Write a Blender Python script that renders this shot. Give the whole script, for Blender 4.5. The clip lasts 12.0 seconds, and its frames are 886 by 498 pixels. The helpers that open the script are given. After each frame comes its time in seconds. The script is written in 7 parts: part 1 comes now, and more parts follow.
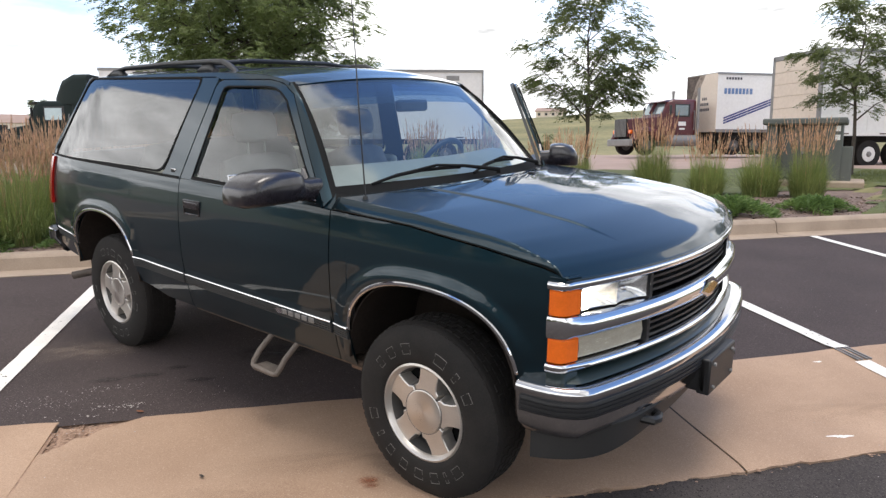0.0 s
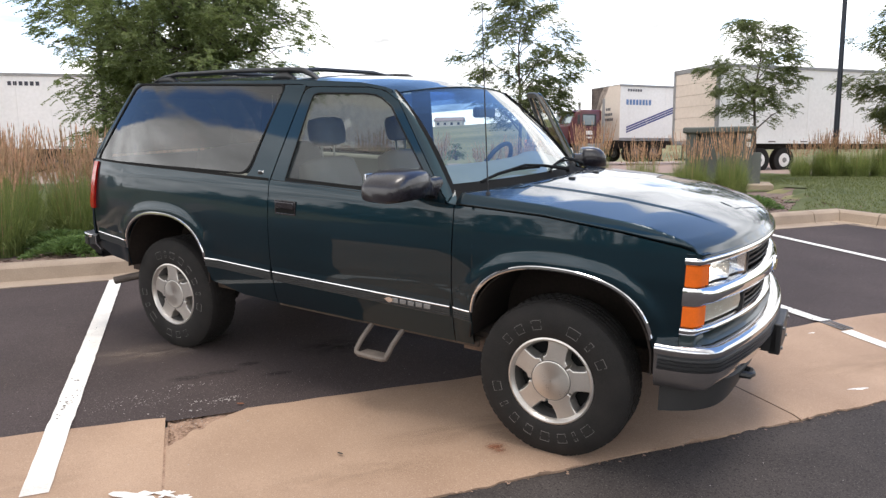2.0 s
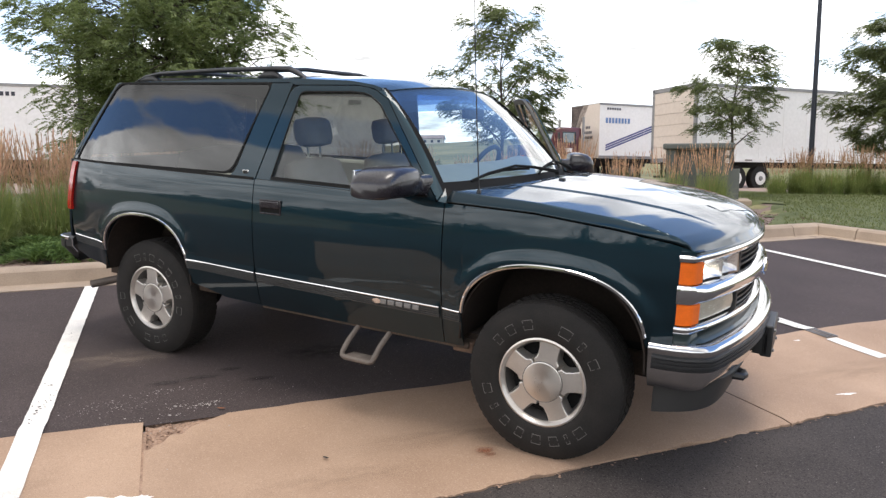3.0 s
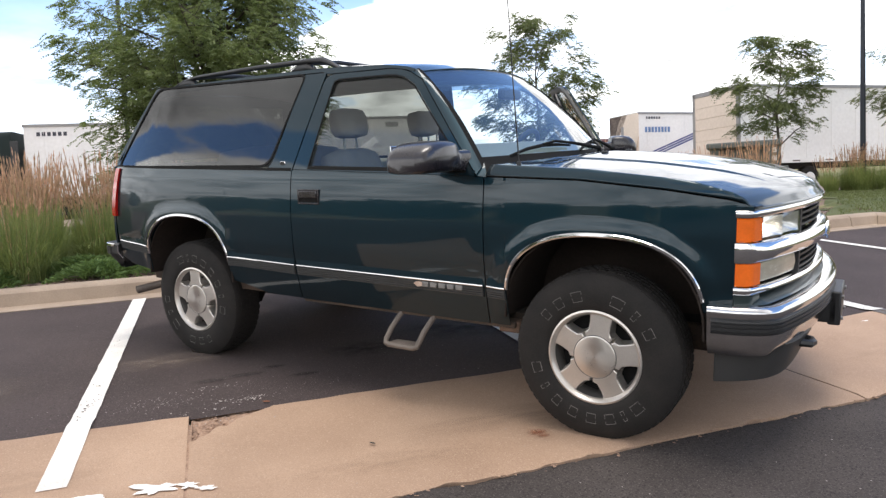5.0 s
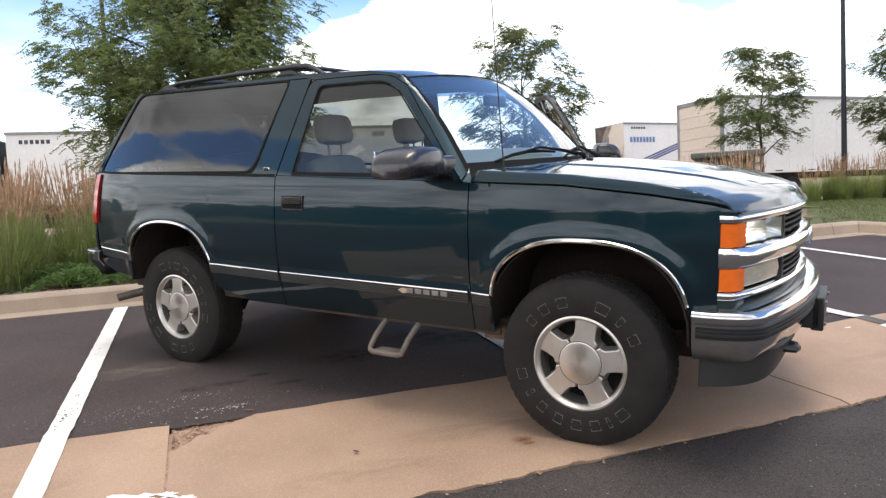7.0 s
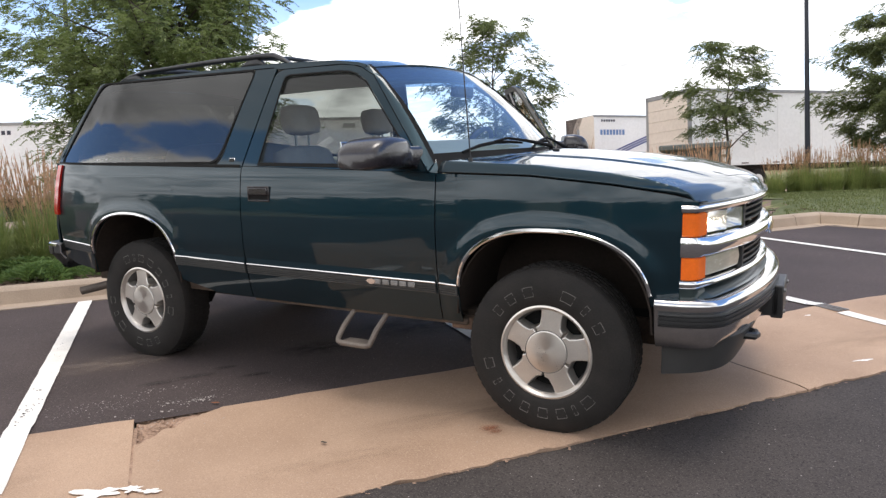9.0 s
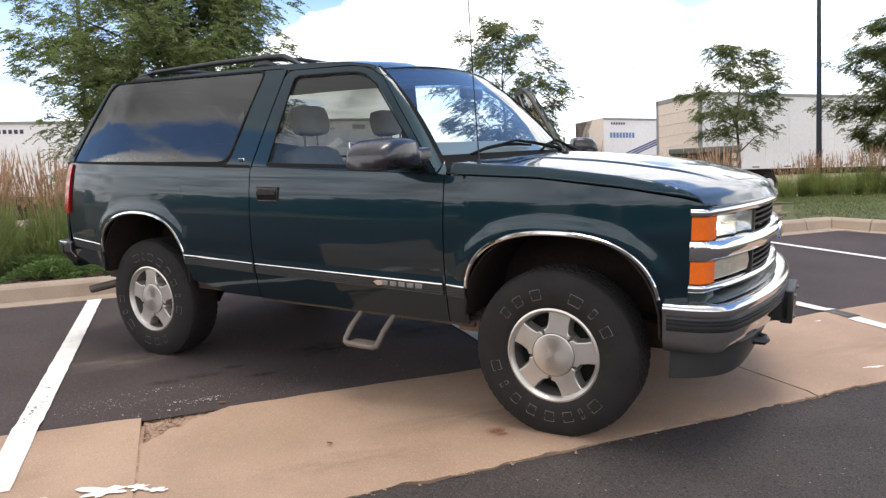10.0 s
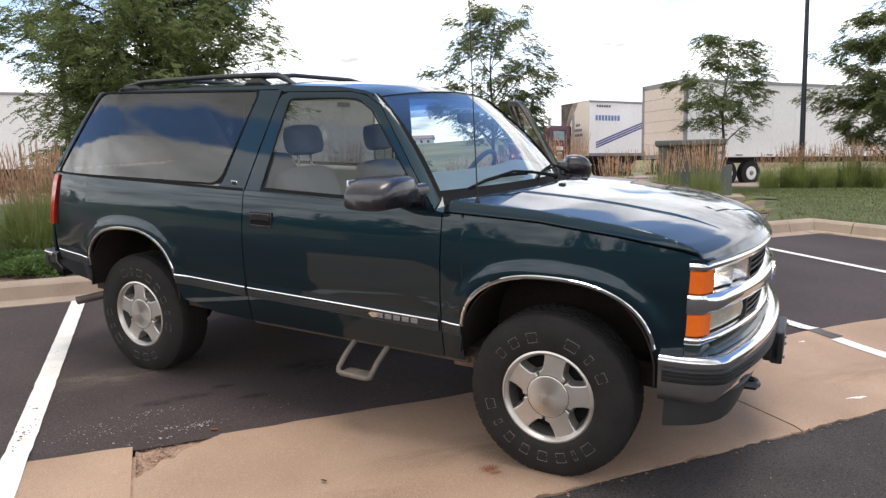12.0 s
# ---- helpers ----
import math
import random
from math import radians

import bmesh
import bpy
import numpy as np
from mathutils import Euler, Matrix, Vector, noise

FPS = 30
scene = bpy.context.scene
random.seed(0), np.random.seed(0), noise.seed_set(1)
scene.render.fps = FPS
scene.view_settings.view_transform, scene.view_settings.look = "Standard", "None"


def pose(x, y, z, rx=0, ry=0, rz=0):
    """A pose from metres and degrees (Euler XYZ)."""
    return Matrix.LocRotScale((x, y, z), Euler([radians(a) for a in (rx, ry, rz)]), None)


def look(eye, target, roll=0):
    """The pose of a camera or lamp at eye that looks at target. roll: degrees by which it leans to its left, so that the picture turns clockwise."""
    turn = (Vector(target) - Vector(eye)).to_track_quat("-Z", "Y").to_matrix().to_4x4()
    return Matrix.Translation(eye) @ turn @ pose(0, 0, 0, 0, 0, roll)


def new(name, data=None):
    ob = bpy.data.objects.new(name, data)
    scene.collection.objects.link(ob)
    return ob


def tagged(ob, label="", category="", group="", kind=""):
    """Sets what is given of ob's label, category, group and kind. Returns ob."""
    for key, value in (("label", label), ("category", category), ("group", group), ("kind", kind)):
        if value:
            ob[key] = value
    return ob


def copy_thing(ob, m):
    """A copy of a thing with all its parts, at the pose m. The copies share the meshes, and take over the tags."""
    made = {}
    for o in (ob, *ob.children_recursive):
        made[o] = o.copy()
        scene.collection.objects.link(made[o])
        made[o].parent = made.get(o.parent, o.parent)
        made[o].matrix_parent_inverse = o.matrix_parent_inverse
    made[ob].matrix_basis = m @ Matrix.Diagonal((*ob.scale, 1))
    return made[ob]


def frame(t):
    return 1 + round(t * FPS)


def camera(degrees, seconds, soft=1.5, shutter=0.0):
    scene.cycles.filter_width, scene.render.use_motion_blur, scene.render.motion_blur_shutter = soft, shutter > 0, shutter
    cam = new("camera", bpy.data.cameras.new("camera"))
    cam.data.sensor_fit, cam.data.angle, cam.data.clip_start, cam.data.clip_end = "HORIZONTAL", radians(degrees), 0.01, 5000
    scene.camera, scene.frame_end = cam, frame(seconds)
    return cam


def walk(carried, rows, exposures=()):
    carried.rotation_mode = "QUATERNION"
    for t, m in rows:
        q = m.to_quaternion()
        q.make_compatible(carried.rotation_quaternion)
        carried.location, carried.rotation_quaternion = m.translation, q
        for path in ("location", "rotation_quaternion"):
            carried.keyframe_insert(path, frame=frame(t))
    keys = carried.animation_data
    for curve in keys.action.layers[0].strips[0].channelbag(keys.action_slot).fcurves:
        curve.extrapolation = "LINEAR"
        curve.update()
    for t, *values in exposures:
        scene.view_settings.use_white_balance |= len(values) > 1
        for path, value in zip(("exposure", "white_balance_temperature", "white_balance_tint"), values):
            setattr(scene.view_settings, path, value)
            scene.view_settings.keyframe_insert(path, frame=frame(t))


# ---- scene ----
cam = camera(65.5, 12.0, soft=1.4)
# The parking stalls lie on a slope: the truck, the stalls and the camera's rows are given in the slope's own axes, which LOT turns into the world.
UP = Vector((-0.0491, 0.0625, 0.9968)).normalized()
LOT = UP.rotation_difference(Vector((0, 0, 1))).to_matrix().to_4x4()
PATH = [
    (0, (1.794, -2.993, 1.716), (0.561, -1.483, 1.272), -0.2),
    (0.3, (1.756, -3.227, 1.686), (0.586, -1.682, 1.194), -0.2),
    (0.5, (1.702, -3.35, 1.714), (0.525, -1.82, 1.189), -0.7),
    (0.7, (1.599, -3.484, 1.679), (0.444, -1.917, 1.219), -2.4),
    (1, (1.442, -3.611, 1.704), (0.299, -2.02, 1.303), -4.0),
    (1.2, (1.365, -3.728, 1.7), (0.263, -2.117, 1.265), -1.5),
    (1.5, (1.319, -3.857, 1.711), (0.187, -2.262, 1.293), 0.4),
    (1.7, (1.261, -3.926, 1.697), (0.208, -2.281, 1.267), -0.3),
    (2, (1.161, -3.905, 1.704), (0.162, -2.224, 1.286), 0.2),
    (2.5, (1.044, -3.868, 1.67), (0.086, -2.162, 1.257), -0.3),
    (3, (1.095, -3.893, 1.601), (0.142, -2.173, 1.233), 0.9),
    (3.5, (1.113, -3.9, 1.509), (0.095, -2.222, 1.126), -0.0),
    (3.7, (1.105, -3.898, 1.491), (0.091, -2.216, 1.114), -0.1),
    (5.3, (1.065, -3.835, 1.354), (0.007, -2.162, 1.069), -2.6),
    (5.5, (1.065, -3.835, 1.354), (0.033, -2.145, 1.069), -2.5),
    (6, (1.062, -3.829, 1.346), (0.03, -2.144, 1.042), -2.4),
    (6.5, (1.059, -3.822, 1.348), (0.021, -2.136, 1.064), -2.4),
    (7, (1.065, -3.821, 1.343), (0.033, -2.13, 1.068), -2.0),
    (9, (1.09, -3.815, 1.333), (0.128, -2.087, 1.034), -1.9),
    (9.5, (1.087, -3.811, 1.331), (0.11, -2.09, 1.038), -1.3),
    (10, (1.091, -3.81, 1.332), (0.108, -2.094, 1.039), -1.5),
    (10.5, (1.094, -3.814, 1.337), (0.109, -2.096, 1.052), -1.5),
    (11, (1.093, -3.818, 1.335), (0.101, -2.104, 1.047), -0.7),
    (11.2, (1.071, -3.837, 1.335), (0.091, -2.116, 1.054), -0.1),
    (11.5, (1.063, -3.816, 1.448), (0.075, -2.103, 1.147), 1.4),
    (11.7, (1.027, -3.811, 1.482), (0.041, -2.094, 1.196), 0.2),
    (12, (1.002, -3.79, 1.63), (0.07, -2.059, 1.262), -0.2),
]
walk(cam, [(t, LOT @ look(eye, target, roll)) for t, eye, target, roll in PATH],
     [(0.0, 1.04), (0.5, 1.02), (1.0, 1.12), (2.0, 1.14), (3.5, 1.13), (6.0, 1.17), (7.0, 1.15), (9.5, 1.11), (11.0, 1.09), (12.0, 1.02)])

# ---- light ----
SUN_ELEV, SUN_AZ = radians(85), radians(112)
sun_data = bpy.data.lights.new("sun", "SUN")
sun_data.energy, sun_data.angle, sun_data.color = 0.95, radians(26), (1.0, 0.89, 0.77)
sun = new("sun", sun_data)
sun_dir = Vector((math.sin(SUN_AZ) * math.cos(SUN_ELEV), math.cos(SUN_AZ) * math.cos(SUN_ELEV), math.sin(SUN_ELEV)))
sun.matrix_world = look(sun_dir * 50, (0, 0, 0))

world = bpy.data.worlds.new("sky")
scene.world = world
world.use_nodes = True


def sky_nodes():
    nt = world.node_tree
    n, l = nt.nodes, nt.links
    bg = n["Background"]
    sky = n.new("ShaderNodeTexSky")
    sky.sky_type, sky.sun_disc = "NISHITA", False
    sky.sun_elevation, sky.sun_rotation = SUN_ELEV, SUN_AZ
    sky.altitude, sky.air_density, sky.dust_density, sky.ozone_density = 1500, 1.0, 0.25, 2.5
    dim = n.new("ShaderNodeVectorMath")
    dim.operation = "SCALE"
    dim.inputs["Scale"].default_value = 0.13
    l.new(sky.outputs[0], dim.inputs[0])
    # broken cloud on a flat layer high above: a grey deck overhead, clear lanes along its two sides, bright banks towards the horizon
    co = n.new("ShaderNodeTexCoord")
    sep = n.new("ShaderNodeSeparateXYZ")
    l.new(co.outputs["Generated"], sep.inputs[0])

    def calc(op, a, b, c=None):
        q = n.new("ShaderNodeMath")
        q.operation = op
        for k, v in enumerate((a, b, c)):
            if v is None:
                continue
            if isinstance(v, (int, float)):
                q.inputs[k].default_value = v
            else:
                l.new(v, q.inputs[k])
        return q.outputs[0]

    def ramp(src, stops):
        r = n.new("ShaderNodeValToRGB")
        e = r.color_ramp.elements
        while len(e) < len(stops):
            e.new(0.5)
        for el, (p, v) in zip(e, stops):
            el.position, el.color = (p + 4) / 8, (v, v, v, 1)
        l.new(src, r.inputs[0])
        return r.outputs[0]

    def cloud_noise(lift, scale, detail, shift):
        up = calc("ADD", calc("MAXIMUM", sep.outputs["Z"], 0.0), lift)
        comb = n.new("ShaderNodeCombineXYZ")
        l.new(calc("DIVIDE", sep.outputs["X"], up), comb.inputs[0])
        l.new(calc("DIVIDE", sep.outputs["Y"], up), comb.inputs[1])
        add = n.new("ShaderNodeVectorMath")
        add.inputs[1].default_value = shift
        l.new(comb.outputs[0], add.inputs[0])
        t = n.new("ShaderNodeTexNoise")
        t.inputs["Scale"].default_value, t.inputs["Detail"].default_value, t.inputs["Roughness"].default_value = scale, detail, 0.55
        l.new(add.outputs[0], t.inputs["Vector"])
        return t.outputs[0]
    puffs = cloud_noise(0.10, 2.3, 7, CLOUD_SHIFT)
    drift = cloud_noise(0.10, 0.8, 3, (3.1, 9.4, 1.0))
    across = calc("DIVIDE", calc("ADD", calc("MULTIPLY", sep.outputs["X"], 0.25), calc("MULTIPLY", sep.outputs["Y"], 0.97)), calc("ADD", calc("MAXIMUM", sep.outputs["Z"], 0.0), 0.02))
    across = calc("MULTIPLY_ADD", calc("SUBTRACT", drift, 0.5), 0.5, across)
    place = calc("MULTIPLY_ADD", across, 0.125, 0.5)
    bank = ramp(place, ((-1.46, 1.0), (-1.35, 0.20), (-1.20, 0.10), (-1.02, 0.85), (0.22, 0.80), (0.48, 0.0), (1.90, 0.0), (2.15, 0.92), (2.7, 0.85), (3.4, 0.62)))
    shade = ramp(place, ((-1.9, 1.0), (-1.42, 0.95), (-1.04, 0.40), (-0.5, 0.42), (0.1, 0.85), (0.6, 0.95), (2.2, 1.05)))
    cover = n.new("ShaderNodeMapRange")
    cover.interpolation_type = "SMOOTHSTEP"
    cover.inputs["From Min"].default_value, cover.inputs["From Max"].default_value = 0.30, 0.62
    l.new(calc("MULTIPLY_ADD", calc("SUBTRACT", puffs, 0.5), 2.4, bank), cover.inputs[0])
    haze = n.new("ShaderNodeMapRange")
    haze.inputs["From Min"].default_value, haze.inputs["From Max"].default_value, haze.inputs["To Min"].default_value, haze.inputs["To Max"].default_value = 0.05, 0.29, 0.75, 0.0
    l.new(sep.outputs["Z"], haze.inputs[0])
    veil = calc("MAXIMUM", cover.outputs[0], haze.outputs[0])
    # thick puffs are greyer than thin ones
    tone = calc("MULTIPLY", shade, calc("MULTIPLY_ADD", puffs, -2.6, 2.28))
    body = n.new("ShaderNodeVectorMath")
    body.operation = "SCALE"
    body.inputs[0].default_value = (1.0, 0.965, 0.92)
    l.new(tone, body.inputs["Scale"])
    mix = n.new("ShaderNodeMix")
    mix.data_type = "RGBA"
    l.new(veil, mix.inputs["Factor"])
    l.new(dim.outputs[0], mix.inputs[6])
    l.new(body.outputs[0], mix.inputs[7])
    l.new(mix.outputs[2], bg.inputs[0])
    bg.inputs[1].default_value = 1.0


CLOUD_SHIFT = (7.3, 2.2, 5.0)
sky_nodes()
scene.view_settings.use_white_balance = True
scene.view_settings.white_balance_temperature = 6150

# ---- materials ----


def mat(name, color, rough=0.5, metal=0.0, vary=0.15, scale=6.0, fine=60.0, bump=0.0, coat=0.0, spec=0.5, color2=None, piece=0.0, rough_vary=0.1, stretch=None, speck=None, island=0.0):
    """A principled material whose colour, roughness and relief vary at two scales."""
    m = bpy.data.materials.new(name)
    m.use_nodes = True
    n, l = m.node_tree.nodes, m.node_tree.links
    p = n["Principled BSDF"]
    p.inputs["Metallic"].default_value = metal
    p.inputs["Coat Weight"].default_value = coat
    p.inputs["Coat Roughness"].default_value = 0.03
    p.inputs["Specular IOR Level"].default_value = spec
    co = n.new("ShaderNodeTexCoord")
    src = co.outputs["Object"]
    if stretch:
        mp = n.new("ShaderNodeMapping")
        mp.inputs["Scale"].default_value = stretch
        l.new(src, mp.inputs[0])
        src = mp.outputs[0]
    big, small = n.new("ShaderNodeTexNoise"), n.new("ShaderNodeTexNoise")
    for t, s, d in ((big, scale, 5), (small, fine, 3)):
        t.inputs["Scale"].default_value, t.inputs["Detail"].default_value = s, d
        l.new(src, t.inputs["Vector"])
    add = n.new("ShaderNodeMath")
    add.operation = "MULTIPLY_ADD"
    add.inputs[1].default_value = 0.45
    l.new(small.outputs[0], add.inputs[0])
    half = n.new("ShaderNodeMath")
    half.operation = "MULTIPLY"
    half.inputs[1].default_value = 0.55
    l.new(big.outputs[0], half.inputs[0])
    l.new(half.outputs[0], add.inputs[2])
    ramp = n.new("ShaderNodeValToRGB")
    c = Vector(color[:3])
    lo = c * (1 - vary)
    hi = Vector(color2[:3]) if color2 else c * (1 + vary)
    e = ramp.color_ramp.elements
    e[0].position, e[0].color = 0.34, (*lo, 1)
    e[1].position, e[1].color = 0.66, (*hi, 1)
    l.new(add.outputs[0], ramp.inputs[0])
    out = ramp.outputs[0]
    if speck:
        # single grains of stone, paler and darker than the binder
        for (col, thr, size) in speck:
            vo, rp, mx = n.new("ShaderNodeTexVoronoi"), n.new("ShaderNodeMapRange"), n.new("ShaderNodeMix")
            mx.data_type = "RGBA"
            vo.inputs["Scale"].default_value = size
            l.new(src, vo.inputs["Vector"])
            sp = n.new("ShaderNodeSeparateColor")
            l.new(vo.outputs["Color"], sp.inputs[0])
            rp.inputs["From Min"].default_value, rp.inputs["From Max"].default_value = thr, min(1.0, thr + 0.12)
            l.new(sp.outputs[0], rp.inputs[0])
            l.new(rp.outputs[0], mx.inputs["Factor"])
            l.new(out, mx.inputs[6])
            mx.inputs[7].default_value = (*col, 1)
            out = mx.outputs[2]
    if island:
        # every blade or leaf of a joined part has a shade and hue of its own
        geo, tint = n.new("ShaderNodeNewGeometry"), n.new("ShaderNodeHueSaturation")
        for sock, a, b in (("Value", 1 - island, 1 + island), ("Hue", 0.5 + 0.035 * island, 0.5 - 0.035 * island)):
            shift = n.new("ShaderNodeMapRange")
            shift.inputs["To Min"].default_value, shift.inputs["To Max"].default_value = a, b
            l.new(geo.outputs["Random Per Island"], shift.inputs[0])
            l.new(shift.outputs[0], tint.inputs[sock])
        l.new(out, tint.inputs["Color"])
        out = tint.outputs[0]
    if piece:
        info = n.new("ShaderNodeObjectInfo")
        hsv = n.new("ShaderNodeHueSaturation")
        mr = n.new("ShaderNodeMapRange")
        mr.inputs["To Min"].default_value, mr.inputs["To Max"].default_value = 1 - piece, 1 + piece
        l.new(info.outputs["Random"], mr.inputs[0])
        l.new(mr.outputs[0], hsv.inputs["Value"])
        l.new(out, hsv.inputs["Color"])
        out = hsv.outputs[0]
    l.new(out, p.inputs["Base Color"])
    rr = n.new("ShaderNodeMapRange")
    rr.inputs["To Min"].default_value, rr.inputs["To Max"].default_value = max(0.0, rough - rough_vary), min(1.0, rough + rough_vary)
    l.new(add.outputs[0], rr.inputs[0])
    l.new(rr.outputs[0], p.inputs["Roughness"])
    if bump:
        b = n.new("ShaderNodeBump")
        b.inputs["Strength"].default_value = 1.0
        b.inputs["Distance"].default_value = bump
        l.new(add.outputs[0], b.inputs["Height"])
        l.new(b.outputs[0], p.inputs["Normal"])
    return m


def glass(name, tint, least=0.045, most=0.95):
    """A thin pane: clear or tinted, with a mirror gloss that grows towards grazing view."""
    m = bpy.data.materials.new(name)
    m.use_nodes = True
    n, l = m.node_tree.nodes, m.node_tree.links
    n.remove(n["Principled BSDF"])
    tr, gl, lw, mx = n.new("ShaderNodeBsdfTransparent"), n.new("ShaderNodeBsdfGlossy"), n.new("ShaderNodeLayerWeight"), n.new("ShaderNodeMixShader")
    tr.inputs[0].default_value = (*tint, 1)
    gl.inputs["Roughness"].default_value = 0.0
    lw.inputs[0].default_value = 0.5
    pw, ma = n.new("ShaderNodeMath"), n.new("ShaderNodeMath")
    pw.operation, ma.operation = "POWER", "MULTIPLY_ADD"
    pw.inputs[1].default_value = 3.2
    ma.inputs[1].default_value, ma.inputs[2].default_value = most - least, least
    l.new(lw.outputs["Facing"], pw.inputs[0])
    l.new(pw.outputs[0], ma.inputs[0])
    l.new(ma.outputs[0], mx.inputs[0])
    l.new(tr.outputs[0], mx.inputs[1])
    l.new(gl.outputs[0], mx.inputs[2])
    l.new(mx.outputs[0], n["Material Output"].inputs[0])
    return m


M_PAINT = mat("green_metallic_paint", (0.0082, 0.0250, 0.0360), 0.45, 0.86, 0.10, 0.8, 900, 0, coat=1.0, spec=0.1)
M_PAINT.node_tree.nodes["Principled BSDF"].inputs["Coat IOR"].default_value = 1.45
M_PAINT_LOW = mat("green_lower_trim_paint", (0.018, 0.032, 0.032), 0.38, 0.2, 0.12, 2, 600, 0, coat=0.5)
M_CHROME = mat("chrome", (0.68, 0.68, 0.69), 0.07, 1.0, 0.05, 5, 200, 0, rough_vary=0.04)
M_BUMP_CHROME = mat("bumper_chrome", (0.58, 0.575, 0.58), 0.09, 1.0, 0.06, 4, 150, 0, rough_vary=0.05)
M_ALLOY = mat("brushed_alloy", (0.66, 0.62, 0.575), 0.34, 0.8, 0.10, 9, 260, 0.0006)
M_CAP = mat("turned_alloy_cap", (0.66, 0.62, 0.575), 0.30, 0.9, 0.08, 9, 260, 0)
cap_nodes = M_CAP.node_tree.nodes
turned = cap_nodes.new("ShaderNodeTangent")
turned.direction_type, turned.axis = "RADIAL", "Y"
cap_nodes["Principled BSDF"].inputs["Anisotropic"].default_value = 0.85
M_CAP.node_tree.links.new(turned.outputs[0], cap_nodes["Principled BSDF"].inputs["Tangent"])
M_ALLOY_DARK = mat("dull_cast_alloy", (0.13, 0.125, 0.12), 0.55, 0.6, 0.15, 14, 200, 0.001)
M_TYRE = mat("tyre_rubber", (0.016, 0.0145, 0.0140), 0.78, 0, 0.22, 9, 160, 0.0008, spec=0.3, color2=(0.026, 0.023, 0.021))
M_TYRE_MARK = mat("raised_tyre_marking", (0.17, 0.16, 0.15), 0.8, 0, 0.2, 20, 200)
M_BLACK = mat("black_plastic", (0.018, 0.018, 0.019), 0.45, 0, 0.2, 8, 220, 0.0006)
M_BLACK_MATT = mat("matt_black", (0.012, 0.012, 0.012), 0.85, 0, 0.25, 6, 120, 0.001, spec=0.15)
M_MIRROR_CASE = mat("grey_black_mirror_casing", (0.017, 0.014, 0.018), 0.28, 0, 0.15, 6, 300, 0, coat=0.5)
M_RUBBER_GREY = mat("grey_rubber_strip", (0.050, 0.052, 0.052), 0.5, 0, 0.15, 8, 200)
M_VALANCE = mat("dark_grey_air_dam", (0.032, 0.031, 0.030), 0.5, 0, 0.2, 5, 150, 0.001)
M_UNDER = mat("rusty_dark_underside", (0.028, 0.022, 0.018), 0.9, 0, 0.3, 7, 90, 0.002, color2=(0.075, 0.048, 0.032))
M_RUST = mat("rusted_brown_steel", (0.15, 0.095, 0.065), 0.85, 0.2, 0.3, 10, 120, 0.001)
M_SILL = mat("dusty_rusted_sill", (0.055, 0.043, 0.036), 0.85, 0.1, 0.35, 8, 90, 0.001, color2=(0.12, 0.085, 0.062))
M_PIPE = mat("scorched_grey_brown_steel", (0.10, 0.082, 0.070), 0.6, 0.5, 0.3, 12, 120, 0.001)
M_STEP = mat("worn_grey_brown_step", (0.165, 0.138, 0.117), 0.65, 0.2, 0.25, 14, 160, 0.001)
M_AMBER = mat("amber_lens", (0.92, 0.17, 0.012), 0.14, 0, 0.08, 18, 120, 0.0008, coat=0.8, rough_vary=0.05)
M_RED = mat("red_lens", (0.42, 0.014, 0.010), 0.18, 0, 0.12, 15, 120, 0, coat=0.8)
M_LENS_OLD = mat("clouded_clear_lens", (0.46, 0.42, 0.33), 0.25, 0.1, 0.15, 12, 90, 0.001, coat=0.6, stretch=(1, 1, 4))
M_REFLECTOR = mat("lamp_reflector", (0.86, 0.87, 0.88), 0.20, 0.85, 0.06, 18, 60, 0.002)
M_GLASS = glass("clear_glass", (0.86, 0.91, 0.88), 0.05)
M_SHADE_BAND = glass("blue_shade_band", (0.34, 0.48, 0.72), 0.02)
M_WINDSHIELD = glass("windshield_glass", (0.64, 0.76, 0.79), 0.14)
M_TINT = glass("dark_tinted_glass", (0.27, 0.275, 0.26), 0.10)
M_LAMP_GLASS = glass("lamp_glass", (0.96, 0.96, 0.95))
M_BULB = mat("lit_bulb", (0.9, 0.8, 0.6), 0.3)
M_BULB.node_tree.nodes["Principled BSDF"].inputs["Emission Color"].default_value = (1.0, 0.86, 0.66, 1)
M_BULB.node_tree.nodes["Principled BSDF"].inputs["Emission Strength"].default_value = 28.0
M_SEAT = mat("grey_seat_cloth", (0.20, 0.198, 0.200), 0.9, 0, 0.15, 10, 180, 0.002)
M_TRIM_IN = mat("grey_interior_plastic", (0.29, 0.30, 0.28), 0.6, 0, 0.12, 6, 200, 0.0006)
M_CARGO_TRIM = mat("pale_grey_green_trim", (0.33, 0.355, 0.32), 0.7, 0, 0.08, 6, 200, 0.0006)
M_WELL = mat("dusty_wheel_well", (0.026, 0.020, 0.017), 0.9, 0, 0.3, 5, 60, 0.002, spec=0.2)
M_TRIM_BLUE = mat("blue_interior_plastic", (0.030, 0.045, 0.085), 0.5, 0, 0.12, 6, 200, 0.0006)
M_HEADLINER = mat("grey_headliner", (0.42, 0.415, 0.40), 0.95, 0, 0.08, 6, 200)
M_MIRROR = mat("mirror_glass", (0.85, 0.87, 0.88), 0.02, 1.0, 0.01, 2, 5, rough_vary=0.0)
M_CAB_GLASS = mat("pale_cab_glass", (0.30, 0.36, 0.37), 0.12, 0.55, 0.15, 3, 40, 0, coat=0.6)
M_BRASS = mat("gold_badge", (0.62, 0.45, 0.16), 0.28, 1.0, 0.08, 30, 200)

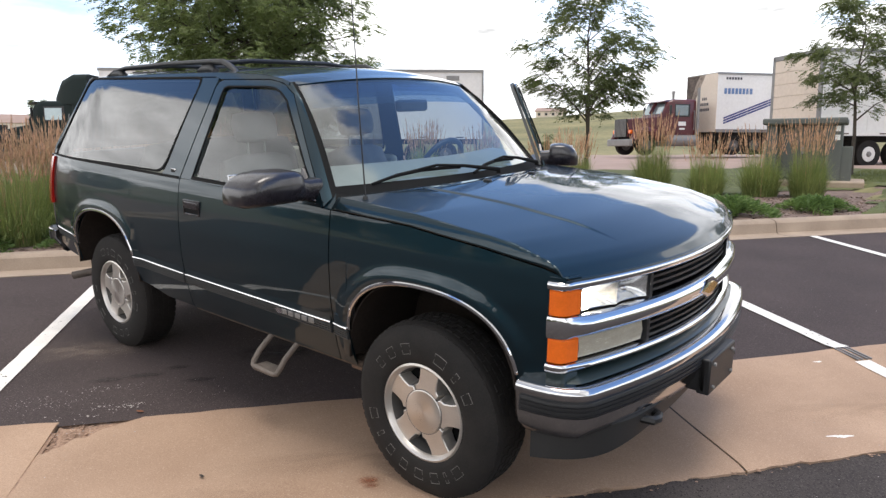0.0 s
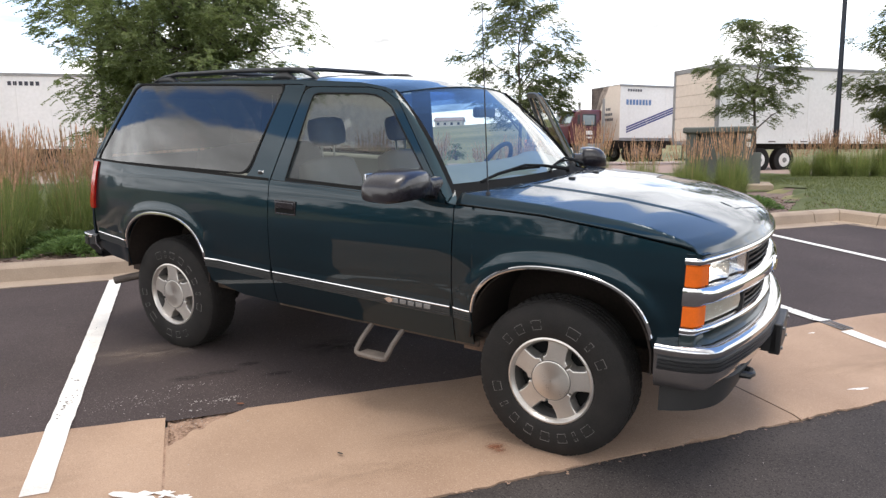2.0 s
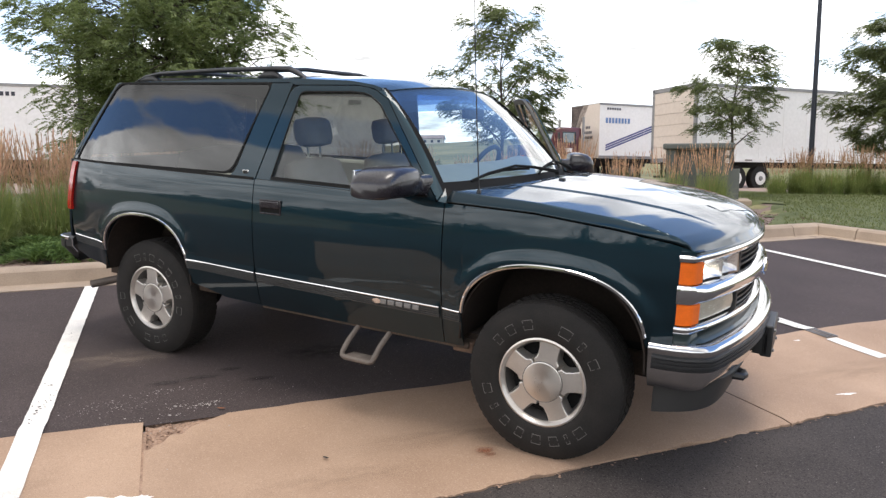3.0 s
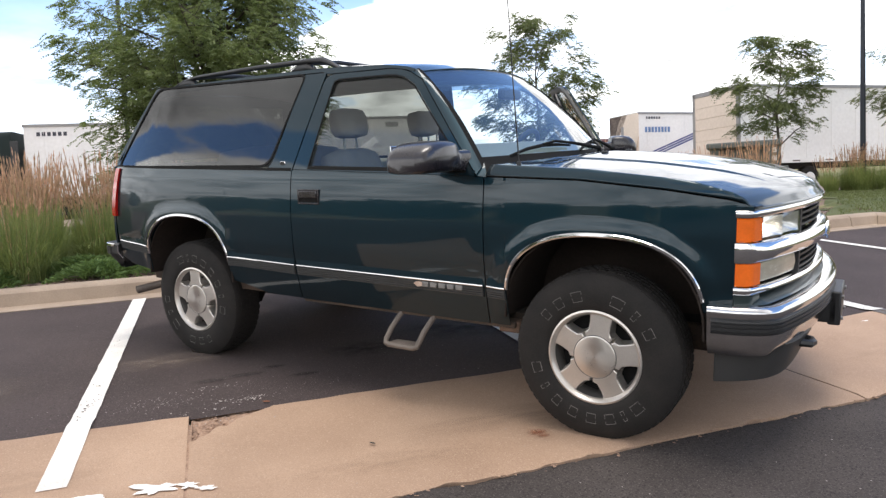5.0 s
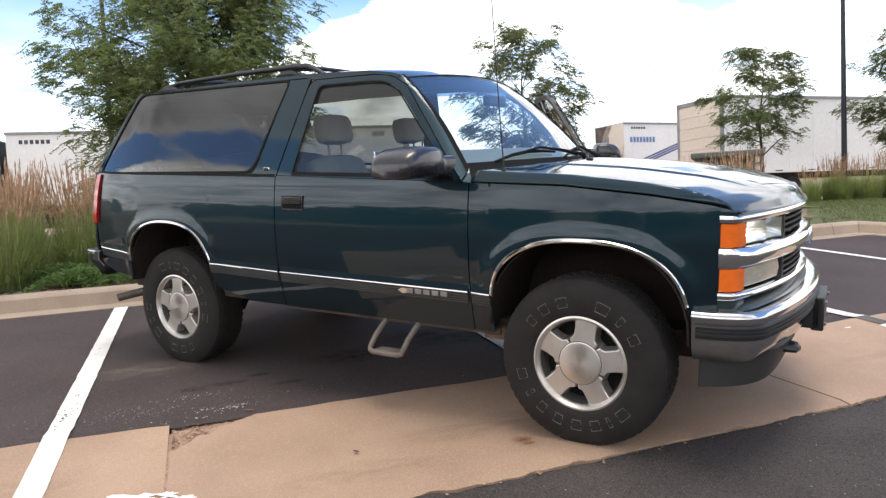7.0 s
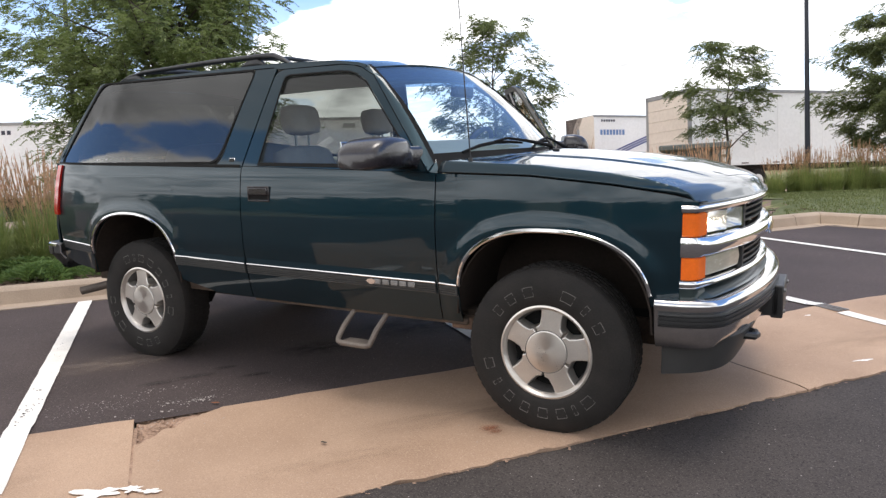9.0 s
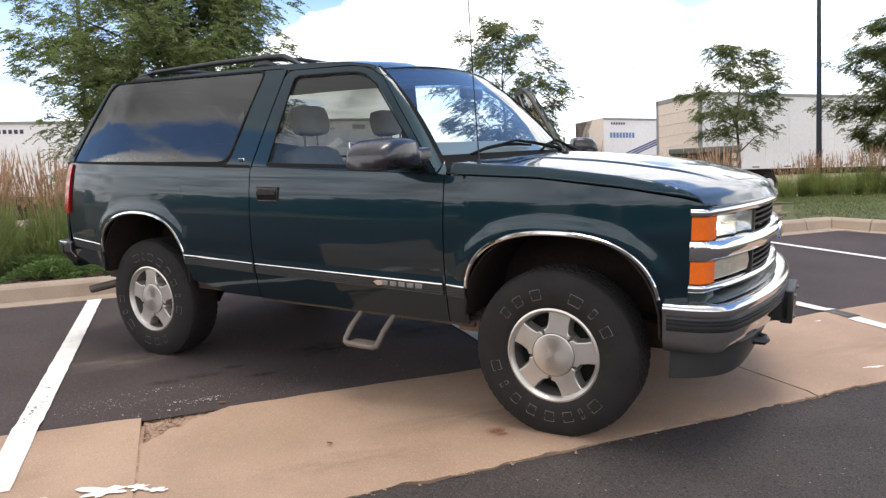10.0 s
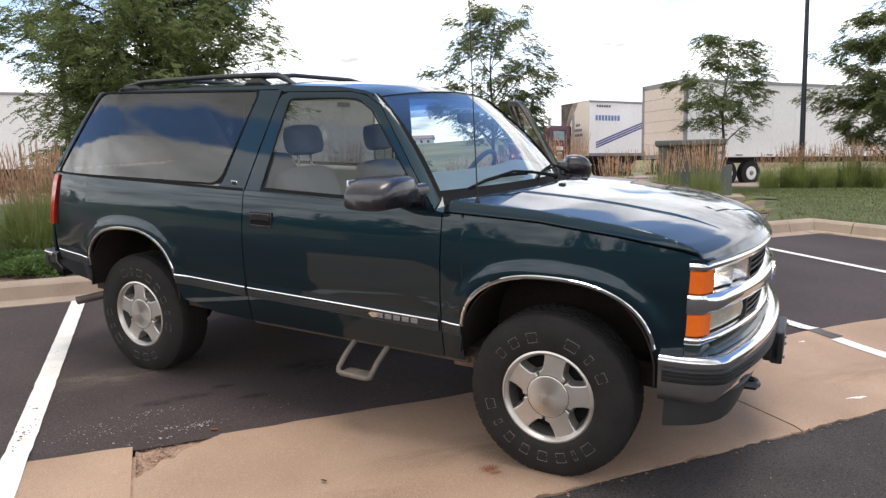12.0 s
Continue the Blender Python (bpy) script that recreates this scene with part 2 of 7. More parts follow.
M_ASPHALT = mat("worn_asphalt", (0.0545, 0.0410, 0.0408), 0.86, 0, 0.25, 0.9, 130, 0.004, color2=(0.086, 0.0660, 0.0652), spec=0.25, speck=(((0.118, 0.10, 0.092), 0.88, 200), ((0.042, 0.035, 0.032), 0.86, 150)))
M_ASPHALT_NEW = mat("dark_drive_asphalt", (0.056, 0.047, 0.044), 0.85, 0, 0.35, 1.6, 110, 0.006, color2=(0.080, 0.068, 0.063), spec=0.25, speck=(((0.105, 0.091, 0.085), 0.86, 230), ((0.026, 0.022, 0.021), 0.84, 170)))
M_CONCRETE = mat("tan_concrete", (0.380, 0.246, 0.162), 0.85, 0, 0.24, 1.5, 140, 0.0016, color2=(0.466, 0.322, 0.224), piece=0.06, speck=(((0.31, 0.205, 0.14), 0.90, 260), ((0.47, 0.345, 0.25), 0.92, 220)))
M_KERB = mat("kerb_concrete", (0.318, 0.243, 0.182), 0.88, 0, 0.14, 2.5, 110, 0.002, color2=(0.43, 0.338, 0.255), piece=0.05)
M_PAINT_WHITE = mat("worn_white_line_paint", (0.80, 0.765, 0.72), 0.75, 0, 0.14, 7, 90, 0.0012)
M_STAIN = mat("rust_brown_oil_stain", (0.20, 0.070, 0.025), 0.8, 0, 0.3, 30, 160)
M_CRACK = mat("dark_joint_filler", (0.035, 0.028, 0.024), 0.95, 0, 0.3, 12, 90)
M_RUBBLE = mat("crumbled_concrete", (0.30, 0.185, 0.125), 0.95, 0, 0.4, 14, 90, 0.004, color2=(0.46, 0.31, 0.22))
M_GROUND = None
M_MULCH = mat("wood_mulch", (0.12, 0.080, 0.063), 0.95, 0, 0.45, 9, 60, 0.02, color2=(0.30, 0.215, 0.175))
M_LAWN = mat("lawn_grass", (0.074, 0.096, 0.026), 0.9, 0, 0.3, 0.8, 50, 0.02, color2=(0.135, 0.145, 0.050))
M_ROAD = mat("pinkish_concrete_road", (0.33, 0.235, 0.195), 0.9, 0, 0.08, 0.5, 20, 0.003, color2=(0.38, 0.28, 0.24))
M_BLADE = mat("grass_blade", (0.19, 0.265, 0.066), 0.6, 0, 0.35, 2.5, 30, 0, color2=(0.34, 0.385, 0.13), piece=0.15, island=0.42)
M_PLUME = mat("tan_seed_plume", (0.46, 0.265, 0.145), 0.85, 0, 0.25, 5, 40, 0, color2=(0.60, 0.39, 0.235), piece=0.12, island=0.3)
M_SHRUB = mat("juniper_green", (0.085, 0.160, 0.040), 0.7, 0, 0.35, 3, 30, 0, color2=(0.17, 0.26, 0.07), piece=0.15, island=0.4)
M_TURF = mat("lawn_blade", (0.088, 0.120, 0.030), 0.7, 0, 0.3, 1.5, 30, 0, color2=(0.155, 0.180, 0.055), island=0.3)
M_LEAF = mat("locust_leaf", (0.072, 0.090, 0.036), 0.55, 0, 0.35, 1.2, 14, 0, color2=(0.145, 0.165, 0.070), piece=0.1, island=0.35)
M_LEAF_BROAD = mat("full_locust_leaf", (0.108, 0.135, 0.050), 0.55, 0, 0.35, 1.2, 14, 0, color2=(0.21, 0.245, 0.10), piece=0.1, island=0.35)


def leafy(m, share=0.35, color=(0.22, 0.30, 0.08)):
    """Lets light through thin leaves."""
    n, l = m.node_tree.nodes, m.node_tree.links
    tl, mx = n.new("ShaderNodeBsdfTranslucent"), n.new("ShaderNodeMixShader")
    tl.inputs[0].default_value = (*color, 1)
    mx.inputs[0].default_value = share
    l.new(n["Principled BSDF"].outputs[0], mx.inputs[1])
    l.new(tl.outputs[0], mx.inputs[2])
    l.new(mx.outputs[0], n["Material Output"].inputs[0])


for leaf_m, leaf_s, leaf_c in ((M_TURF, 0.35, (0.27, 0.29, 0.11)), (M_LEAF_BROAD, 0.38, (0.26, 0.34, 0.10)), (M_LEAF, 0.38, (0.24, 0.29, 0.09)), (M_BLADE, 0.3, (0.30, 0.36, 0.11)), (M_SHRUB, 0.25, (0.2, 0.3, 0.08))):
    leafy(leaf_m, leaf_s, leaf_c)
M_BARK = mat("grey_brown_bark", (0.085, 0.068, 0.055), 0.9, 0, 0.3, 6, 60, 0.01, stretch=(1, 1, 0.25))
M_TRAILER = mat("white_trailer_skin", (0.78, 0.77, 0.745), 0.5, 0, 0.06, 0.35, 8, 0.001, color2=(0.85, 0.84, 0.82))
M_TRAILER_CREAM = mat("cream_trailer_door", (0.70, 0.60, 0.50), 0.55, 0, 0.07, 0.5, 10, 0.001, color2=(0.77, 0.67, 0.57))
M_STEEL = mat("dull_grey_steel", (0.26, 0.255, 0.25), 0.5, 0.5, 0.15, 3, 60, 0.001)
M_DARK_STEEL = mat("dark_chassis_steel", (0.03, 0.028, 0.027), 0.75, 0.2, 0.3, 5, 60)
M_SOOT = mat("sooty_smudge", (0.045, 0.035, 0.03), 0.85, 0, 0.4, 1.5, 14, color2=(0.20, 0.16, 0.14))
M_SOOT_PALE = mat("pale_brown_smudge", (0.20, 0.15, 0.12), 0.85, 0, 0.4, 1.5, 14, color2=(0.50, 0.43, 0.37))
M_BLUE = mat("blue_stripe_paint", (0.022, 0.035, 0.19), 0.5, 0, 0.1, 2, 30)
M_INK = mat("dark_lettering_ink", (0.045, 0.045, 0.06), 0.6, 0, 0.15, 4, 30)
M_INK_BLUE = mat("pale_blue_lettering", (0.13, 0.22, 0.42), 0.6, 0, 0.15, 4, 30)
M_RED_CAB = mat("dark_red_truck_paint", (0.085, 0.011, 0.013), 0.35, 0, 0.15, 1.5, 60, coat=0.6)
M_GREEN_CAB = mat("dark_green_truck_paint", (0.006, 0.014, 0.013), 0.6, 0, 0.15, 1.5, 60, spec=0.25)
M_BOX_GREEN = mat("grey_green_cabinet_paint", (0.098, 0.106, 0.096), 0.55, 0, 0.10, 2, 60, 0.001)
M_POLE = mat("dark_bronze_pole_paint", (0.018, 0.022, 0.034), 0.45, 0.2, 0.12, 4, 80)

M_SPECK = mat("pale_stone_speck", (0.34, 0.31, 0.29), 0.9, 0, 0.3, 30, 200, piece=0.2)


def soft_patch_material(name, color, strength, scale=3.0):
    """Dust, grime or dark colour lying thinly on a surface, fading out unevenly from its middle."""
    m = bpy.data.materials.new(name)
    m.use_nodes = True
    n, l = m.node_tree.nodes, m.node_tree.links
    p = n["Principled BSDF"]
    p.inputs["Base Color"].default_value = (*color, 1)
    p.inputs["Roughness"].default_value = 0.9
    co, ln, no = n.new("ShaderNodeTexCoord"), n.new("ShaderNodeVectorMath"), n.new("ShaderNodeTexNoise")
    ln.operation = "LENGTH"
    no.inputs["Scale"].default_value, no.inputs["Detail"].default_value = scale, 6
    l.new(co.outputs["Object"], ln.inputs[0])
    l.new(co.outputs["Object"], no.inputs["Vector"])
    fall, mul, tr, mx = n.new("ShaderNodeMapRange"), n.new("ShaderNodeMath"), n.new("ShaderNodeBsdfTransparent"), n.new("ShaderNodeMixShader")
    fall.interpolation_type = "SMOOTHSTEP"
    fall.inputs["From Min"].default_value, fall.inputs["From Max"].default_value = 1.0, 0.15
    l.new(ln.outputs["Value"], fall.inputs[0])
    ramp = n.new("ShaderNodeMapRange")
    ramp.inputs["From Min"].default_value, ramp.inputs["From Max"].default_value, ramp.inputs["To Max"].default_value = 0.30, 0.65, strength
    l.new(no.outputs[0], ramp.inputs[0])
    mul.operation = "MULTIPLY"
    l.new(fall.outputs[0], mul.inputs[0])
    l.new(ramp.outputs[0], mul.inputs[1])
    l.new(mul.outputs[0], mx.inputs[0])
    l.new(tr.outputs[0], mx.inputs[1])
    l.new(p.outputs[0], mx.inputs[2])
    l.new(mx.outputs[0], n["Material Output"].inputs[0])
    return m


M_DUST = soft_patch_material("thin_tan_dust", (0.21, 0.165, 0.135), 0.55)
M_DARK_BLOTCH = soft_patch_material("thin_dark_blotch", (0.022, 0.020, 0.020), 0.75)
M_RUST_SPOT = soft_patch_material("rust_brown_spot", (0.19, 0.05, 0.014), 1.0, 5.0)
M_GRIME = soft_patch_material("brown_tyre_grime", (0.20, 0.135, 0.09), 0.22)


def ground_material():
    """Dry hill pasture far off, mown weeds nearer: patches of straw and green."""
    m = mat("dry_pasture", (0.115, 0.130, 0.045), 0.95, 0, 0.3, 0.06, 1.5, 0.05, color2=(0.30, 0.255, 0.115))
    return m


M_GROUND = ground_material()

# ---- building helpers ----


def mesh_ob(name, bm, material, smooth=35, recalc=True):
    if recalc:
        bmesh.ops.recalc_face_normals(bm, faces=bm.faces)
    me = bpy.data.meshes.new(name)
    bm.to_mesh(me)
    bm.free()
    if smooth:
        me.shade_smooth()
        me.set_sharp_from_angle(angle=radians(smooth))
    if material:
        me.materials.append(material)
    return new(name, me)


def part(name, bm, material, parent, label="", smooth=35, thick=0.0, bevel=0.0, recalc=True, off=0.0):
    ob = mesh_ob(name, bm, material, smooth, recalc)
    ob.parent = parent
    if label:
        tagged(ob, label)
    if thick:
        s = ob.modifiers.new("thickness", "SOLIDIFY")
        s.thickness, s.offset = thick, off
        if smooth:
            es = ob.modifiers.new("crisp_rim", "EDGE_SPLIT")
            es.split_angle = radians(max(smooth, 32))
    if bevel:
        b = ob.modifiers.new("edge", "BEVEL")
        b.width, b.segments, b.limit_method, b.angle_limit = bevel, 2, "ANGLE", radians(40)
    return ob


def thing(name, label, category, m=None, group="", kind=""):
    ob = new(name)
    ob.empty_display_size = 0.2
    if m is not None:
        ob.matrix_world = m
    return tagged(ob, label, category, group, kind)


def add_box(bm, c, s, rot=None):
    """A box with centre c and size s, optionally turned by a matrix."""
    m = Matrix.Translation(c) @ (rot or Matrix.Identity(4)) @ Matrix.Diagonal((*s, 1))
    bmesh.ops.create_cube(bm, size=1, matrix=m)
    return bm


def boxes(*items):
    bm = bmesh.new()
    for it in items:
        add_box(bm, *it)
    return bm


def surf(fn, us, vs, bm=None):
    """A sheet of quads through fn(u, v)."""
    bm = bm or bmesh.new()
    rows = [[bm.verts.new(fn(u, v)) for v in vs] for u in us]
    for a, b in zip(rows, rows[1:]):
        for k in range(len(vs) - 1):
            bm.faces.new((a[k], a[k + 1], b[k + 1], b[k]))
    return bm


def span(a, b, n):
    return [a + (b - a) * k / n for k in range(n + 1)]


def tube(points, radius, sides=8, bm=None, closed=False):
    """A round bar through points; radius may be a list."""
    bm = bm or bmesh.new()
    pts = [Vector(p) for p in points]
    rs = radius if isinstance(radius, (list, tuple)) else [radius] * len(pts)
    rings, n = [], len(pts)
    ref = None
    for k, p in enumerate(pts):
        a, b = pts[(k - 1) % n if closed else max(k - 1, 0)], pts[(k + 1) % n if closed else min(k + 1, n - 1)]
        d = (b - a).normalized()
        if ref is None:
            ref = d.orthogonal().normalized()
        ref = (ref - d * ref.dot(d)).normalized()
        w = d.cross(ref)
        rings.append([bm.verts.new(p + (ref * math.cos(t) + w * math.sin(t)) * rs[k]) for t in (2 * math.pi * j / sides for j in range(sides))])
    pairs = list(zip(rings, rings[1:])) + ([(rings[-1], rings[0])] if closed else [])
    for a, b in pairs:
        for j in range(sides):
            bm.faces.new((a[j], a[(j + 1) % sides], b[(j + 1) % sides], b[j]))
    if not closed:
        bm.faces.new(rings[0][::-1])
        bm.faces.new(rings[-1])
    return bm


def lathe(profile, sides=64, bm=None, closed=True):
    """Turns (radius, y) pairs about the y axis."""
    bm = bm or bmesh.new()
    rings = []
    for r, y in profile:
        rings.append([bm.verts.new((r * math.cos(t), y, r * math.sin(t))) for t in (2 * math.pi * j / sides for j in range(sides))])
    pairs = list(zip(rings, rings[1:])) + ([(rings[-1], rings[0])] if closed else [])
    for a, b in pairs:
        for j in range(sides):
            bm.faces.new((a[j], a[(j + 1) % sides], b[(j + 1) % sides], b[j]))
    return bm


def prism(poly, to3d, depth_vec, bm=None):
    """A flat outline pushed along depth_vec into a solid plate."""
    bm = bm or bmesh.new()
    d = Vector(depth_vec)
    a = [bm.verts.new(to3d(*p)) for p in poly]
    b = [bm.verts.new(Vector(to3d(*p)) + d) for p in poly]
    bm.faces.new(a)
    bm.faces.new(b[::-1])
    n = len(poly)
    for k in range(n):
        bm.faces.new((a[k], b[k], b[(k + 1) % n], a[(k + 1) % n]))
    return bm


def sstep(a, b, x):
    t = min(1.0, max(0.0, (x - a) / (b - a)))
    return t * t * (3 - 2 * t)


def ip(x, xs, ys):
    return float(np.interp(x, xs, ys))

# ---- ground ----
# Slope axes: along the pan (A) and uphill from it (N); the kerb has its own line.
PAN = radians(50.9)
AX, NX = Vector((math.cos(PAN), math.sin(PAN), 0)), Vector((-math.sin(PAN), math.cos(PAN), 0))
KD, KN = AX, NX
KERB_N = 4.08
KERB_P = NX * KERB_N
CORNER = AX * 6.71 + KERB_P
KD2 = Vector((math.cos(radians(-22)), math.sin(radians(-22)), 0))
KN2 = Vector((math.sin(radians(22)), math.cos(radians(22)), 0))


def lot_z(x, y):
    """World height of the sloping lot; it levels out below the drive."""
    z = (-0.0491 * x + 0.0625 * y) / 0.9968
    n = NX.x * x + NX.y * y
    if n < -4:
        z += (-4 - n) * 0.07
    return z


def behind(x, y):
    """Distance behind the foot of the kerb."""
    p = Vector((x, y, 0))
    return max(KN.dot(p) - KERB_N, KN2.dot(p - CORNER))


def land_z(x, y):
    b = behind(x, y)
    base = lot_z(x, y)
    if b > 0:
        k1, k2 = KN.x * x + KN.y * y - KERB_N, KN2.x * (x - CORNER.x) + KN2.y * (y - CORNER.y)
        q = KN if k1 > k2 else KN2
        base = lot_z(x - q.x * b, y - q.y * b)
    if b < -0.1:
        near = base - 0.09
        r = math.hypot(x, y)
        return near if r < 25 else near + (0.0 - near) * sstep(25, 45, r) - 0.4
    t = sstep(0.3, 9.0, b)
    k = sstep(0.12, 0.42, b)
    far = 0.60 + 0.013 * min(b, 40)
    low = base - 0.09 + 0.21 * k
    z = low + (far - low) * t + 0.03 * noise.noise((x * 0.6, y * 0.6, 0)) * t
    r = math.hypot(x, y)
    if r > 55:
        a = math.atan2(y, x)
        hill = ip(a, [0.2, 1.0, 1.75, 1.95, 2.15, 2.4, 2.75, 3.1], [4, 9, 12.5, 13.5, 11, 8, 5.0, 4])
        z += hill * sstep(60, 260, r) * (1 + 0.10 * noise.noise((x * 0.012, y * 0.012, 3)))
    return z


def build_ground():
    def axis():
        near = span(-14, 30, 110)
        out, s = [], 0.6
        v = 30
        while v < 1900:
            s *= 1.16
            v += s
            out.append(v)
        neg, s, v = [], 0.6, -14
        while v > -1900:
            s *= 1.16
            v -= s
            neg.append(v)
        return neg[::-1] + near + out
    xs = [v - 10 for v in axis()]
    ys = axis()
    bm = surf(lambda x, y: (x, y, land_z(x, y)), xs, ys)
    tagged(mesh_ob("ground", bm, M_GROUND, 60), "dry green and straw-coloured pasture rising to low hills", "ground", kind="structure")


build_ground()


def drape(name, inside, x0, x1, y0, y1, step, lift, material, label, category):
    """A thin cover that follows the land where inside(x, y) holds."""
    bm = bmesh.new()
    nx, ny = int((x1 - x0) / step), int((y1 - y0) / step)
    vs = {}

    def v(i, j):
        if (i, j) not in vs:
            x, y = x0 + i * step, y0 + j * step
            vs[i, j] = bm.verts.new((x, y, land_z(x, y) + lift))
        return vs[i, j]
    for i in range(nx):
        for j in range(ny):
            if inside(x0 + (i + 0.5) * step, y0 + (j + 0.5) * step):
                bm.faces.new((v(i, j), v(i + 1, j), v(i + 1, j + 1), v(i, j + 1)))
    return tagged(mesh_ob(name, bm, material, 60), label, category, kind="structure")


def wob(x, y, s=0.8):
    return noise.noise((x * s, y * s, 7.3))


drape("mulch_bed", lambda x, y: 0.05 < behind(x, y) < 3.9 + 0.7 * wob(x, y) and x < 0.48 - 0.05 * (y - 7) + 0.25 * wob(y, x), -16, 3, -12, 12, 0.2, 0.014, M_MULCH, "brown wood mulch bed behind the kerb", "mulch")
drape("lawn", lambda x, y: 0.05 < behind(x, y) < 12.6 and not (behind(x, y) < 3.9 + 0.7 * wob(x, y) and x < 0.48 - 0.05 * (y - 7) + 0.25 * wob(y, x)), -22, 22, -14, 28, 0.2, 0.030, M_LAWN, "short green lawn between kerb and road", "lawn")
drape("road", lambda x, y: 12.6 < behind(x, y) < 32 and KN.dot(Vector((x, y, 0)) - KERB_P) > 8, -70, 40, -30, 70, 1.0, 0.03, M_ROAD, "pinkish pale concrete road beyond the lawn", "road")

# things that lie in the slope's axes
lot = thing("parking_lot", "sloping asphalt parking stalls with white lines", "parking lot", LOT, kind="structure")


def lot_pt(s, n, z=0.0):
    return AX * s + NX * n + Vector((0, 0, z))


def edge_wob(s, a=0.012):
    return a * noise.noise((s * 5, 0.3, 0)) + 0.02 * noise.noise((s * 1.1, 2.3, 0))


# stall asphalt from the pan to the gutter
def stall(u, v):
    p0 = lot_pt(u, 0.40)
    p1 = lot_pt(u, KERB_N - 0.27)
    p = p0.lerp(p1, v)
    p.z = 0.002 + 0.004 * noise.noise((p.x * 1.5, p.y * 1.5, 0))
    return p


part("asphalt", surf(stall, span(-16, 6.66, 130), span(0, 1, 20)), M_ASPHALT, lot, "worn dark grey asphalt")
part("asphalt", surf(lambda u, v: CORNER + KD2 * u - KN2 * 0.27 + (lot_pt(6.64 + max(0, u) * 0.55, 0.40) - (CORNER + KD2 * u - KN2 * 0.27)) * v + Vector((0, 0, 0.0)), span(-0.05, 22, 40), span(0, 1, 16)), M_ASPHALT, lot)

# drive asphalt below the pan, levelling out


def drive_pt(u, v):
    n = -0.752 + 0.015 * max(-4, min(4, u)) - v
    p = lot_pt(u, n)
    if v > 3.2:
        p.z += (v - 3.2) * 0.10
    p.z += -0.008 + 0.003 * noise.noise((p.x * 2, p.y * 2, 5)) + (0.014 * noise.noise((u * 4, 3, 3)) if v == 0 else 0)
    if v == 0:
        p += NX * edge_wob(u)
    return p


part("drive_asphalt", surf(drive_pt, span(-24, 24, 240), [0, 0.15, 0.5, 1, 1.6, 2.4, 3.2, 5, 8, 12, 18, 26]), M_ASPHALT_NEW, lot, "coarse dark asphalt drive", thick=0)

# kerb and gutter: one section swept along both lines
KERB_SEC = [(-0.28, -0.10), (-0.28, 0.008), (-0.03, -0.012), (0.0, 0.0), (0.035, 0.115), (0.06, 0.138), (0.09, 0.146), (0.20, 0.146), (0.225, 0.135), (0.225, -0.10)]


def kerb_piece(p0, p1, n0, n1, name="kerb_stone"):
    bm = bmesh.new()
    ends = []
    for p, n in ((p0, n0), (p1, n1)):
        ends.append([bm.verts.new(p + n * a + Vector((0, 0, b))) for a, b in KERB_SEC])
    k = len(KERB_SEC)
    for j in range(k):
        bm.faces.new((ends[0][j], ends[0][(j + 1) % k], ends[1][(j + 1) % k], ends[1][j]))
    bm.faces.new(ends[0][::-1])
    bm.faces.new(ends[1])
    part(name, bm, M_KERB, kerb, smooth=30)


kerb = thing("kerb", "pale tan concrete kerb with gutter and joints", "kerb", LOT, kind="structure")
corner_n = (KN + KN2).normalized() / (KN + KN2).normalized().dot(KN)
s_end = KD.dot(CORNER - KERB_P)
bounds = [s_end - 2.15 - 3.05 * k for k in range(9)][::-1]
for a, b in zip(bounds, bounds[1:]):
    kerb_piece(KERB_P + KD * (a + 0.006), KERB_P + KD * (b - 0.006), KN, KN)
kerb_piece(KERB_P + KD * (bounds[-1] + 0.006), CORNER - KD * 0.486, KN, KN)
kerb_piece(CORNER - KD * 0.474, CORNER - KD * 0.004, KN, corner_n)
kerb_piece(CORNER + KD2 * 0.004, CORNER + KD2 * 0.50, corner_n, KN2)
for k in range(7):
    kerb_piece(CORNER + KD2 * (0.512 + 3.05 * k), CORNER + KD2 * (0.50 + 3.05 * (k + 1)), KN2, KN2)

# concrete pan: slabs between joints
pan = thing("pavement", "tan concrete drainage pan made of long slabs", "concrete pan", LOT, kind="structure")
JOINTS = [-6.1, -2.51, 0.76, 4.25, 7.7, 11.2, 14.6]


def slab(s0, s1):
    top = bmesh.new()
    us = sorted(set(span(s0 + 0.006, s1 - 0.006, 150) + ([-2.503 + 0.0145 * k for k in range(31)] if s0 < -2.5 < s1 - 0.1 else [])))

    def f(u, v):
        n0, n1 = 0.41 + 0.011 * min(9, (u + 0.7) ** 2), -0.75 + 0.015 * max(-4, min(4, u))
        # broken corner beside the joint
        if -2.509 < u < -2.08:
            n0 -= 0.36 * ((-2.08 - u) / 0.43) ** 1.25 * (1 + 0.25 * noise.noise((u * 17, 1, 1))) + 0.02 * noise.noise((u * 40, 2, 1))
        n = n0 + (n1 - n0) * v
        if v in (0, 1):
            n += edge_wob(u + v * 40)
        if v == 1:
            n += 0.035 * max(0.0, noise.noise((u * 9, 5.1, 0)) - 0.12) + 0.010 * noise.noise((u * 31, 7.7, 0))
        z = 0.006 - 0.016 * (1 - (2 * v - 1) ** 2) + 0.010
        if v == 0:
            z = 0.004
        if v >= 0.96:
            z = 0.009 if v < 1 else 0.002
        return lot_pt(u, n, z)
    surf(f, us, [0, 0.04, 0.2, 0.4, 0.6, 0.8, 0.96, 1], top)
    part("slab", top, M_CONCRETE, pan, thick=0.08, off=-1, recalc=False)


for a, b in zip(JOINTS, JOINTS[1:]):
    slab(a, b)
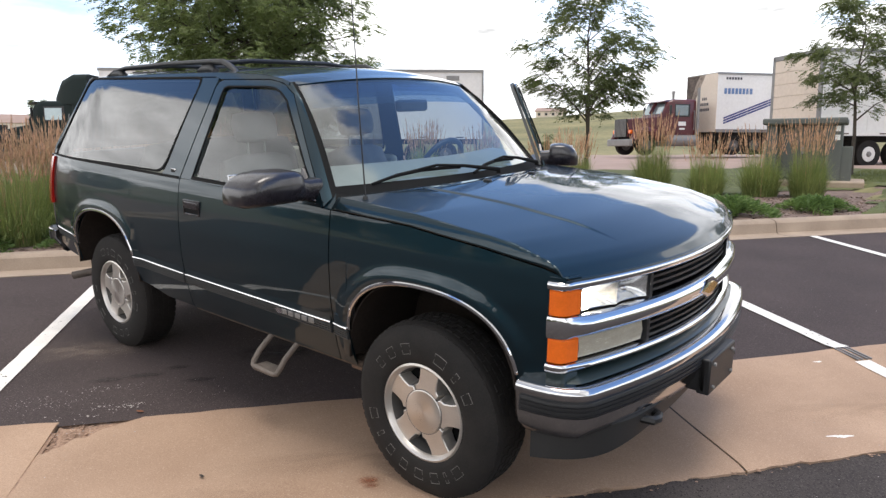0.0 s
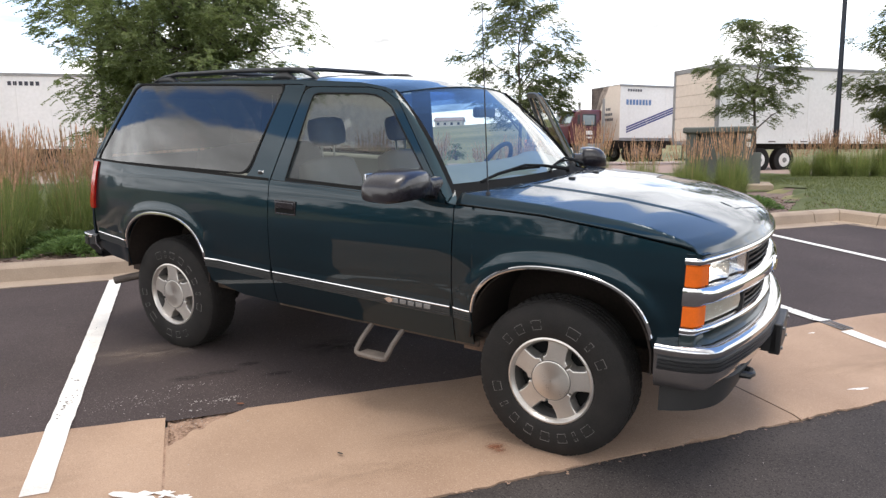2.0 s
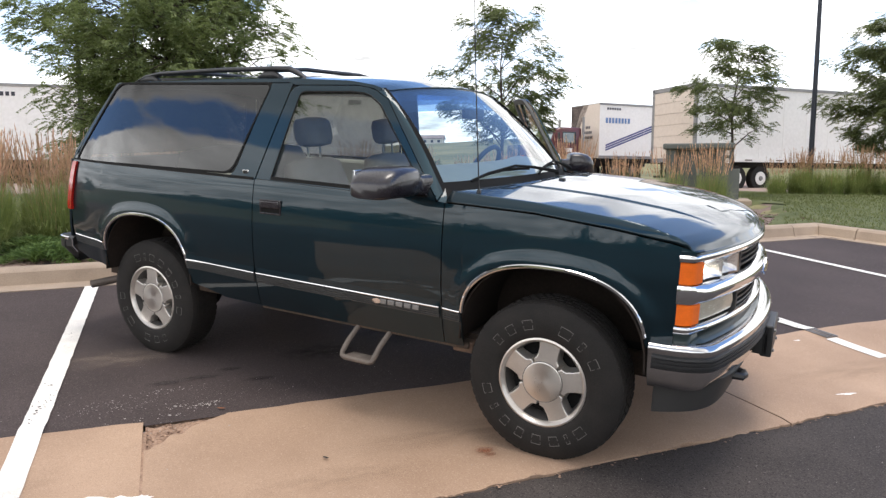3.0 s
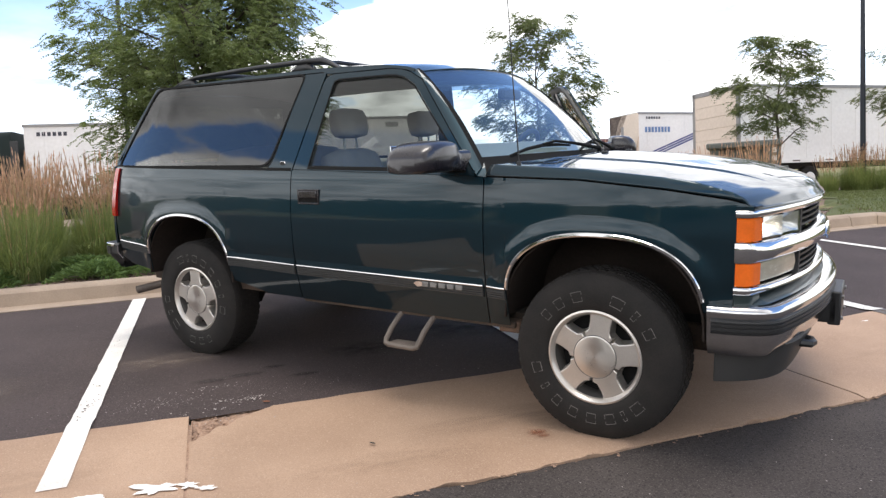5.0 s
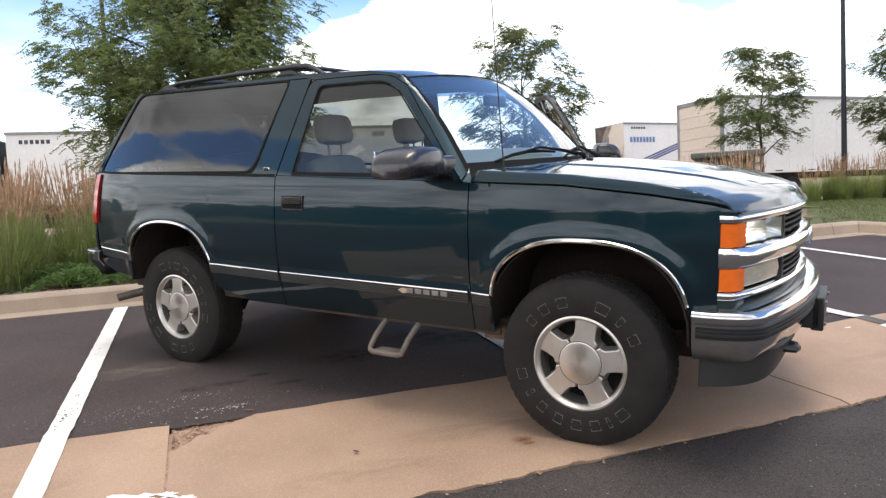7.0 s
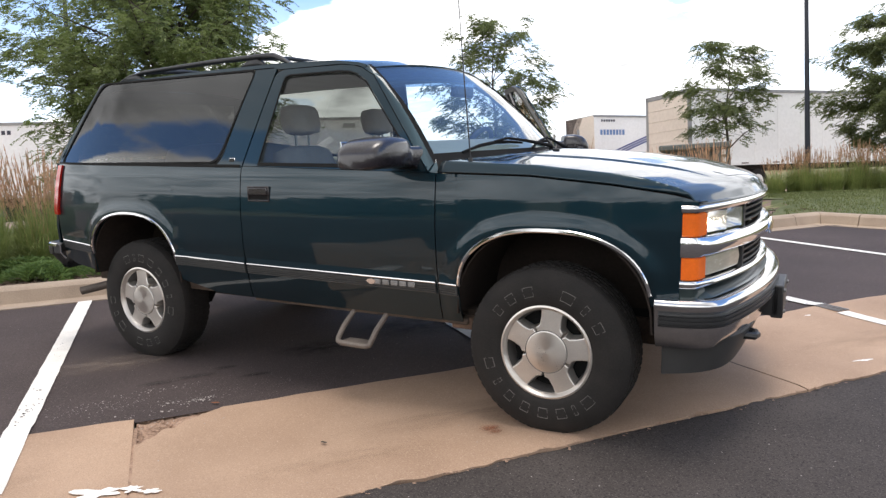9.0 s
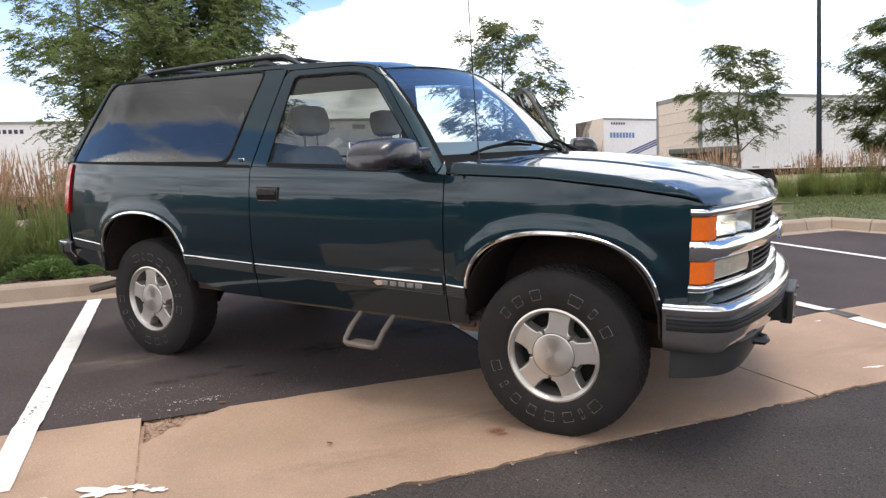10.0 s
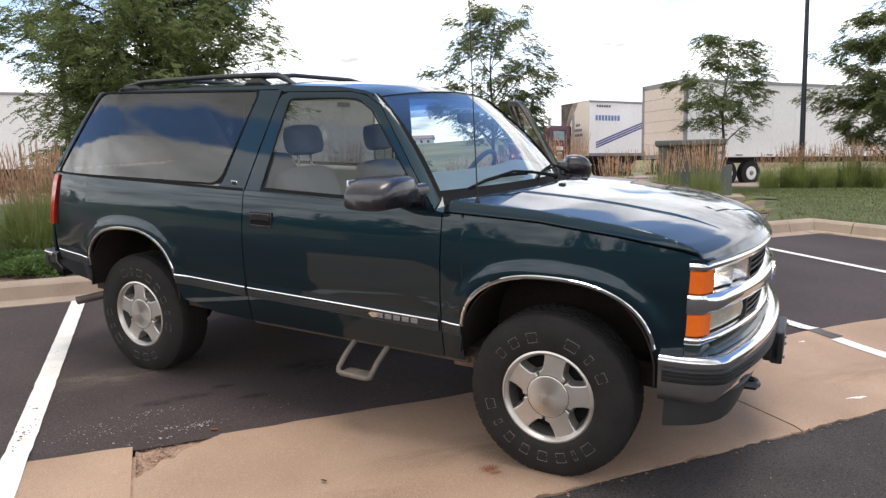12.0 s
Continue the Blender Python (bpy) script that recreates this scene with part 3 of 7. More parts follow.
# past the last slab the lot is paved through
part("asphalt", surf(lambda u, v: lot_pt(u, 0.54 - 1.38 * v, 0.004), span(-16, -6.1, 40), span(0, 1, 6)), M_ASPHALT, lot)
part("joint_filler", boxes(*[((lot_pt(s, -0.2, -0.03)), (0.024, 1.06, 0.06), Matrix.Rotation(PAN, 4, "Z")) for s in JOINTS if s != -2.51]), M_CRACK, pan, "dark dirt-filled joints")

# crumbled corner beside the joint
rng = random.Random(5)
bm = bmesh.new()
surf(lambda u, v: lot_pt(-2.505 + 0.43 * u, 0.47 - v * (0.08 + 0.40 * (1 - u)), -0.012 + 0.012 * noise.noise((u * 9, v * 9, 2)) + 0.008 * noise.noise((u * 31, v * 31, 4))), span(0, 1, 40), span(0, 1, 34), bm)
for k in range(230):
    s, n = -2.50 + rng.random() ** 1.4 * 0.40, 0.45 - rng.random() * 0.36
    if n < 0.44 - 0.36 * (1 - (s + 2.50) / 0.42):
        continue
    r = rng.uniform(0.003, 0.008) * (1.8 if rng.random() < 0.12 else 1)
    bmesh.ops.create_icosphere(bm, subdivisions=1, radius=r, matrix=Matrix.Translation(lot_pt(s, n, -0.008)) @ Matrix.Diagonal((1, rng.uniform(0.6, 1.2), 0.5, 1)))
part("joint_filler", boxes((lot_pt(-2.51, -0.2, -0.031), (0.024, 1.06, 0.06), Matrix.Rotation(PAN, 4, "Z"))), M_RUBBLE, pan, "reddish grit-filled joint")
part("rubble", bm, M_RUBBLE, pan, "crumbled reddish concrete at the broken corner", smooth=0)


def strip(s_fn, n0, n1, w, name, label, m=M_PAINT_WHITE, z=0.010, seg=40, wobble=0.003):
    """A painted line across the stalls."""
    def f(u, v):
        c = s_fn(u) + (v - 0.5) * (w + wobble * noise.noise((u * 9, v * 3, 4)) * 2) + wobble * noise.noise((u * 7, 9, v))
        q = lot_pt(c, u)
        if u < 0.54:
            # follows the shallow dish of the pan
            v_ = min(1, max(0, (0.47 - u) / 1.24))
            return (q.x, q.y, 0.020 - 0.0155 * (1 - (2 * v_ - 1) ** 2))
        return (q.x, q.y, z)
    return part(name, surf(f, span(n0, n1, seg), [0, 0.5, 1]), m, lot, label, smooth=0)


strip(lambda n: -3.043, -0.17, 3.80, 0.118, "stall_line", "white painted stall line")
strip(lambda n: 2.36 - 0.02 * n, 0.49, 3.76, 0.115, "stall_line", "white painted stall line")
strip(lambda n: 2.31, -0.16, 0.27, 0.115, "stall_line", "white painted stall line")
strip(lambda n: -0.35, 0.43, 3.78, 0.11, "stall_line", "white painted stall line")
strip(lambda n: 4.90 - 0.02 * n, -0.17, 3.78, 0.10, "stall_line", "white painted stall line")
# steel channel drain where the line meets the pan
part("metal_strip", boxes(*[(lot_pt(2.34 + d, 0.38, 0.016), (0.012, 0.20, 0.008), Matrix.Rotation(PAN, 4, "Z")) for d in (-0.05, -0.02, 0.02, 0.05)]), M_STEEL, lot, "grey worn metal strips in the line")


def blot(c, r, material, name, parent, seed, z=0.014, squash=1.0, turn=0.0, rough=0.35):
    """A flat uneven patch."""
    bm = bmesh.new()
    ring = []
    for k in range(28):
        a = 2 * math.pi * k / 28
        q = r * (1 + rough * noise.noise((math.cos(a) * 1.7 + seed, math.sin(a) * 1.7, seed * 2.1)) + 0.5 * rough * noise.noise((math.cos(a) * 5 + seed, math.sin(a) * 5, seed)))
        x, y = q * math.cos(a), q * squash * math.sin(a)
        ring.append(bm.verts.new((c[0] + x * math.cos(turn) - y * math.sin(turn), c[1] + x * math.sin(turn) + y * math.cos(turn), z)))
    bm.faces.new(ring)
    return part(name, bm, material, parent, smooth=0)


for q, (s, n, r, sq, rg_) in enumerate(((-2.895, -0.335, 0.080, 0.55, 0.30), (-2.62, -0.35, 0.085, 0.45, 1.1), (-2.50, -0.37, 0.035, 0.8, 1.0), (-2.43, -0.415, 0.038, 0.45, 0.9), (1.42, -0.56, 0.05, 0.3, 0.8), (2.02, 0.33, 0.03, 0.6, 0.4))):
    c = lot_pt(s, n)
    blot((c.x, c.y), r, M_PAINT_WHITE, "paint_spill", lot, 1.4 + 2.3 * q, z=0.009, squash=sq, turn=0.7, rough=rg_)
blot((-0.855, -1.495), 0.018, M_CRACK, "dark_spot", lot, 5.0, z=0.013, squash=0.4)


def soft_patch(s, n, rs, rn, material, name, z=0.007):
    """A thin round sheet of dust, scaled to its size."""
    bm = bmesh.new()
    bmesh.ops.create_circle(bm, cap_ends=True, segments=32, radius=1)
    ob = part(name, bm, material, lot, smooth=0)
    ob.matrix_local = Matrix.Translation(lot_pt(s, n, z)) @ Matrix.Rotation(PAN, 4, "Z") @ Matrix.Diagonal((rs, rn, 1, 1))
    ob.visible_shadow = False


soft_patch(-2.65, 1.55, 0.55, 0.26, M_DUST, "dust_patch")
soft_patch(-2.30, 1.75, 0.30, 0.14, M_DUST, "dust_patch", 0.008)
soft_patch(-4.1, 1.3, 0.9, 0.5, M_DUST, "dust_patch")
soft_patch(1.5, 1.6, 0.8, 0.4, M_DUST, "dust_patch")
# dark blotches beside the truck, beneath it and past its tail
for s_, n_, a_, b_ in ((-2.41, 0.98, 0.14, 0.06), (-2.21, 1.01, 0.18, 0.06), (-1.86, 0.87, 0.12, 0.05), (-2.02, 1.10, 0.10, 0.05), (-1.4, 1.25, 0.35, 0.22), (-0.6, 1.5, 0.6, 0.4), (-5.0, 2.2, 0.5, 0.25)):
    soft_patch(s_, n_, a_, b_, M_DARK_BLOTCH, "oil_stain", 0.009)
for s_, n_, a_, b_ in ((-0.9, -0.25, 0.9, 0.18), (1.9, -0.3, 1.0, 0.22), (-3.3, -0.1, 0.7, 0.25), (-1.7, -0.5, 0.5, 0.16)):
    soft_patch(s_, n_, a_, b_, M_GRIME, "grime", 0.019)


def flat_chips(name, rows, material, label, z, seed):
    """Small flat flakes strewn over patches (s, n, spread s, spread n, count, size)."""
    nr_ = np.random.RandomState(seed)
    verts, faces = [], []
    for s0, n0, ds, dn, count, size in rows:
        for _ in range(count):
            c = lot_pt(s0 + nr_.normal() * ds, n0 + nr_.normal() * dn, z)
            r, k0 = size * nr_.uniform(0.4, 1.5), len(verts)
            a0 = nr_.rand() * 6.28
            sq = nr_.uniform(0.35, 1)
            for j in range(5):
                a = a0 + 1.2566 * j
                q = r * nr_.uniform(0.6, 1.2)
                verts.append((c.x + q * math.cos(a), c.y + q * sq * math.sin(a), c.z))
            verts.append((c.x, c.y, c.z + r * 0.4))
            faces.extend((k0 + j, k0 + (j + 1) % 5, k0 + 5) for j in range(5))
    me = bpy.data.meshes.new(name)
    me.from_pydata(verts, [], faces)
    me.materials.append(material)
    ob = new(name, me)
    ob.parent = lot
    tagged(ob, label, kind="stuff")


flat_chips("gravel_speck", [(-2.37, 0.85, 0.10, 0.018, 40, 0.0045), (-2.22, 0.575, 0.10, 0.02, 70, 0.005), (-2.72, 0.72, 0.16, 0.06, 120, 0.0035), (-2.3, 0.7, 0.5, 0.12, 200, 0.0026), (-2.45, 0.48, 0.12, 0.02, 20, 0.006), (-2.30, 0.30, 0.10, 0.05, 50, 0.004), (0, 1.5, 3, 1.2, 350, 0.003), (3, 1.2, 1.5, 0.7, 160, 0.003), (0.6, -1.1, 2.0, 0.3, 160, 0.003)], M_SPECK, "pale loose stone specks on asphalt", 0.009, 3)
flat_chips("paint_chip", [(-3.05, 0.85, 0.03, 0.14, 26, 0.007), (-3.06, 0.55, 0.035, 0.05, 8, 0.009), (-3.05, 1.6, 0.03, 0.5, 14, 0.005), (2.34, 1.5, 0.03, 0.6, 14, 0.006), (2.34, 0.7, 0.03, 0.1, 12, 0.007)], M_ASPHALT, "bare spots worn through line paint", 0.0115, 5)
blot((-1.71, -1.34), 0.022, M_STAIN, "leaf", lot, 8.0, z=0.012, squash=0.4, turn=0.5)

for x_, y_, a_, b_ in ((-0.235, -1.045, 0.065, 0.042), (-0.225, -1.05, 0.05, 0.03), (-0.19, -1.07, 0.045, 0.025)):
    q_ = Vector((x_, y_, 0))
    soft_patch(q_.dot(AX), q_.dot(NX), a_, b_, M_RUST_SPOT, "rust_stain", 0.017)

# crumbs broken from the pan's lower edge
flat_chips("concrete_crumb", [(-6 + 0.5 * k, -0.765 + 0.015 * max(-4, min(4, -6 + 0.5 * k)), 0.22, 0.012, 16, 0.008) for k in range(22)], M_RUBBLE, "pale concrete crumbs along the pan edge", 0.002, 9)

# ---- the truck ----
# the body sits a little nose-down on its wheels
LEAN_DOWN = Matrix.Translation((-1.95, 0, 0)) @ Matrix.Rotation(radians(0.62), 4, "Y") @ Matrix.Translation((1.95, 0, 0))
suv = thing("suv", "dark green two-door utility truck parked across stalls with far door open", "car", LOT @ LEAN_DOWN)
ARCH = {"F": (0.015, 0.448, 0.64, 0.325), "R": (-2.79, 0.405, 0.64, 0.318)}
HUB_Z = 0.385


def arch_z(x, which):
    c, a, zb, h = ARCH[which]
    d = abs(x - c) / a
    return zb + h * (max(0.0, 1 - d ** 2.35)) ** (1 / 2.35)


def flare(x, z):
    out = 0.0
    for c, a, zb, h in ARCH.values():
        if z > 0.5:
            e = ((abs(x - c) / a) ** 2.35 + (max(z - zb, 0) / h) ** 2.35) ** (1 / 2.35)
            out = max(out, 0.013 * (1 - sstep(1.07, 1.24, e)))
    return out


def half(x, z):
    """Half width of the lower body."""
    w = ip(z, [0.42, 0.50, 0.57, 0.66, 0.80, 0.98, 1.10, 1.20, 1.28], [0.882, 0.904, 0.922, 0.938, 0.956, 0.9605, 0.953, 0.940, 0.922])
    if x > 0:
        w -= 0.040 * (x / 0.6) ** 2
    if x < -3.0:
        w -= 0.040 * min(1.4, (-3.0 - x) / 0.58) ** 2.2
    return w + flare(x, z)


def green_half(x, z):
    """Half width of the window band."""
    w = 0.922 - 0.405 * (z - 1.27) - 0.05 * (z - 1.27) ** 2
    if x < -3.0:
        w -= 0.035 * min(1.4, (-3.0 - x) / 0.50) ** 2
    return w


def belt(x):
    return ip(x, [-3.55, -1.8, -0.5], [1.272, 1.250, 1.214])


def shut(x):
    return ip(x, [-0.53, -0.07, 0.30, 0.55, 0.66], [1.213, 1.200, 1.163, 1.126, 1.098])


def columns(cols, top, n=18, side=-1):
    """Body side from columns (x, bottom)."""
    bm = bmesh.new()
    prev = None
    for x, b in cols:
        t = top(x)
        col = [bm.verts.new((x, side * half(x, z), z)) for z in (b + (t - b) * (1 - (1 - k / n) ** 1.15) for k in range(n + 1))]
        if prev and abs(prev[0].co.x - x) < 1e-5:
            bm.verts.remove(col[-1])
            col[-1] = prev[-1]
        elif prev:
            for k in range(n):
                bm.faces.new((prev[k], prev[k + 1], col[k + 1], col[k]))
        prev = col
    return bm


def arch_cols(which, x0, x1, n=44):
    c, a, zb, h = ARCH[which]
    out = []
    for k in range(n + 1):
        x = c - a * math.cos(math.pi * k / n)
        if x0 <= x <= x1:
            out.append((x, arch_z(x, which)))
    return out


def fender_cols():
    return [(x, 0.49) for x in span(-0.545, -0.4345, 6)] + [(-0.434, 0.66)] + arch_cols("F", -0.4325, 0.4625) + [(x, 0.66) for x in span(0.464, 0.579, 6)] + [(0.5795, 1.056)] + [(x, 1.056) for x in span(0.586, 0.640, 5)]


def quarter_cols():
    lo = [(x, ip(x, [-3.585, -3.45, -3.19], [0.625, 0.580, 0.555])) for x in span(-3.585, -3.197, 12)]
    mid = arch_cols("R", -3.196, -2.384)
    hi = [(x, ip(x, [-2.385, -2.1, -1.8], [0.56, 0.495, 0.49])) for x in span(-2.384, -1.818, 10)]
    return lo + mid + hi


def roof_z(x):
    return ip(x, [-3.36, -3.28, -2.4, -1.75, -1.32, -1.15, -1.05], [1.768, 1.800, 1.822, 1.826, 1.812, 1.790, 1.762])


def q_left(z):
    return ip(z, [1.27, 1.50, 1.80], [-3.545, -3.455, -3.298])


def q_right(z):
    return ip(z, [1.262, 1.29, 1.80], [-2.02, -1.972, -1.876])


def d_cut(z):
    return ip(z, [1.25, 1.80], [-1.806, -1.712])


def d_left(z):
    return ip(z, [1.262, 1.762], [-1.692, -1.640])


def d_top(x):
    return ip(x, [-1.66, -1.62, -1.42, -1.25, -1.13, -1.08], [1.738, 1.757, 1.762, 1.757, 1.737, 1.712])


def d_edge(x):
    return ip(x, [-1.72, -1.25, -1.12, -1.04], [1.790, 1.786, 1.765, 1.738])


def d_front(z):
    return ip(z, [1.245, 1.712], [-0.650, -1.082])


def d_nose(z):
    return ip(z, [1.205, 1.738], [-0.580, -1.045])


def upright(xl, xr, z0, z1, side, out=0.0, n=14, m=3, bm=None):
    """A strip of the window band between two leaning edges."""
    def f(u, v):
        z = z0 + (z1 - z0) * u
        x = xl(z) + (xr(z) - xl(z)) * v
        return (x, side * (green_half(x, z) + out), z)
    return surf(f, span(0, 1, n), span(0, 1, m), bm)


def lying(zl, zh, x0, x1, side, out=0.0, n=24, m=3, bm=None):
    """A strip of the window band between a lower and an upper line."""
    def f(u, v):
        x = x0 + (x1 - x0) * u
        z = zl(x) + (zh(x) - zl(x)) * v
        return (x, side * (green_half(x, z) + out), z)
    return surf(f, span(0, 1, n), span(0, 1, m), bm)


def along(path, n=70):
    """Evenly spaced points on a broken line."""
    p = np.array(path, float)
    d = np.concatenate([[0], np.cumsum(np.hypot(*(p[1:] - p[:-1]).T))])
    return [(float(np.interp(q, d, p[:, 0])), float(np.interp(q, d, p[:, 1]))) for q in np.linspace(0, d[-1], n)]


FRAME_OUT = [along(q, k) for q, k in (([(d_cut(1.25) + 0.004, 1.252), (d_cut(1.74) + 0.004, 1.74)], 14), ([(-1.718, 1.745), (-1.70, 1.775), (-1.66, 1.787)], 8), ([(-1.65, 1.788), (-1.25, 1.786)], 14), ([(-1.24, 1.785), (-1.17, 1.777), (-1.11, 1.760), (-1.062, 1.733)], 12), ([(d_nose(1.715), 1.715), (d_nose(1.222), 1.222)], 18))]
FRAME_IN = [along(q, k) for q, k in (([(d_left(1.262), 1.262), (d_left(1.72), 1.722)], 14), ([(-1.643, 1.728), (-1.636, 1.748), (-1.61, 1.757)], 8), ([(-1.60, 1.758), (-1.27, 1.758)], 14), ([(-1.26, 1.757), (-1.19, 1.751), (-1.14, 1.736), (-1.10, 1.712)], 12), ([(d_front(1.69), 1.69), (d_front(1.245), 1.245)], 18))]
FRAME_OUT, FRAME_IN = sum(FRAME_OUT, []), sum(FRAME_IN, [])
SEAL_IN = [(x + 0.017 * (-1.32 - x), z + 0.024 * (1.45 - z)) for x, z in FRAME_IN]


def ribbon(outer, inner, side, out=0.0, bm=None, m=3):
    """A band of the window line between two outlines."""
    def f(u, v):
        (xa, za), (xb, zb) = outer[u], inner[u]
        x, z = xa + (xb - xa) * v, za + (zb - za) * v
        return (x, side * (green_half(x, z) + out), z)
    return surf(f, range(len(outer)), span(0, 1, m), bm)


def windshield(u, v):
    y = -1 + 2 * u
    bx, bz, bw = -0.60 + 0.20 * (1 - y * y), 1.275 + 0.010 * (1 - y * y), 0.868
    tx, tz, tw = -1.066 + 0.095 * (1 - y * y), 1.762 + 0.038 * (1 - y * y), 0.690
    bow = 0.020 * math.sin(math.pi * v)
    return (bx + (tx - bx) * v + bow, y * (bw + (tw - bw) * v), bz + (tz - bz) * v + bow)


def molding(x0, x1, z0, z1, side, parent):
    """Rub strip along the side: grey rubber with a bright upper lip."""
    def at(x, z, o):
        return (x, side * (half(x, z) + o), z)
    bm = bmesh.new()
    xs = span(x0, x1, max(2, int((x1 - x0) / 0.08)))
    sec = [(-0.064, 0.0), (-0.061, 0.011)]
    for k in range(4):
        sec += [(-0.060 + 0.0115 * k, 0.015), (-0.0545 + 0.0115 * k, 0.0155), (-0.0535 + 0.0115 * k, 0.0095), (-0.0495 + 0.0115 * k, 0.0095)]
    sec += [(-0.014, 0.012), (-0.014, 0.0)]
    prev = None
    for x in xs:
        zt = z0 + (z1 - z0) * (x - x0) / (x1 - x0)
        row = [bm.verts.new(at(x, zt + dz, o)) for dz, o in sec]
        if prev:
            for k in range(len(sec) - 1):
                bm.faces.new((prev[k], prev[k + 1], row[k + 1], row[k]))
        else:
            bm.faces.new(row)
        prev = row
    bm.faces.new(prev[::-1])
    strip_ob = part("side_molding", bm, M_RUBBER_GREY, parent, "grey ribbed rub strip with chrome lip", smooth=20)
    bm = tube([at(x, z0 + (z1 - z0) * (x - x0) / (x1 - x0) - 0.006, 0.0095) for x in xs], 0.0056, 8)
    part("chrome_lip", bm, M_CHROME, strip_ob, "chrome lip")
    # pressed ledge of the panel above the strip
    ledge = bmesh.new()
    prev = None
    for x in xs:
        zt = z0 + (z1 - z0) * (x - x0) / (x1 - x0)
        row = [ledge.verts.new(at(x, zt + dz, o)) for dz, o in ((0.046, 0.0002), (0.043, 0.0026), (0.0405, 0.0014), (0.036, 0.0020), (0.0, 0.0085))]
        if prev:
            for k in range(4):
                ledge.faces.new((prev[k], prev[k + 1], row[k + 1], row[k]))
        prev = row
    part("pressed_ledge", ledge, M_PAINT, parent, smooth=20)


def arch_trim(which, side, x0, x1, zs0, zs1, parent):
    c, a, zb, h = ARCH[which]
    pts = [(x0, zs0)] + [(x, arch_z(x, which)) for x in (c - a * 0.997 * math.cos(math.pi * k / 40) for k in range(41)) if x0 <= x <= x1] + [(x1, zs1)]
    bm = bmesh.new()
    prev = None
    for x, z in pts:
        nx, nz = (x - c) / a, (z - zb) / h + 0.2
        q = math.hypot(nx, nz)
        nx, nz = nx / q, nz / q
        y = half(x + nx * 0.012, z + nz * 0.012)
        row = [bm.verts.new((x + nx * d, side * (y + o), z + nz * d)) for d, o in ((-0.008, -0.012), (-0.008, 0.004), (-0.002, 0.009), (0.007, 0.008), (0.012, 0.002), (0.010, -0.006))]
        if prev:
            for k in range(5):
                bm.faces.new((prev[k], prev[k + 1], row[k + 1], row[k]))
        prev = row
    part("wheel_arch_trim", bm, M_CHROME, parent, "chrome wheel arch trim")


def build_side(side):
    # front fender
    fender = part("front_fender", columns(fender_cols(), shut, 20, side), M_PAINT, suv, thick=0.006, off=0)
    part("fender_lip", surf(lambda x, v: (x, side * (half(x, shut(x)) - 0.07 * v), shut(x) - 0.002 - 0.012 * v), span(-0.5, 0.655, 24), [0, 0.5, 1]), M_BLACK_MATT, fender)
    arch_trim("F", side, -0.432, 0.460, 0.690, 0.70, fender)
    molding(-0.54, -0.437, 0.690, 0.688, side, fender)
    # rear quarter with flush tinted glass
    quarter = part("rear_quarter_panel", columns(quarter_cols(), belt, 20, side), M_PAINT, suv, thick=0.006, off=0)
    arch_trim("R", side, -3.194, -2.386, 0.735, 0.715, quarter)
    molding(-3.555, -3.20, 0.755, 0.736, side, quarter)
    molding(-2.38, -1.822, 0.716, 0.702, side, quarter)
    # rear pillar, roof rail and centre pillar of the window band
    part("rear_pillar", upright(lambda z: ip(z, [1.27, 1.80], [-3.575, -3.328]), lambda z: q_left(z) + 0.004, 1.262, 1.800, side), M_PAINT, suv, thick=0.012, off=0)
    part("roof_rail_panel", lying(lambda x: min(1.792, d_edge(x) + 0.006) if x > -1.75 else 1.806, lambda x: roof_z(x) + 0.004, -3.308, -1.085, side, 0, 40, 2), M_PAINT, suv, thick=0.012, off=0)
    part("centre_pillar", upright(lambda z: q_right(z) - 0.004, lambda z: d_cut(z) - 0.005, 1.245, 1.800, side), M_PAINT, suv, thick=0.012, off=0)
    def glass_line(inset):
        """Outline of the quarter glass with rounded corners."""
        z0, z1 = 1.272 + inset, 1.803 - inset
        pts = []
        for x, z, r in ((q_left(z0) + inset, z0, 0.05), (-2.004 - inset, z0, 0.075), (q_right(z1) - inset, z1, 0.05), (q_left(z1) + inset * 1.5, z1, 0.07)):
            pts.append((x, z, r))
        out = []
        for k, (x, z, r) in enumerate(pts):
            p = Vector((x, z))
            pa, pb = Vector(pts[k - 1][:2]), Vector(pts[(k + 1) % 4][:2])
            da, db = (pa - p).normalized() * r, (pb - p).normalized() * r
            for j in range(7):
                t = j / 6
                q = (p + da) * (1 - t) ** 2 + p * 2 * t * (1 - t) + (p + db) * t ** 2
                out.append((q.x, q.y))
            nxt = Vector(pts[(k + 1) % 4][:2])
            dn = (p - nxt).normalized() * pts[(k + 1) % 4][2]
            for j in range(1, 12):
                q = (p + db).lerp(nxt + dn, j / 12)
                out.append((q.x, q.y))
        return out + out[:1]
    edge_line = glass_line(0.0)

    def quarter_glass(u, v):
        """Glass swept from its middle line out to the rounded outline."""
        x, z = edge_line[u]
        cx = max(-3.2, min(-2.2, x))
        x, z = cx + (x - cx) * v, 1.53 + (z - 1.53) * v
        return (x, side * (green_half(x, z) + 0.003), z)
    win = part("quarter_window", surf(quarter_glass, range(len(edge_line)), span(0, 1, 8)), M_TINT, quarter, "dark tinted flush quarter glass", smooth=60)
    win.visible_shadow = False
    part("window_seal", ribbon(glass_line(-0.005), glass_line(0.006), side, 0.006, None, 1), M_BLACK_MATT, win, "black rubber seal", thick=0.006)
    part("belt_molding", lying(lambda x: belt(x) - 0.004, lambda x: belt(x) + 0.010, -3.57, -1.822, side, 0.007, 24, 1), M_BLACK_MATT, quarter, "black belt molding", thick=0.008)
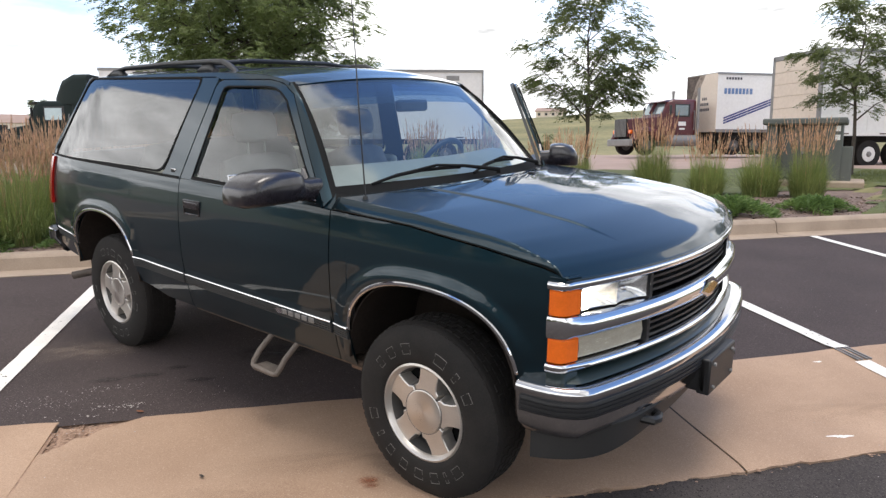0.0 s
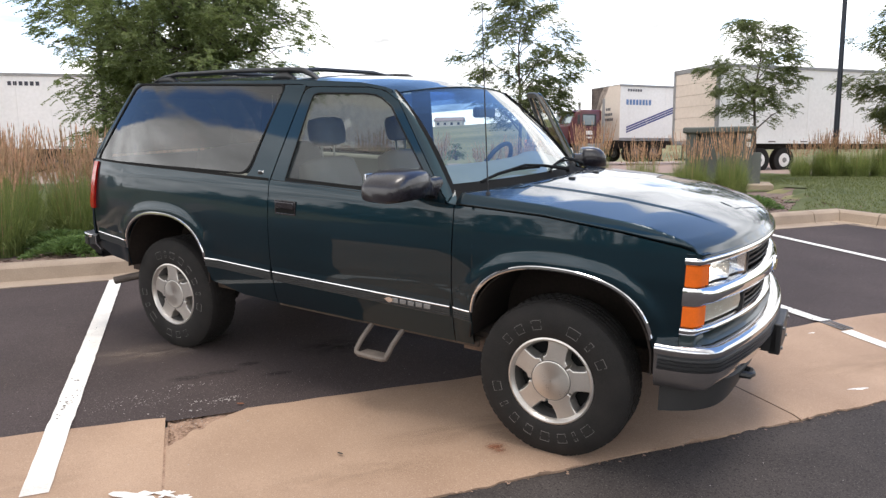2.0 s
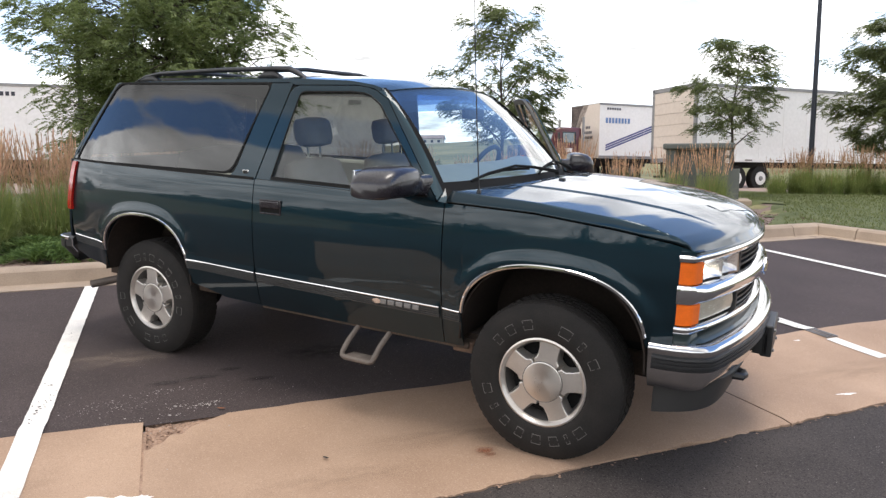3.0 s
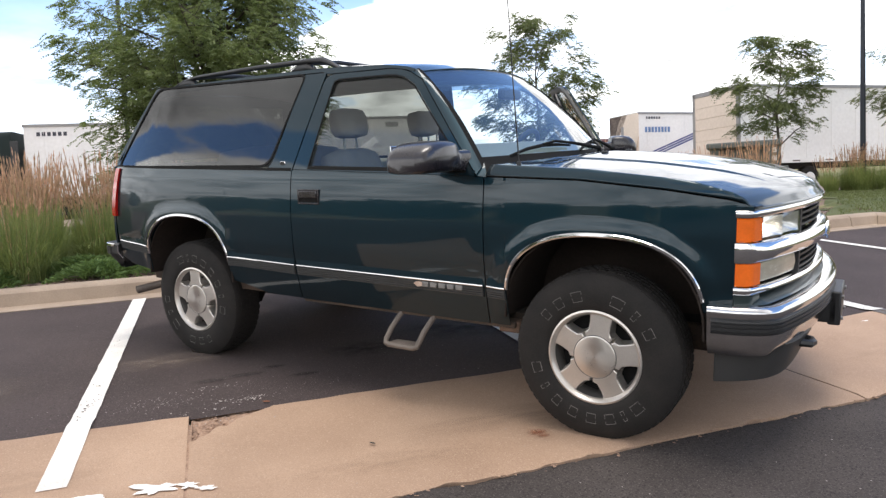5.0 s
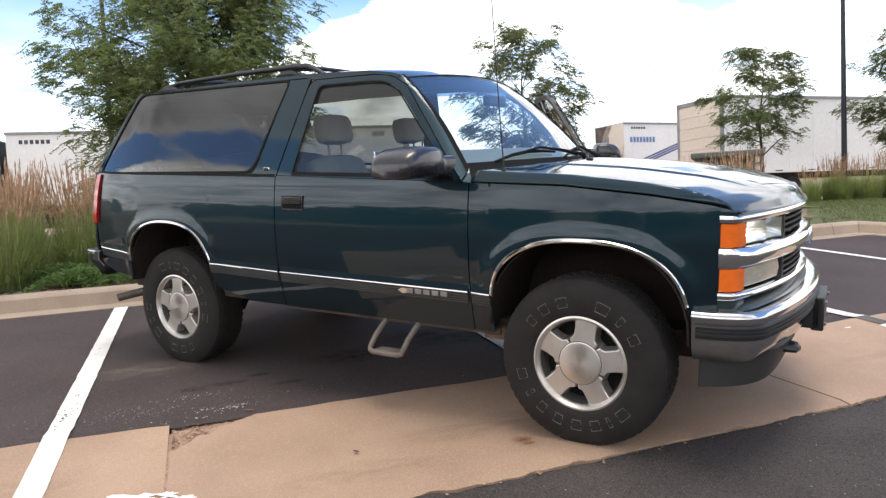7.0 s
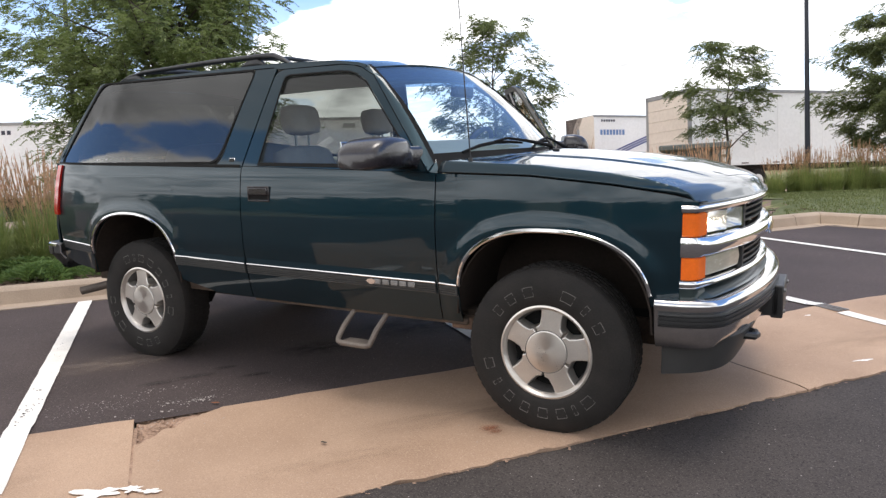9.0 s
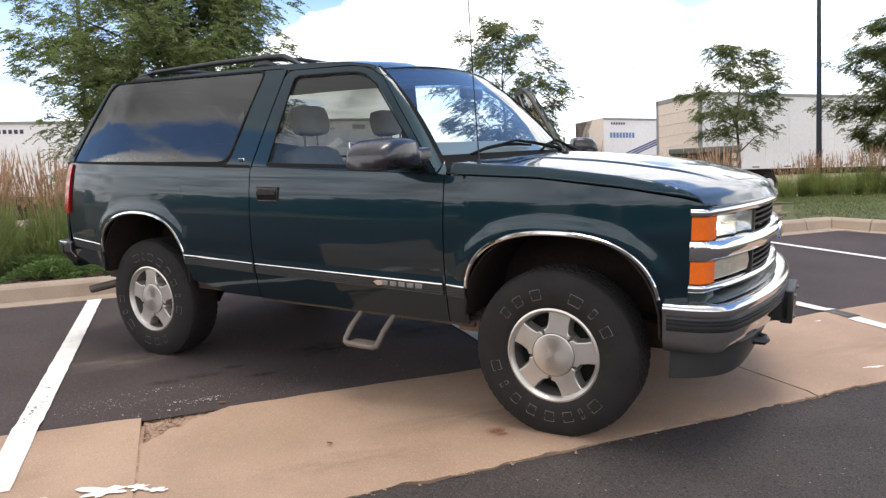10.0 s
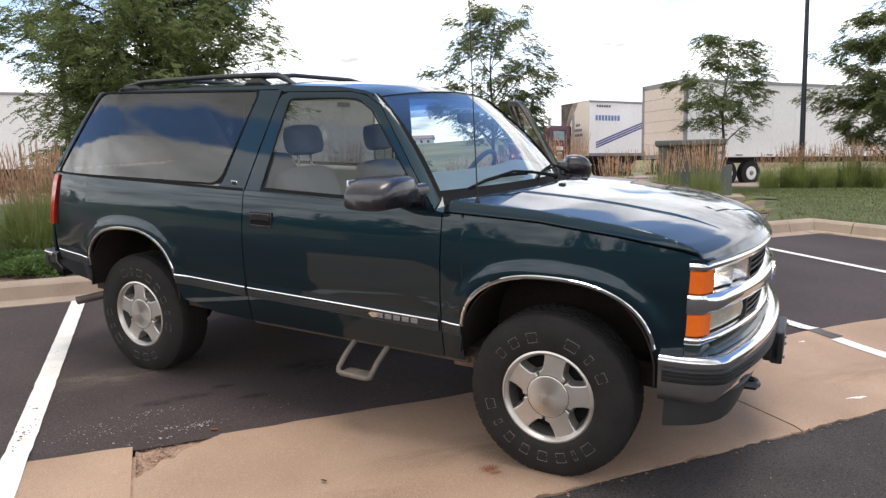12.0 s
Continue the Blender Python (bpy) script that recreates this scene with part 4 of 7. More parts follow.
    badge = part("trim_badge", boxes(((-1.895, side * 0.921, 1.286), (0.045, 0.006, 0.026))), M_CHROME, suv, "small chrome trim badge", bevel=0.003)
    part("badge_mark", boxes(((-1.903, side * 0.926, 1.286), (0.012, 0.003, 0.016)), ((-1.886, side * 0.926, 1.286), (0.014, 0.003, 0.016))), M_BLACK, badge)
    # A pillar and cowl corner
    edge = [p for p in FRAME_OUT if p[0] > -1.13]
    a = [(x + 0.003, -green_half(x, z), z + 0.002) for x, z in edge]
    b = [tuple(Vector(windshield(0.0, 1.02 - 1.04 * k / (len(a) - 1))) + Vector((0.006, 0, 0.006))) for k in range(len(a))]
    bands = [a] + [[tuple(Vector(p).lerp(Vector(q), f) + Vector((0.4, -0.8, 0.5)) * 0.004 * math.sin(math.pi * f)) for p, q in zip(a, b)] for f in (0.25, 0.50, 0.72, 0.86)] + [b]

    def skin_rows(some):
        bm = bmesh.new()
        rows = [[bm.verts.new((x, y * -side, z)) for x, y, z in r] for r in some]
        for r0, r1 in zip(rows, rows[1:]):
            for k in range(len(a) - 1):
                bm.faces.new((r0[k], r0[k + 1], r1[k + 1], r1[k]))
        return bm
    core = part("pillar_core", tube([Vector((p[0], p[1] * -side, p[2])).lerp(Vector((q[0], q[1] * -side, q[2])), 0.4) + Vector((-0.02, 0.035 * -side, -0.025)) for p, q in zip(a, b)], 0.022, 8), M_BLACK_MATT, suv)
    post = part("windshield_pillar", skin_rows(bands[:4]), M_PAINT, suv, thick=0.010, off=0, smooth=60)
    part("pillar_seal", skin_rows(bands[3:]), M_BLACK_MATT, post, "black rubber beside the glass", thick=0.008, off=0, smooth=60)


for side in (-1, 1):
    build_side(side)


def door_shell(name, side, parent, label=""):
    """A door: outer skin, window frame, glass, inner panel, handle, strip."""
    def xl(z):
        return -1.812

    def xr(z):
        return -0.551

    def skin(u, v):
        z = 0.488 + (belt(-1.2) - 0.488) * v
        x = xl(z) + (xr(z) - xl(z)) * u
        z = 0.488 + (belt(x) - 0.488) * v
        return (x, side * half(x, z), z)
    skin_vs = [1 - (1 - k / 22) ** 1.15 for k in range(23)]
    door = part(name, surf(skin, span(0, 1, 24), skin_vs), M_PAINT, parent, label, thick=0.006, off=0)
    bm = ribbon(FRAME_OUT, FRAME_IN, side, 0.0)
    lying(lambda x: belt(x) + 0.002, lambda x: ip(x, [-1.7, -0.64], [1.264, 1.246]), -1.80, -0.60, side, 0, 24, 1, bm)
    part("window_frame", bm, M_PAINT, door, thick=0.010, off=0)
    foot_out = [(x, ip(x, [-1.7, -0.64], [1.254, 1.236])) for x in span(-0.648, -1.690, 24)]
    foot_in = [(x, ip(x, [-1.7, -0.64], [1.272, 1.254])) for x in span(-0.672, -1.680, 24)]
    part("window_seal", ribbon(FRAME_IN + foot_out + FRAME_IN[:1], SEAL_IN + foot_in + SEAL_IN[:1], side, 0.006, None, 1), M_BLACK_MATT, door, "black rubber seal", thick=0.006)

    def pane(u, v):
        z = 1.25 + 0.51 * u
        x0, x1 = d_left(z), d_front(min(z, 1.70))
        x = x0 + (x1 - x0) * v
        z = min(z, d_top(x))
        return (x, side * (green_half(x, z) - 0.006), z)
    g = part("window", surf(pane, span(0, 1, 14), span(0, 1, 20)), M_GLASS, door, "clear window glass", smooth=60)
    g.visible_shadow = False
    inner = surf(lambda u, v: (xl(0.6) + 0.02 + (xr(0.8) - xl(0.6) - 0.04) * u, side * (half(-1.2, 0.55 + 0.68 * v) - 0.075), 0.53 + (belt(-1.2) - 0.545) * v), span(0, 1, 6), span(0, 1, 6))
    part("inner_panel", inner, M_TRIM_BLUE, door, "dark blue inner door panel", thick=0.05, off=0)
    yh = half(-1.65, 1.10)
    hb = boxes(((-1.674, side * (yh + 0.002), 1.138), (0.158, 0.016, 0.008)), ((-1.674, side * (yh + 0.002), 1.062), (0.158, 0.016, 0.010)), ((-1.749, side * (yh + 0.002), 1.100), (0.010, 0.016, 0.078)), ((-1.600, side * (yh + 0.002), 1.100), (0.010, 0.016, 0.078)))
    hnd = part("door_handle", hb, M_MIRROR_CASE, door, "dark grey recessed pull handle", bevel=0.003)
    part("handle_recess", boxes(((-1.674, side * (yh - 0.001), 1.100), (0.150, 0.012, 0.070))), M_BLACK_MATT, hnd)
    part("handle_flap", boxes(((-1.674, side * (yh + 0.008), 1.114), (0.136, 0.014, 0.040))), M_MIRROR_CASE, hnd, bevel=0.005)
    molding(-1.802, -0.562, 0.702, 0.690, side, door)
    # name badge: plain raised chrome shapes
    nb = part("name_badge", boxes(*[((-0.900 + 0.051 * k, side * (half(-0.8, 0.66) + 0.017), 0.664), (0.040, 0.006, 0.026)) for k in range(5)]), M_STEEL, door, "raised metal name badge on rub strip", bevel=0.004)
    bm = prism([(-0.97, 0.664), (-0.955, 0.674), (-0.935, 0.678), (-0.915, 0.674), (-0.908, 0.664), (-0.92, 0.652), (-0.945, 0.648)], lambda x, z: (x, side * (half(-0.9, 0.66) + 0.013), z), (0, side * 0.007, 0))
    part("badge_emblem", bm, M_CHROME, nb)
    return door


door_shell("door", -1, suv)


def mirror(side, parent):
    bm = bmesh.new()

    # casing: rounded box lofted outward
    def ring(y, sx, sz, x0, z0):
        out = []
        for j in range(20):
            t = 2 * math.pi * j / 20
            c, s = math.cos(t), math.sin(t)
            e = 0.46
            out.append(bm.verts.new((x0 + sx * math.copysign(abs(c) ** e, c), side * y, z0 + sz * math.copysign(abs(s) ** e, s))))
        return out
    secs = [(0.900, 0.050, 0.050, -0.690, 1.296), (0.965, 0.052, 0.050, -0.702, 1.296), (0.990, 0.056, 0.052, -0.712, 1.298), (1.000, 0.088, 0.066, -0.738, 1.316), (1.035, 0.108, 0.074, -0.752, 1.318), (1.13, 0.120, 0.075, -0.760, 1.319), (1.20, 0.118, 0.070, -0.766, 1.314), (1.245, 0.112, 0.060, -0.772, 1.304), (1.275, 0.098, 0.046, -0.776, 1.291), (1.290, 0.074, 0.030, -0.78, 1.280)]
    rings = [ring(*s) for s in secs]
    for a, b in zip(rings, rings[1:]):
        for j in range(20):
            bm.faces.new((a[j], a[(j + 1) % 20], b[(j + 1) % 20], b[j]))
    bm.faces.new(rings[0][::-1])
    bm.faces.new(rings[-1])
    case = part("door_mirror", bm, M_MIRROR_CASE, parent, "dark grey door mirror casing", smooth=50)
    part("mirror_glass", boxes(((-0.878, side * 1.145, 1.318), (0.010, 0.195, 0.110))), M_MIRROR, case, "mirror glass", bevel=0.002)
    base = prism([(-0.648, 1.248), (-0.79, 1.254), (-0.785, 1.385), (-0.750, 1.352)], lambda x, z: (x, side * (green_half(x, z) + 0.004), z), (0, side * 0.02, 0))
    part("mirror_base", base, M_MIRROR_CASE, case)
    return case


mirror(-1, suv)

# the far door stands open on its front hinge
hinge = Vector((-0.56, 0.93, 0))
swing = Matrix.Translation(hinge) @ Matrix.Rotation(radians(-58.5), 4, "Z") @ Matrix.Translation(-hinge)
open_door = door_shell("door", 1, suv, "open driver's door, swung wide")
open_door.matrix_local = swing
far_mirror = mirror(1, open_door)
foot = Vector((-0.69, 0.90, 1.29))
far_mirror.matrix_local = Matrix.Translation(foot) @ Matrix.Diagonal((0.90, 0.64, 0.98, 1)) @ Matrix.Translation(-foot)
part("frame_trim", ribbon(FRAME_OUT, SEAL_IN, 1, -0.030), M_RUBBER_GREY, open_door, "dark grey inner window trim", thick=0.02, off=0)


# roof, windshield, hood
w = part("windshield", surf(windshield, span(0, 1, 20), span(0, 1, 12)), M_WINDSHIELD, suv, "faintly blue windshield glass", recalc=False)
w.visible_shadow = False
for low, deep in ((0.74, 0.004), (0.82, 0.007), (0.88, 0.010)):
    band = part("shade_band", surf(lambda a, b: Vector(windshield(a, b)) - Vector((deep, 0, deep)), span(0.02, 0.98, 20), span(low, 0.985, 4)), M_SHADE_BAND, w, "blue shade band", recalc=False)
    band.visible_shadow = False


bm = bmesh.new()
for us, vs in ((span(0, 1, 20), [-0.03, 0.045]), ([-0.006, 0.005], span(0, 1, 12)), ([0.995, 1.006], span(0, 1, 12))):
    surf(lambda a, b: Vector(windshield(a, b)) + Vector((0.005, 0, 0.005)), us, vs, bm)
part("windshield_seal", bm, M_BLACK_MATT, w, "black windshield surround", thick=0.006)


def roof(u, v):
    y = -1 + 2 * u
    x0, x1 = -3.348, -1.071 + 0.10 * (1 - y * y)
    x = x0 + (x1 - x0) * v
    wdt = green_half(x, roof_z(x)) + 0.004
    s = abs(y)
    z = roof_z(min(x, -1.06)) + 0.047 * (1 - s ** 2.2)
    z -= 0.010 * sstep(0.975, 1.0, v)
    if x < -3.22:
        z -= 0.10 * ((-3.22 - x) / 0.13) ** 2 * 0.3
    return (x, y * wdt, z)


part("roof", surf(roof, span(0, 1, 28), span(0, 1, 40)), M_PAINT, suv, thick=0.012, off=0, recalc=False)
part("headliner", surf(lambda u, v: Vector(roof(u * 0.94 + 0.03, v * 0.94 + 0.02)) - Vector((0, 0, 0.04)), span(0, 1, 10), span(0, 1, 10)), M_HEADLINER, suv, "grey cloth headliner")

FW = 0.925


def nose(y):
    """Plan line of the front."""
    return 0.815 - 0.185 * (abs(y) / FW) ** 2.0


def hood(u, v):
    y = -1 + 2 * u
    s = abs(y)
    xr = -0.540 + 0.230 * (1 - s * s)
    xf = nose(y * 0.91) + 0.005
    x = xr + (xf - xr) * v
    xe = -0.540 + (nose(0.91) + 0.005 + 0.540) * v
    yy = y * (half(xe, shut(xe)) + 0.001)
    zs = shut(xe) + 0.006
    zc = sum(ip(v + 0.01 * k, [0, 0.25, 0.5, 0.72, 0.88, 0.95, 0.985, 1.0, 1.06], [1.302, 1.288, 1.264, 1.226, 1.180, 1.148, 1.121, 1.100, 1.04]) for k in range(-4, 5)) / 9
    # gently peaked top between two crisp edges, then a steep flank down to the shut line
    ze = zs + ip(v, [0, 0.4, 0.8, 0.93, 1.0], [0.050, 0.042, 0.040, 0.022, 0.003])
    se = 1 - (0.032 - 0.012 * v) * min(1.0, (ze - zs) / 0.040) ** 1.6
    a = s / se
    if a <= 1:
        z = zc - (zc - ze) * (0.42 * a + 0.58 * a * a)
        z += 0.006 * (1 - sstep(0.552, 0.566, s)) * sstep(0.0, 0.08, v) * sstep(0.92, 0.70, v)
    else:
        q = (s - se) / (1 - se)
        z = ze + (zs - ze) * (0.8 * q + 0.2 * q * q)
    z += (1.088 - z) * sstep(0.955, 1.0, v) ** 2
    return (x, yy, z)


hood_ss = sorted(set(span(0, 0.54, 44) + span(0.545, 0.575, 6) + span(0.58, 0.96, 32) + [0.968] + span(0.972, 1, 8)))
hood_us = sorted(set([0.5 - k / 2 for k in hood_ss] + [0.5 + k / 2 for k in hood_ss]))
hood_ob = part("hood", surf(hood, hood_us, sorted(set(span(0, 1, 40) + span(0.85, 1, 16)))), M_PAINT, suv, thick=0.010, off=0, smooth=24, recalc=False)
hood_ob.modifiers.remove(hood_ob.modifiers["crisp_rim"])


# painted corner between fender, door frame and windshield
for s in (-1, 1):
    bm = bmesh.new()
    u0, u1 = (0.0, 0.055) if s < 0 else (1.0, 0.945)
    quad = [(d_nose(1.222) - 0.01, s * green_half(-0.59, 1.222), 1.224), (-0.553, s * half(-0.553, 1.214), 1.216), Vector(hood(u0, 0.0)) - Vector((0, 0, 0.003)), Vector(hood(u1, 0.0)) - Vector((0.004, 0, 0.006)), Vector(windshield(0.0 if s < 0 else 1.0, 0.0)) + Vector((0.012, 0, 0.006))]
    cv_ = [bm.verts.new(q) for q in quad]
    mid_ = bm.verts.new(sum((v.co for v in cv_), Vector()) / 5)
    for k in (0, 1, 4):
        bm.faces.new((cv_[k], cv_[(k + 1) % 5], mid_))
    bm.verts.remove(cv_[3])
    part("cowl_corner", bm, M_PAINT, suv, smooth=60)
    bm = bmesh.new()
    low = [bm.verts.new(Vector(q) - Vector((0, 0, 0.004))) for q in (sum((Vector(v) for v in quad), Vector()) / 5, quad[2], quad[3], quad[4])]
    bm.faces.new(low)
    part("cowl_end", bm, M_BLACK_MATT, suv)

# cowl with wipers
def cowl(u, v):
    y = -1 + 2 * u
    a = Vector(windshield(u, 0.0)) + Vector((0.0, 0, -0.012))
    b = Vector(hood(u, 0.0)) + Vector((0.01, 0, -0.022))
    return a.lerp(b, v)


part("cowl_panel", surf(cowl, span(0.02, 0.98, 24), span(0, 1, 4)), M_BLACK_MATT, suv, "black cowl vent panel", thick=0.01)
for y0, y1 in ((0.10, -0.80), (0.74, -0.06)):
    def on_glass(k, v, lift):
        return Vector(windshield((y1 + (y0 - y1) * k + 1) / 2, v)) + Vector((lift, 0, lift))
    p0 = Vector(cowl((y0 + 1) / 2, 0.55)) + Vector((0, 0, 0.03))
    wp = part("wiper", tube([p0, p0 + Vector((0, 0, 0.02)), on_glass(0.72, 0.075, 0.030), on_glass(0.48, 0.105, 0.030), on_glass(0.34, 0.098, 0.020)], [0.013, 0.012, 0.009, 0.007, 0.006], 8), M_BLACK_MATT, suv, "black wiper arm and blade")
    part("wiper_blade", tube([on_glass(0.0, 0.035, 0.010), on_glass(0.18, 0.080, 0.012), on_glass(0.36, 0.100, 0.014), on_glass(0.55, 0.100, 0.012), on_glass(0.72, 0.090, 0.010)], [0.006, 0.009, 0.010, 0.009, 0.006], 6), M_BLACK_MATT, wp)
for y in (-0.22, 0.22):
    part("washer_nozzle", boxes(((Vector(hood((y + 1) / 2, 0.10)) + Vector((0, 0, 0.008))), (0.035, 0.03, 0.014))), M_BLACK, suv, bevel=0.005)

ant = part("antenna", tube([(-0.40, -0.865, 1.255), (-0.40, -0.865, 1.285)], [0.016, 0.010], 10), M_BLACK, suv, "thin black whip antenna")
part("antenna_whip", tube([(-0.40, -0.865, 1.28), (-0.425, -0.868, 1.65), (-0.458, -0.870, 2.20)], [0.0036, 0.0030, 0.0022], 6), M_BLACK, ant)

# roof rack
rack = part("roof_rack", boxes(((-2.45, 0, roof_z(-2.4) + 0.052), (1.5, 0.02, 0.012))), M_BLACK, suv, "black roof rack")


def flat_rail(pts, hw, hh):
    """A bar of flat oval section through points."""
    bm = bmesh.new()
    prev = None
    for x, y, z, k in pts:
        row = [bm.verts.new((x, y + hw * math.cos(t), z + hh * k * math.sin(t))) for t in (2 * math.pi * j / 10 for j in range(10))]
        if prev:
            for j in range(10):
                bm.faces.new((prev[j], prev[(j + 1) % 10], row[(j + 1) % 10], row[j]))
        else:
            bm.faces.new(row[::-1])
        prev = row
    bm.faces.new(prev)
    return bm


for s in (-1, 1):
    part("rack_rail", flat_rail([(-3.24, s * 0.590, roof_z(-3.2) + 0.012, 0.5), (-3.14, s * 0.585, roof_z(-3.1) + 0.046, 0.9), (-3.0, s * 0.58, roof_z(-3) + 0.064, 1), (-2.4, s * 0.58, roof_z(-2.4) + 0.070, 1), (-1.95, s * 0.58, roof_z(-1.9) + 0.072, 1.1), (-1.84, s * 0.58, roof_z(-1.8) + 0.066, 1.3), (-1.77, s * 0.582, roof_z(-1.77) + 0.040, 1.2), (-1.70, s * 0.587, roof_z(-1.7) + 0.010, 0.5)], 0.022, 0.015), M_BLACK, rack, smooth=50)
    for x in (-3.10, -2.0):
        part("rack_foot", flat_rail([(x - 0.08, s * 0.585, roof_z(x) + 0.02, 0.5), (x - 0.04, s * 0.584, roof_z(x) + 0.032, 1.2), (x + 0.04, s * 0.584, roof_z(x) + 0.034, 1.2), (x + 0.09, s * 0.586, roof_z(x) + 0.02, 0.5)], 0.026, 0.022), M_BLACK, rack, smooth=50)
    part("rack_strip", boxes(((-2.40, s * 0.45, roof_z(-2.4) + 0.024), (1.5, 0.02, 0.012))), M_BLACK, rack)
for x in (-2.95, -1.98):
    part("rack_crossbar", tube([(x, -0.57, roof_z(x) + 0.062), (x + 0.02, -0.3, roof_z(x) + 0.085), (x + 0.02, 0.3, roof_z(x) + 0.085), (x, 0.57, roof_z(x) + 0.062)], 0.014, 8), M_BLACK, rack)


# front end
def bar(y0, y1, z0, z1, off, depth, lean=0.0, n=16, bulge=0.0):
    """A bar that follows the plan line of the front."""
    bm = bmesh.new()
    prev = None
    for y in span(y0, y1, n):
        x = nose(y) + off
        row = [bm.verts.new(q) for q in ((x - depth, y, z0), (x + lean * 0, y, z0), (x + bulge, y, (z0 + z1) / 2), (x - lean, y, z1), (x - depth, y, z1))]
        if prev:
            for k in range(5):
                bm.faces.new((prev[k], prev[(k + 1) % 5], row[(k + 1) % 5], row[k]))
        else:
            bm.faces.new(row)
        prev = row
    bm.faces.new(prev[::-1])
    return bm


grille = part("grille", bar(-0.90, 0.90, 0.74, 1.085, -0.075, 0.02), M_BLACK_MATT, suv, "black slatted grille with chrome bars")


def front_path():
    """Plan line of the front with both corners turned onto the sides: points and outward normals."""
    right = [(0.578, 0.9225), (0.598, 0.9205), (0.616, 0.916), (0.630, 0.9095), (nose(0.895) + 0.001, 0.896)]
    pts = [(x, -y) for x, y in right] + [(nose(y), y) for y in span(-0.87, 0.87, 44)] + right[::-1]
    out = []
    for k, (x, y) in enumerate(pts):
        a, b = pts[max(0, k - 1)], pts[min(len(pts) - 1, k + 1)]
        d = Vector((b[1] - a[1], a[0] - b[0], 0)).normalized()
        out.append((Vector((x, y, 0)), d))
    return out


def front_sweep(sec, flat=1.0):
    """A bar along the whole front; flat: how far its bulge stays at the corners."""
    bm = bmesh.new()
    prev = None
    for p, d in front_path():
        k = 1 - (1 - flat) * sstep(0.80, 0.91, abs(p.y))
        row = [bm.verts.new(p + d * (o * k if o > 0 else o) + Vector((0, 0, z))) for o, z in sec]
        if prev:
            for j in range(len(sec)):
                bm.faces.new((prev[j], prev[(j + 1) % len(sec)], row[(j + 1) % len(sec)], row[j]))
        else:
            bm.faces.new(row)
        prev = row
    bm.faces.new(prev[::-1])
    return bm


part("top_chrome_bar", front_sweep([(-0.03, 1.058), (0.006, 1.058), (0.012, 1.066), (0.011, 1.080), (0.004, 1.087), (-0.03, 1.087)]), M_CHROME, grille, "chrome upper bar", smooth=50)
part("middle_chrome_bar", front_sweep([(-0.03, 0.874), (0.012, 0.874), (0.029, 0.886), (0.037, 0.914), (0.031, 0.940), (0.012, 0.954), (-0.03, 0.954)], 0.22), M_CHROME, grille, "wide chrome centre bar", smooth=60)
part("lower_chrome_bar", front_sweep([(-0.03, 0.745), (0.010, 0.745), (0.020, 0.755), (0.018, 0.768), (0.010, 0.774), (-0.03, 0.774)], 0.5), M_CHROME, grille, "chrome lower bar", smooth=50)
for z in (0.978, 1.004, 1.030, 0.788, 0.814, 0.840):
    part("grille_slat", bar(-0.45, 0.45, z - 0.005, z + 0.005, -0.012, 0.05, 0, 14), M_BLACK, grille)
for s in (-1, 1):
    for z0, z1 in ((0.95, 1.058), (0.762, 0.870)):
        y0, y1 = sorted((s * 0.450, s * 0.466))
        part("lamp_divider", bar(y0, y1, z0, z1, 0.001, 0.06, 0, 2), M_BLACK, grille)
em = part("emblem", prism([(-0.115, 0.908), (-0.050, 0.936), (-0.035, 0.950), (0.035, 0.950), (0.050, 0.936), (0.115, 0.910), (0.050, 0.884), (0.035, 0.872), (-0.035, 0.872), (-0.050, 0.884)], lambda y, z: (nose(y) + 0.030, y, z), (0.010, 0, 0)), M_CHROME, grille, "chrome and gold emblem")
part("emblem_face", prism([(-0.09, 0.910), (-0.03, 0.932), (0.03, 0.932), (0.09, 0.910), (0.03, 0.888), (-0.03, 0.888)], lambda y, z: (nose(0.05) + 0.040, y, z), (0.004, 0, 0)), M_BRASS, em)


def wrap(s, z0, z1, name, label, m=M_AMBER):
    """An amber corner lamp that wraps onto the side."""
    bm = bmesh.new()
    xe = nose(0.895)
    pts = [(nose(y) + 0.003, y) for y in span(0.842, 0.895, 5)] + [(xe - 0.008, 0.907), (xe - 0.020, 0.9135), (xe - 0.042, 0.918), (xe - 0.060, 0.9205)]
    rows = []
    for k, (x, y) in enumerate(pts):
        rows.append([bm.verts.new((x - e * (0.05 if k < 6 else 0.02), s * (y - e * (0.0 if k < 5 else 0.03)), z)) for z, e in ((z0, 0.12), (z0 + 0.005, 0), (z1 - 0.005, 0.0), (z1, 0.12), (z1, 1.0), (z0, 1.0))])
    for a, b in zip(rows, rows[1:]):
        for k in range(6):
            bm.faces.new((a[k], a[(k + 1) % 6], b[(k + 1) % 6], b[k]))
    bm.faces.new(rows[0])
    bm.faces.new(rows[-1][::-1])
    part(name, bm, m, suv, label, smooth=25)


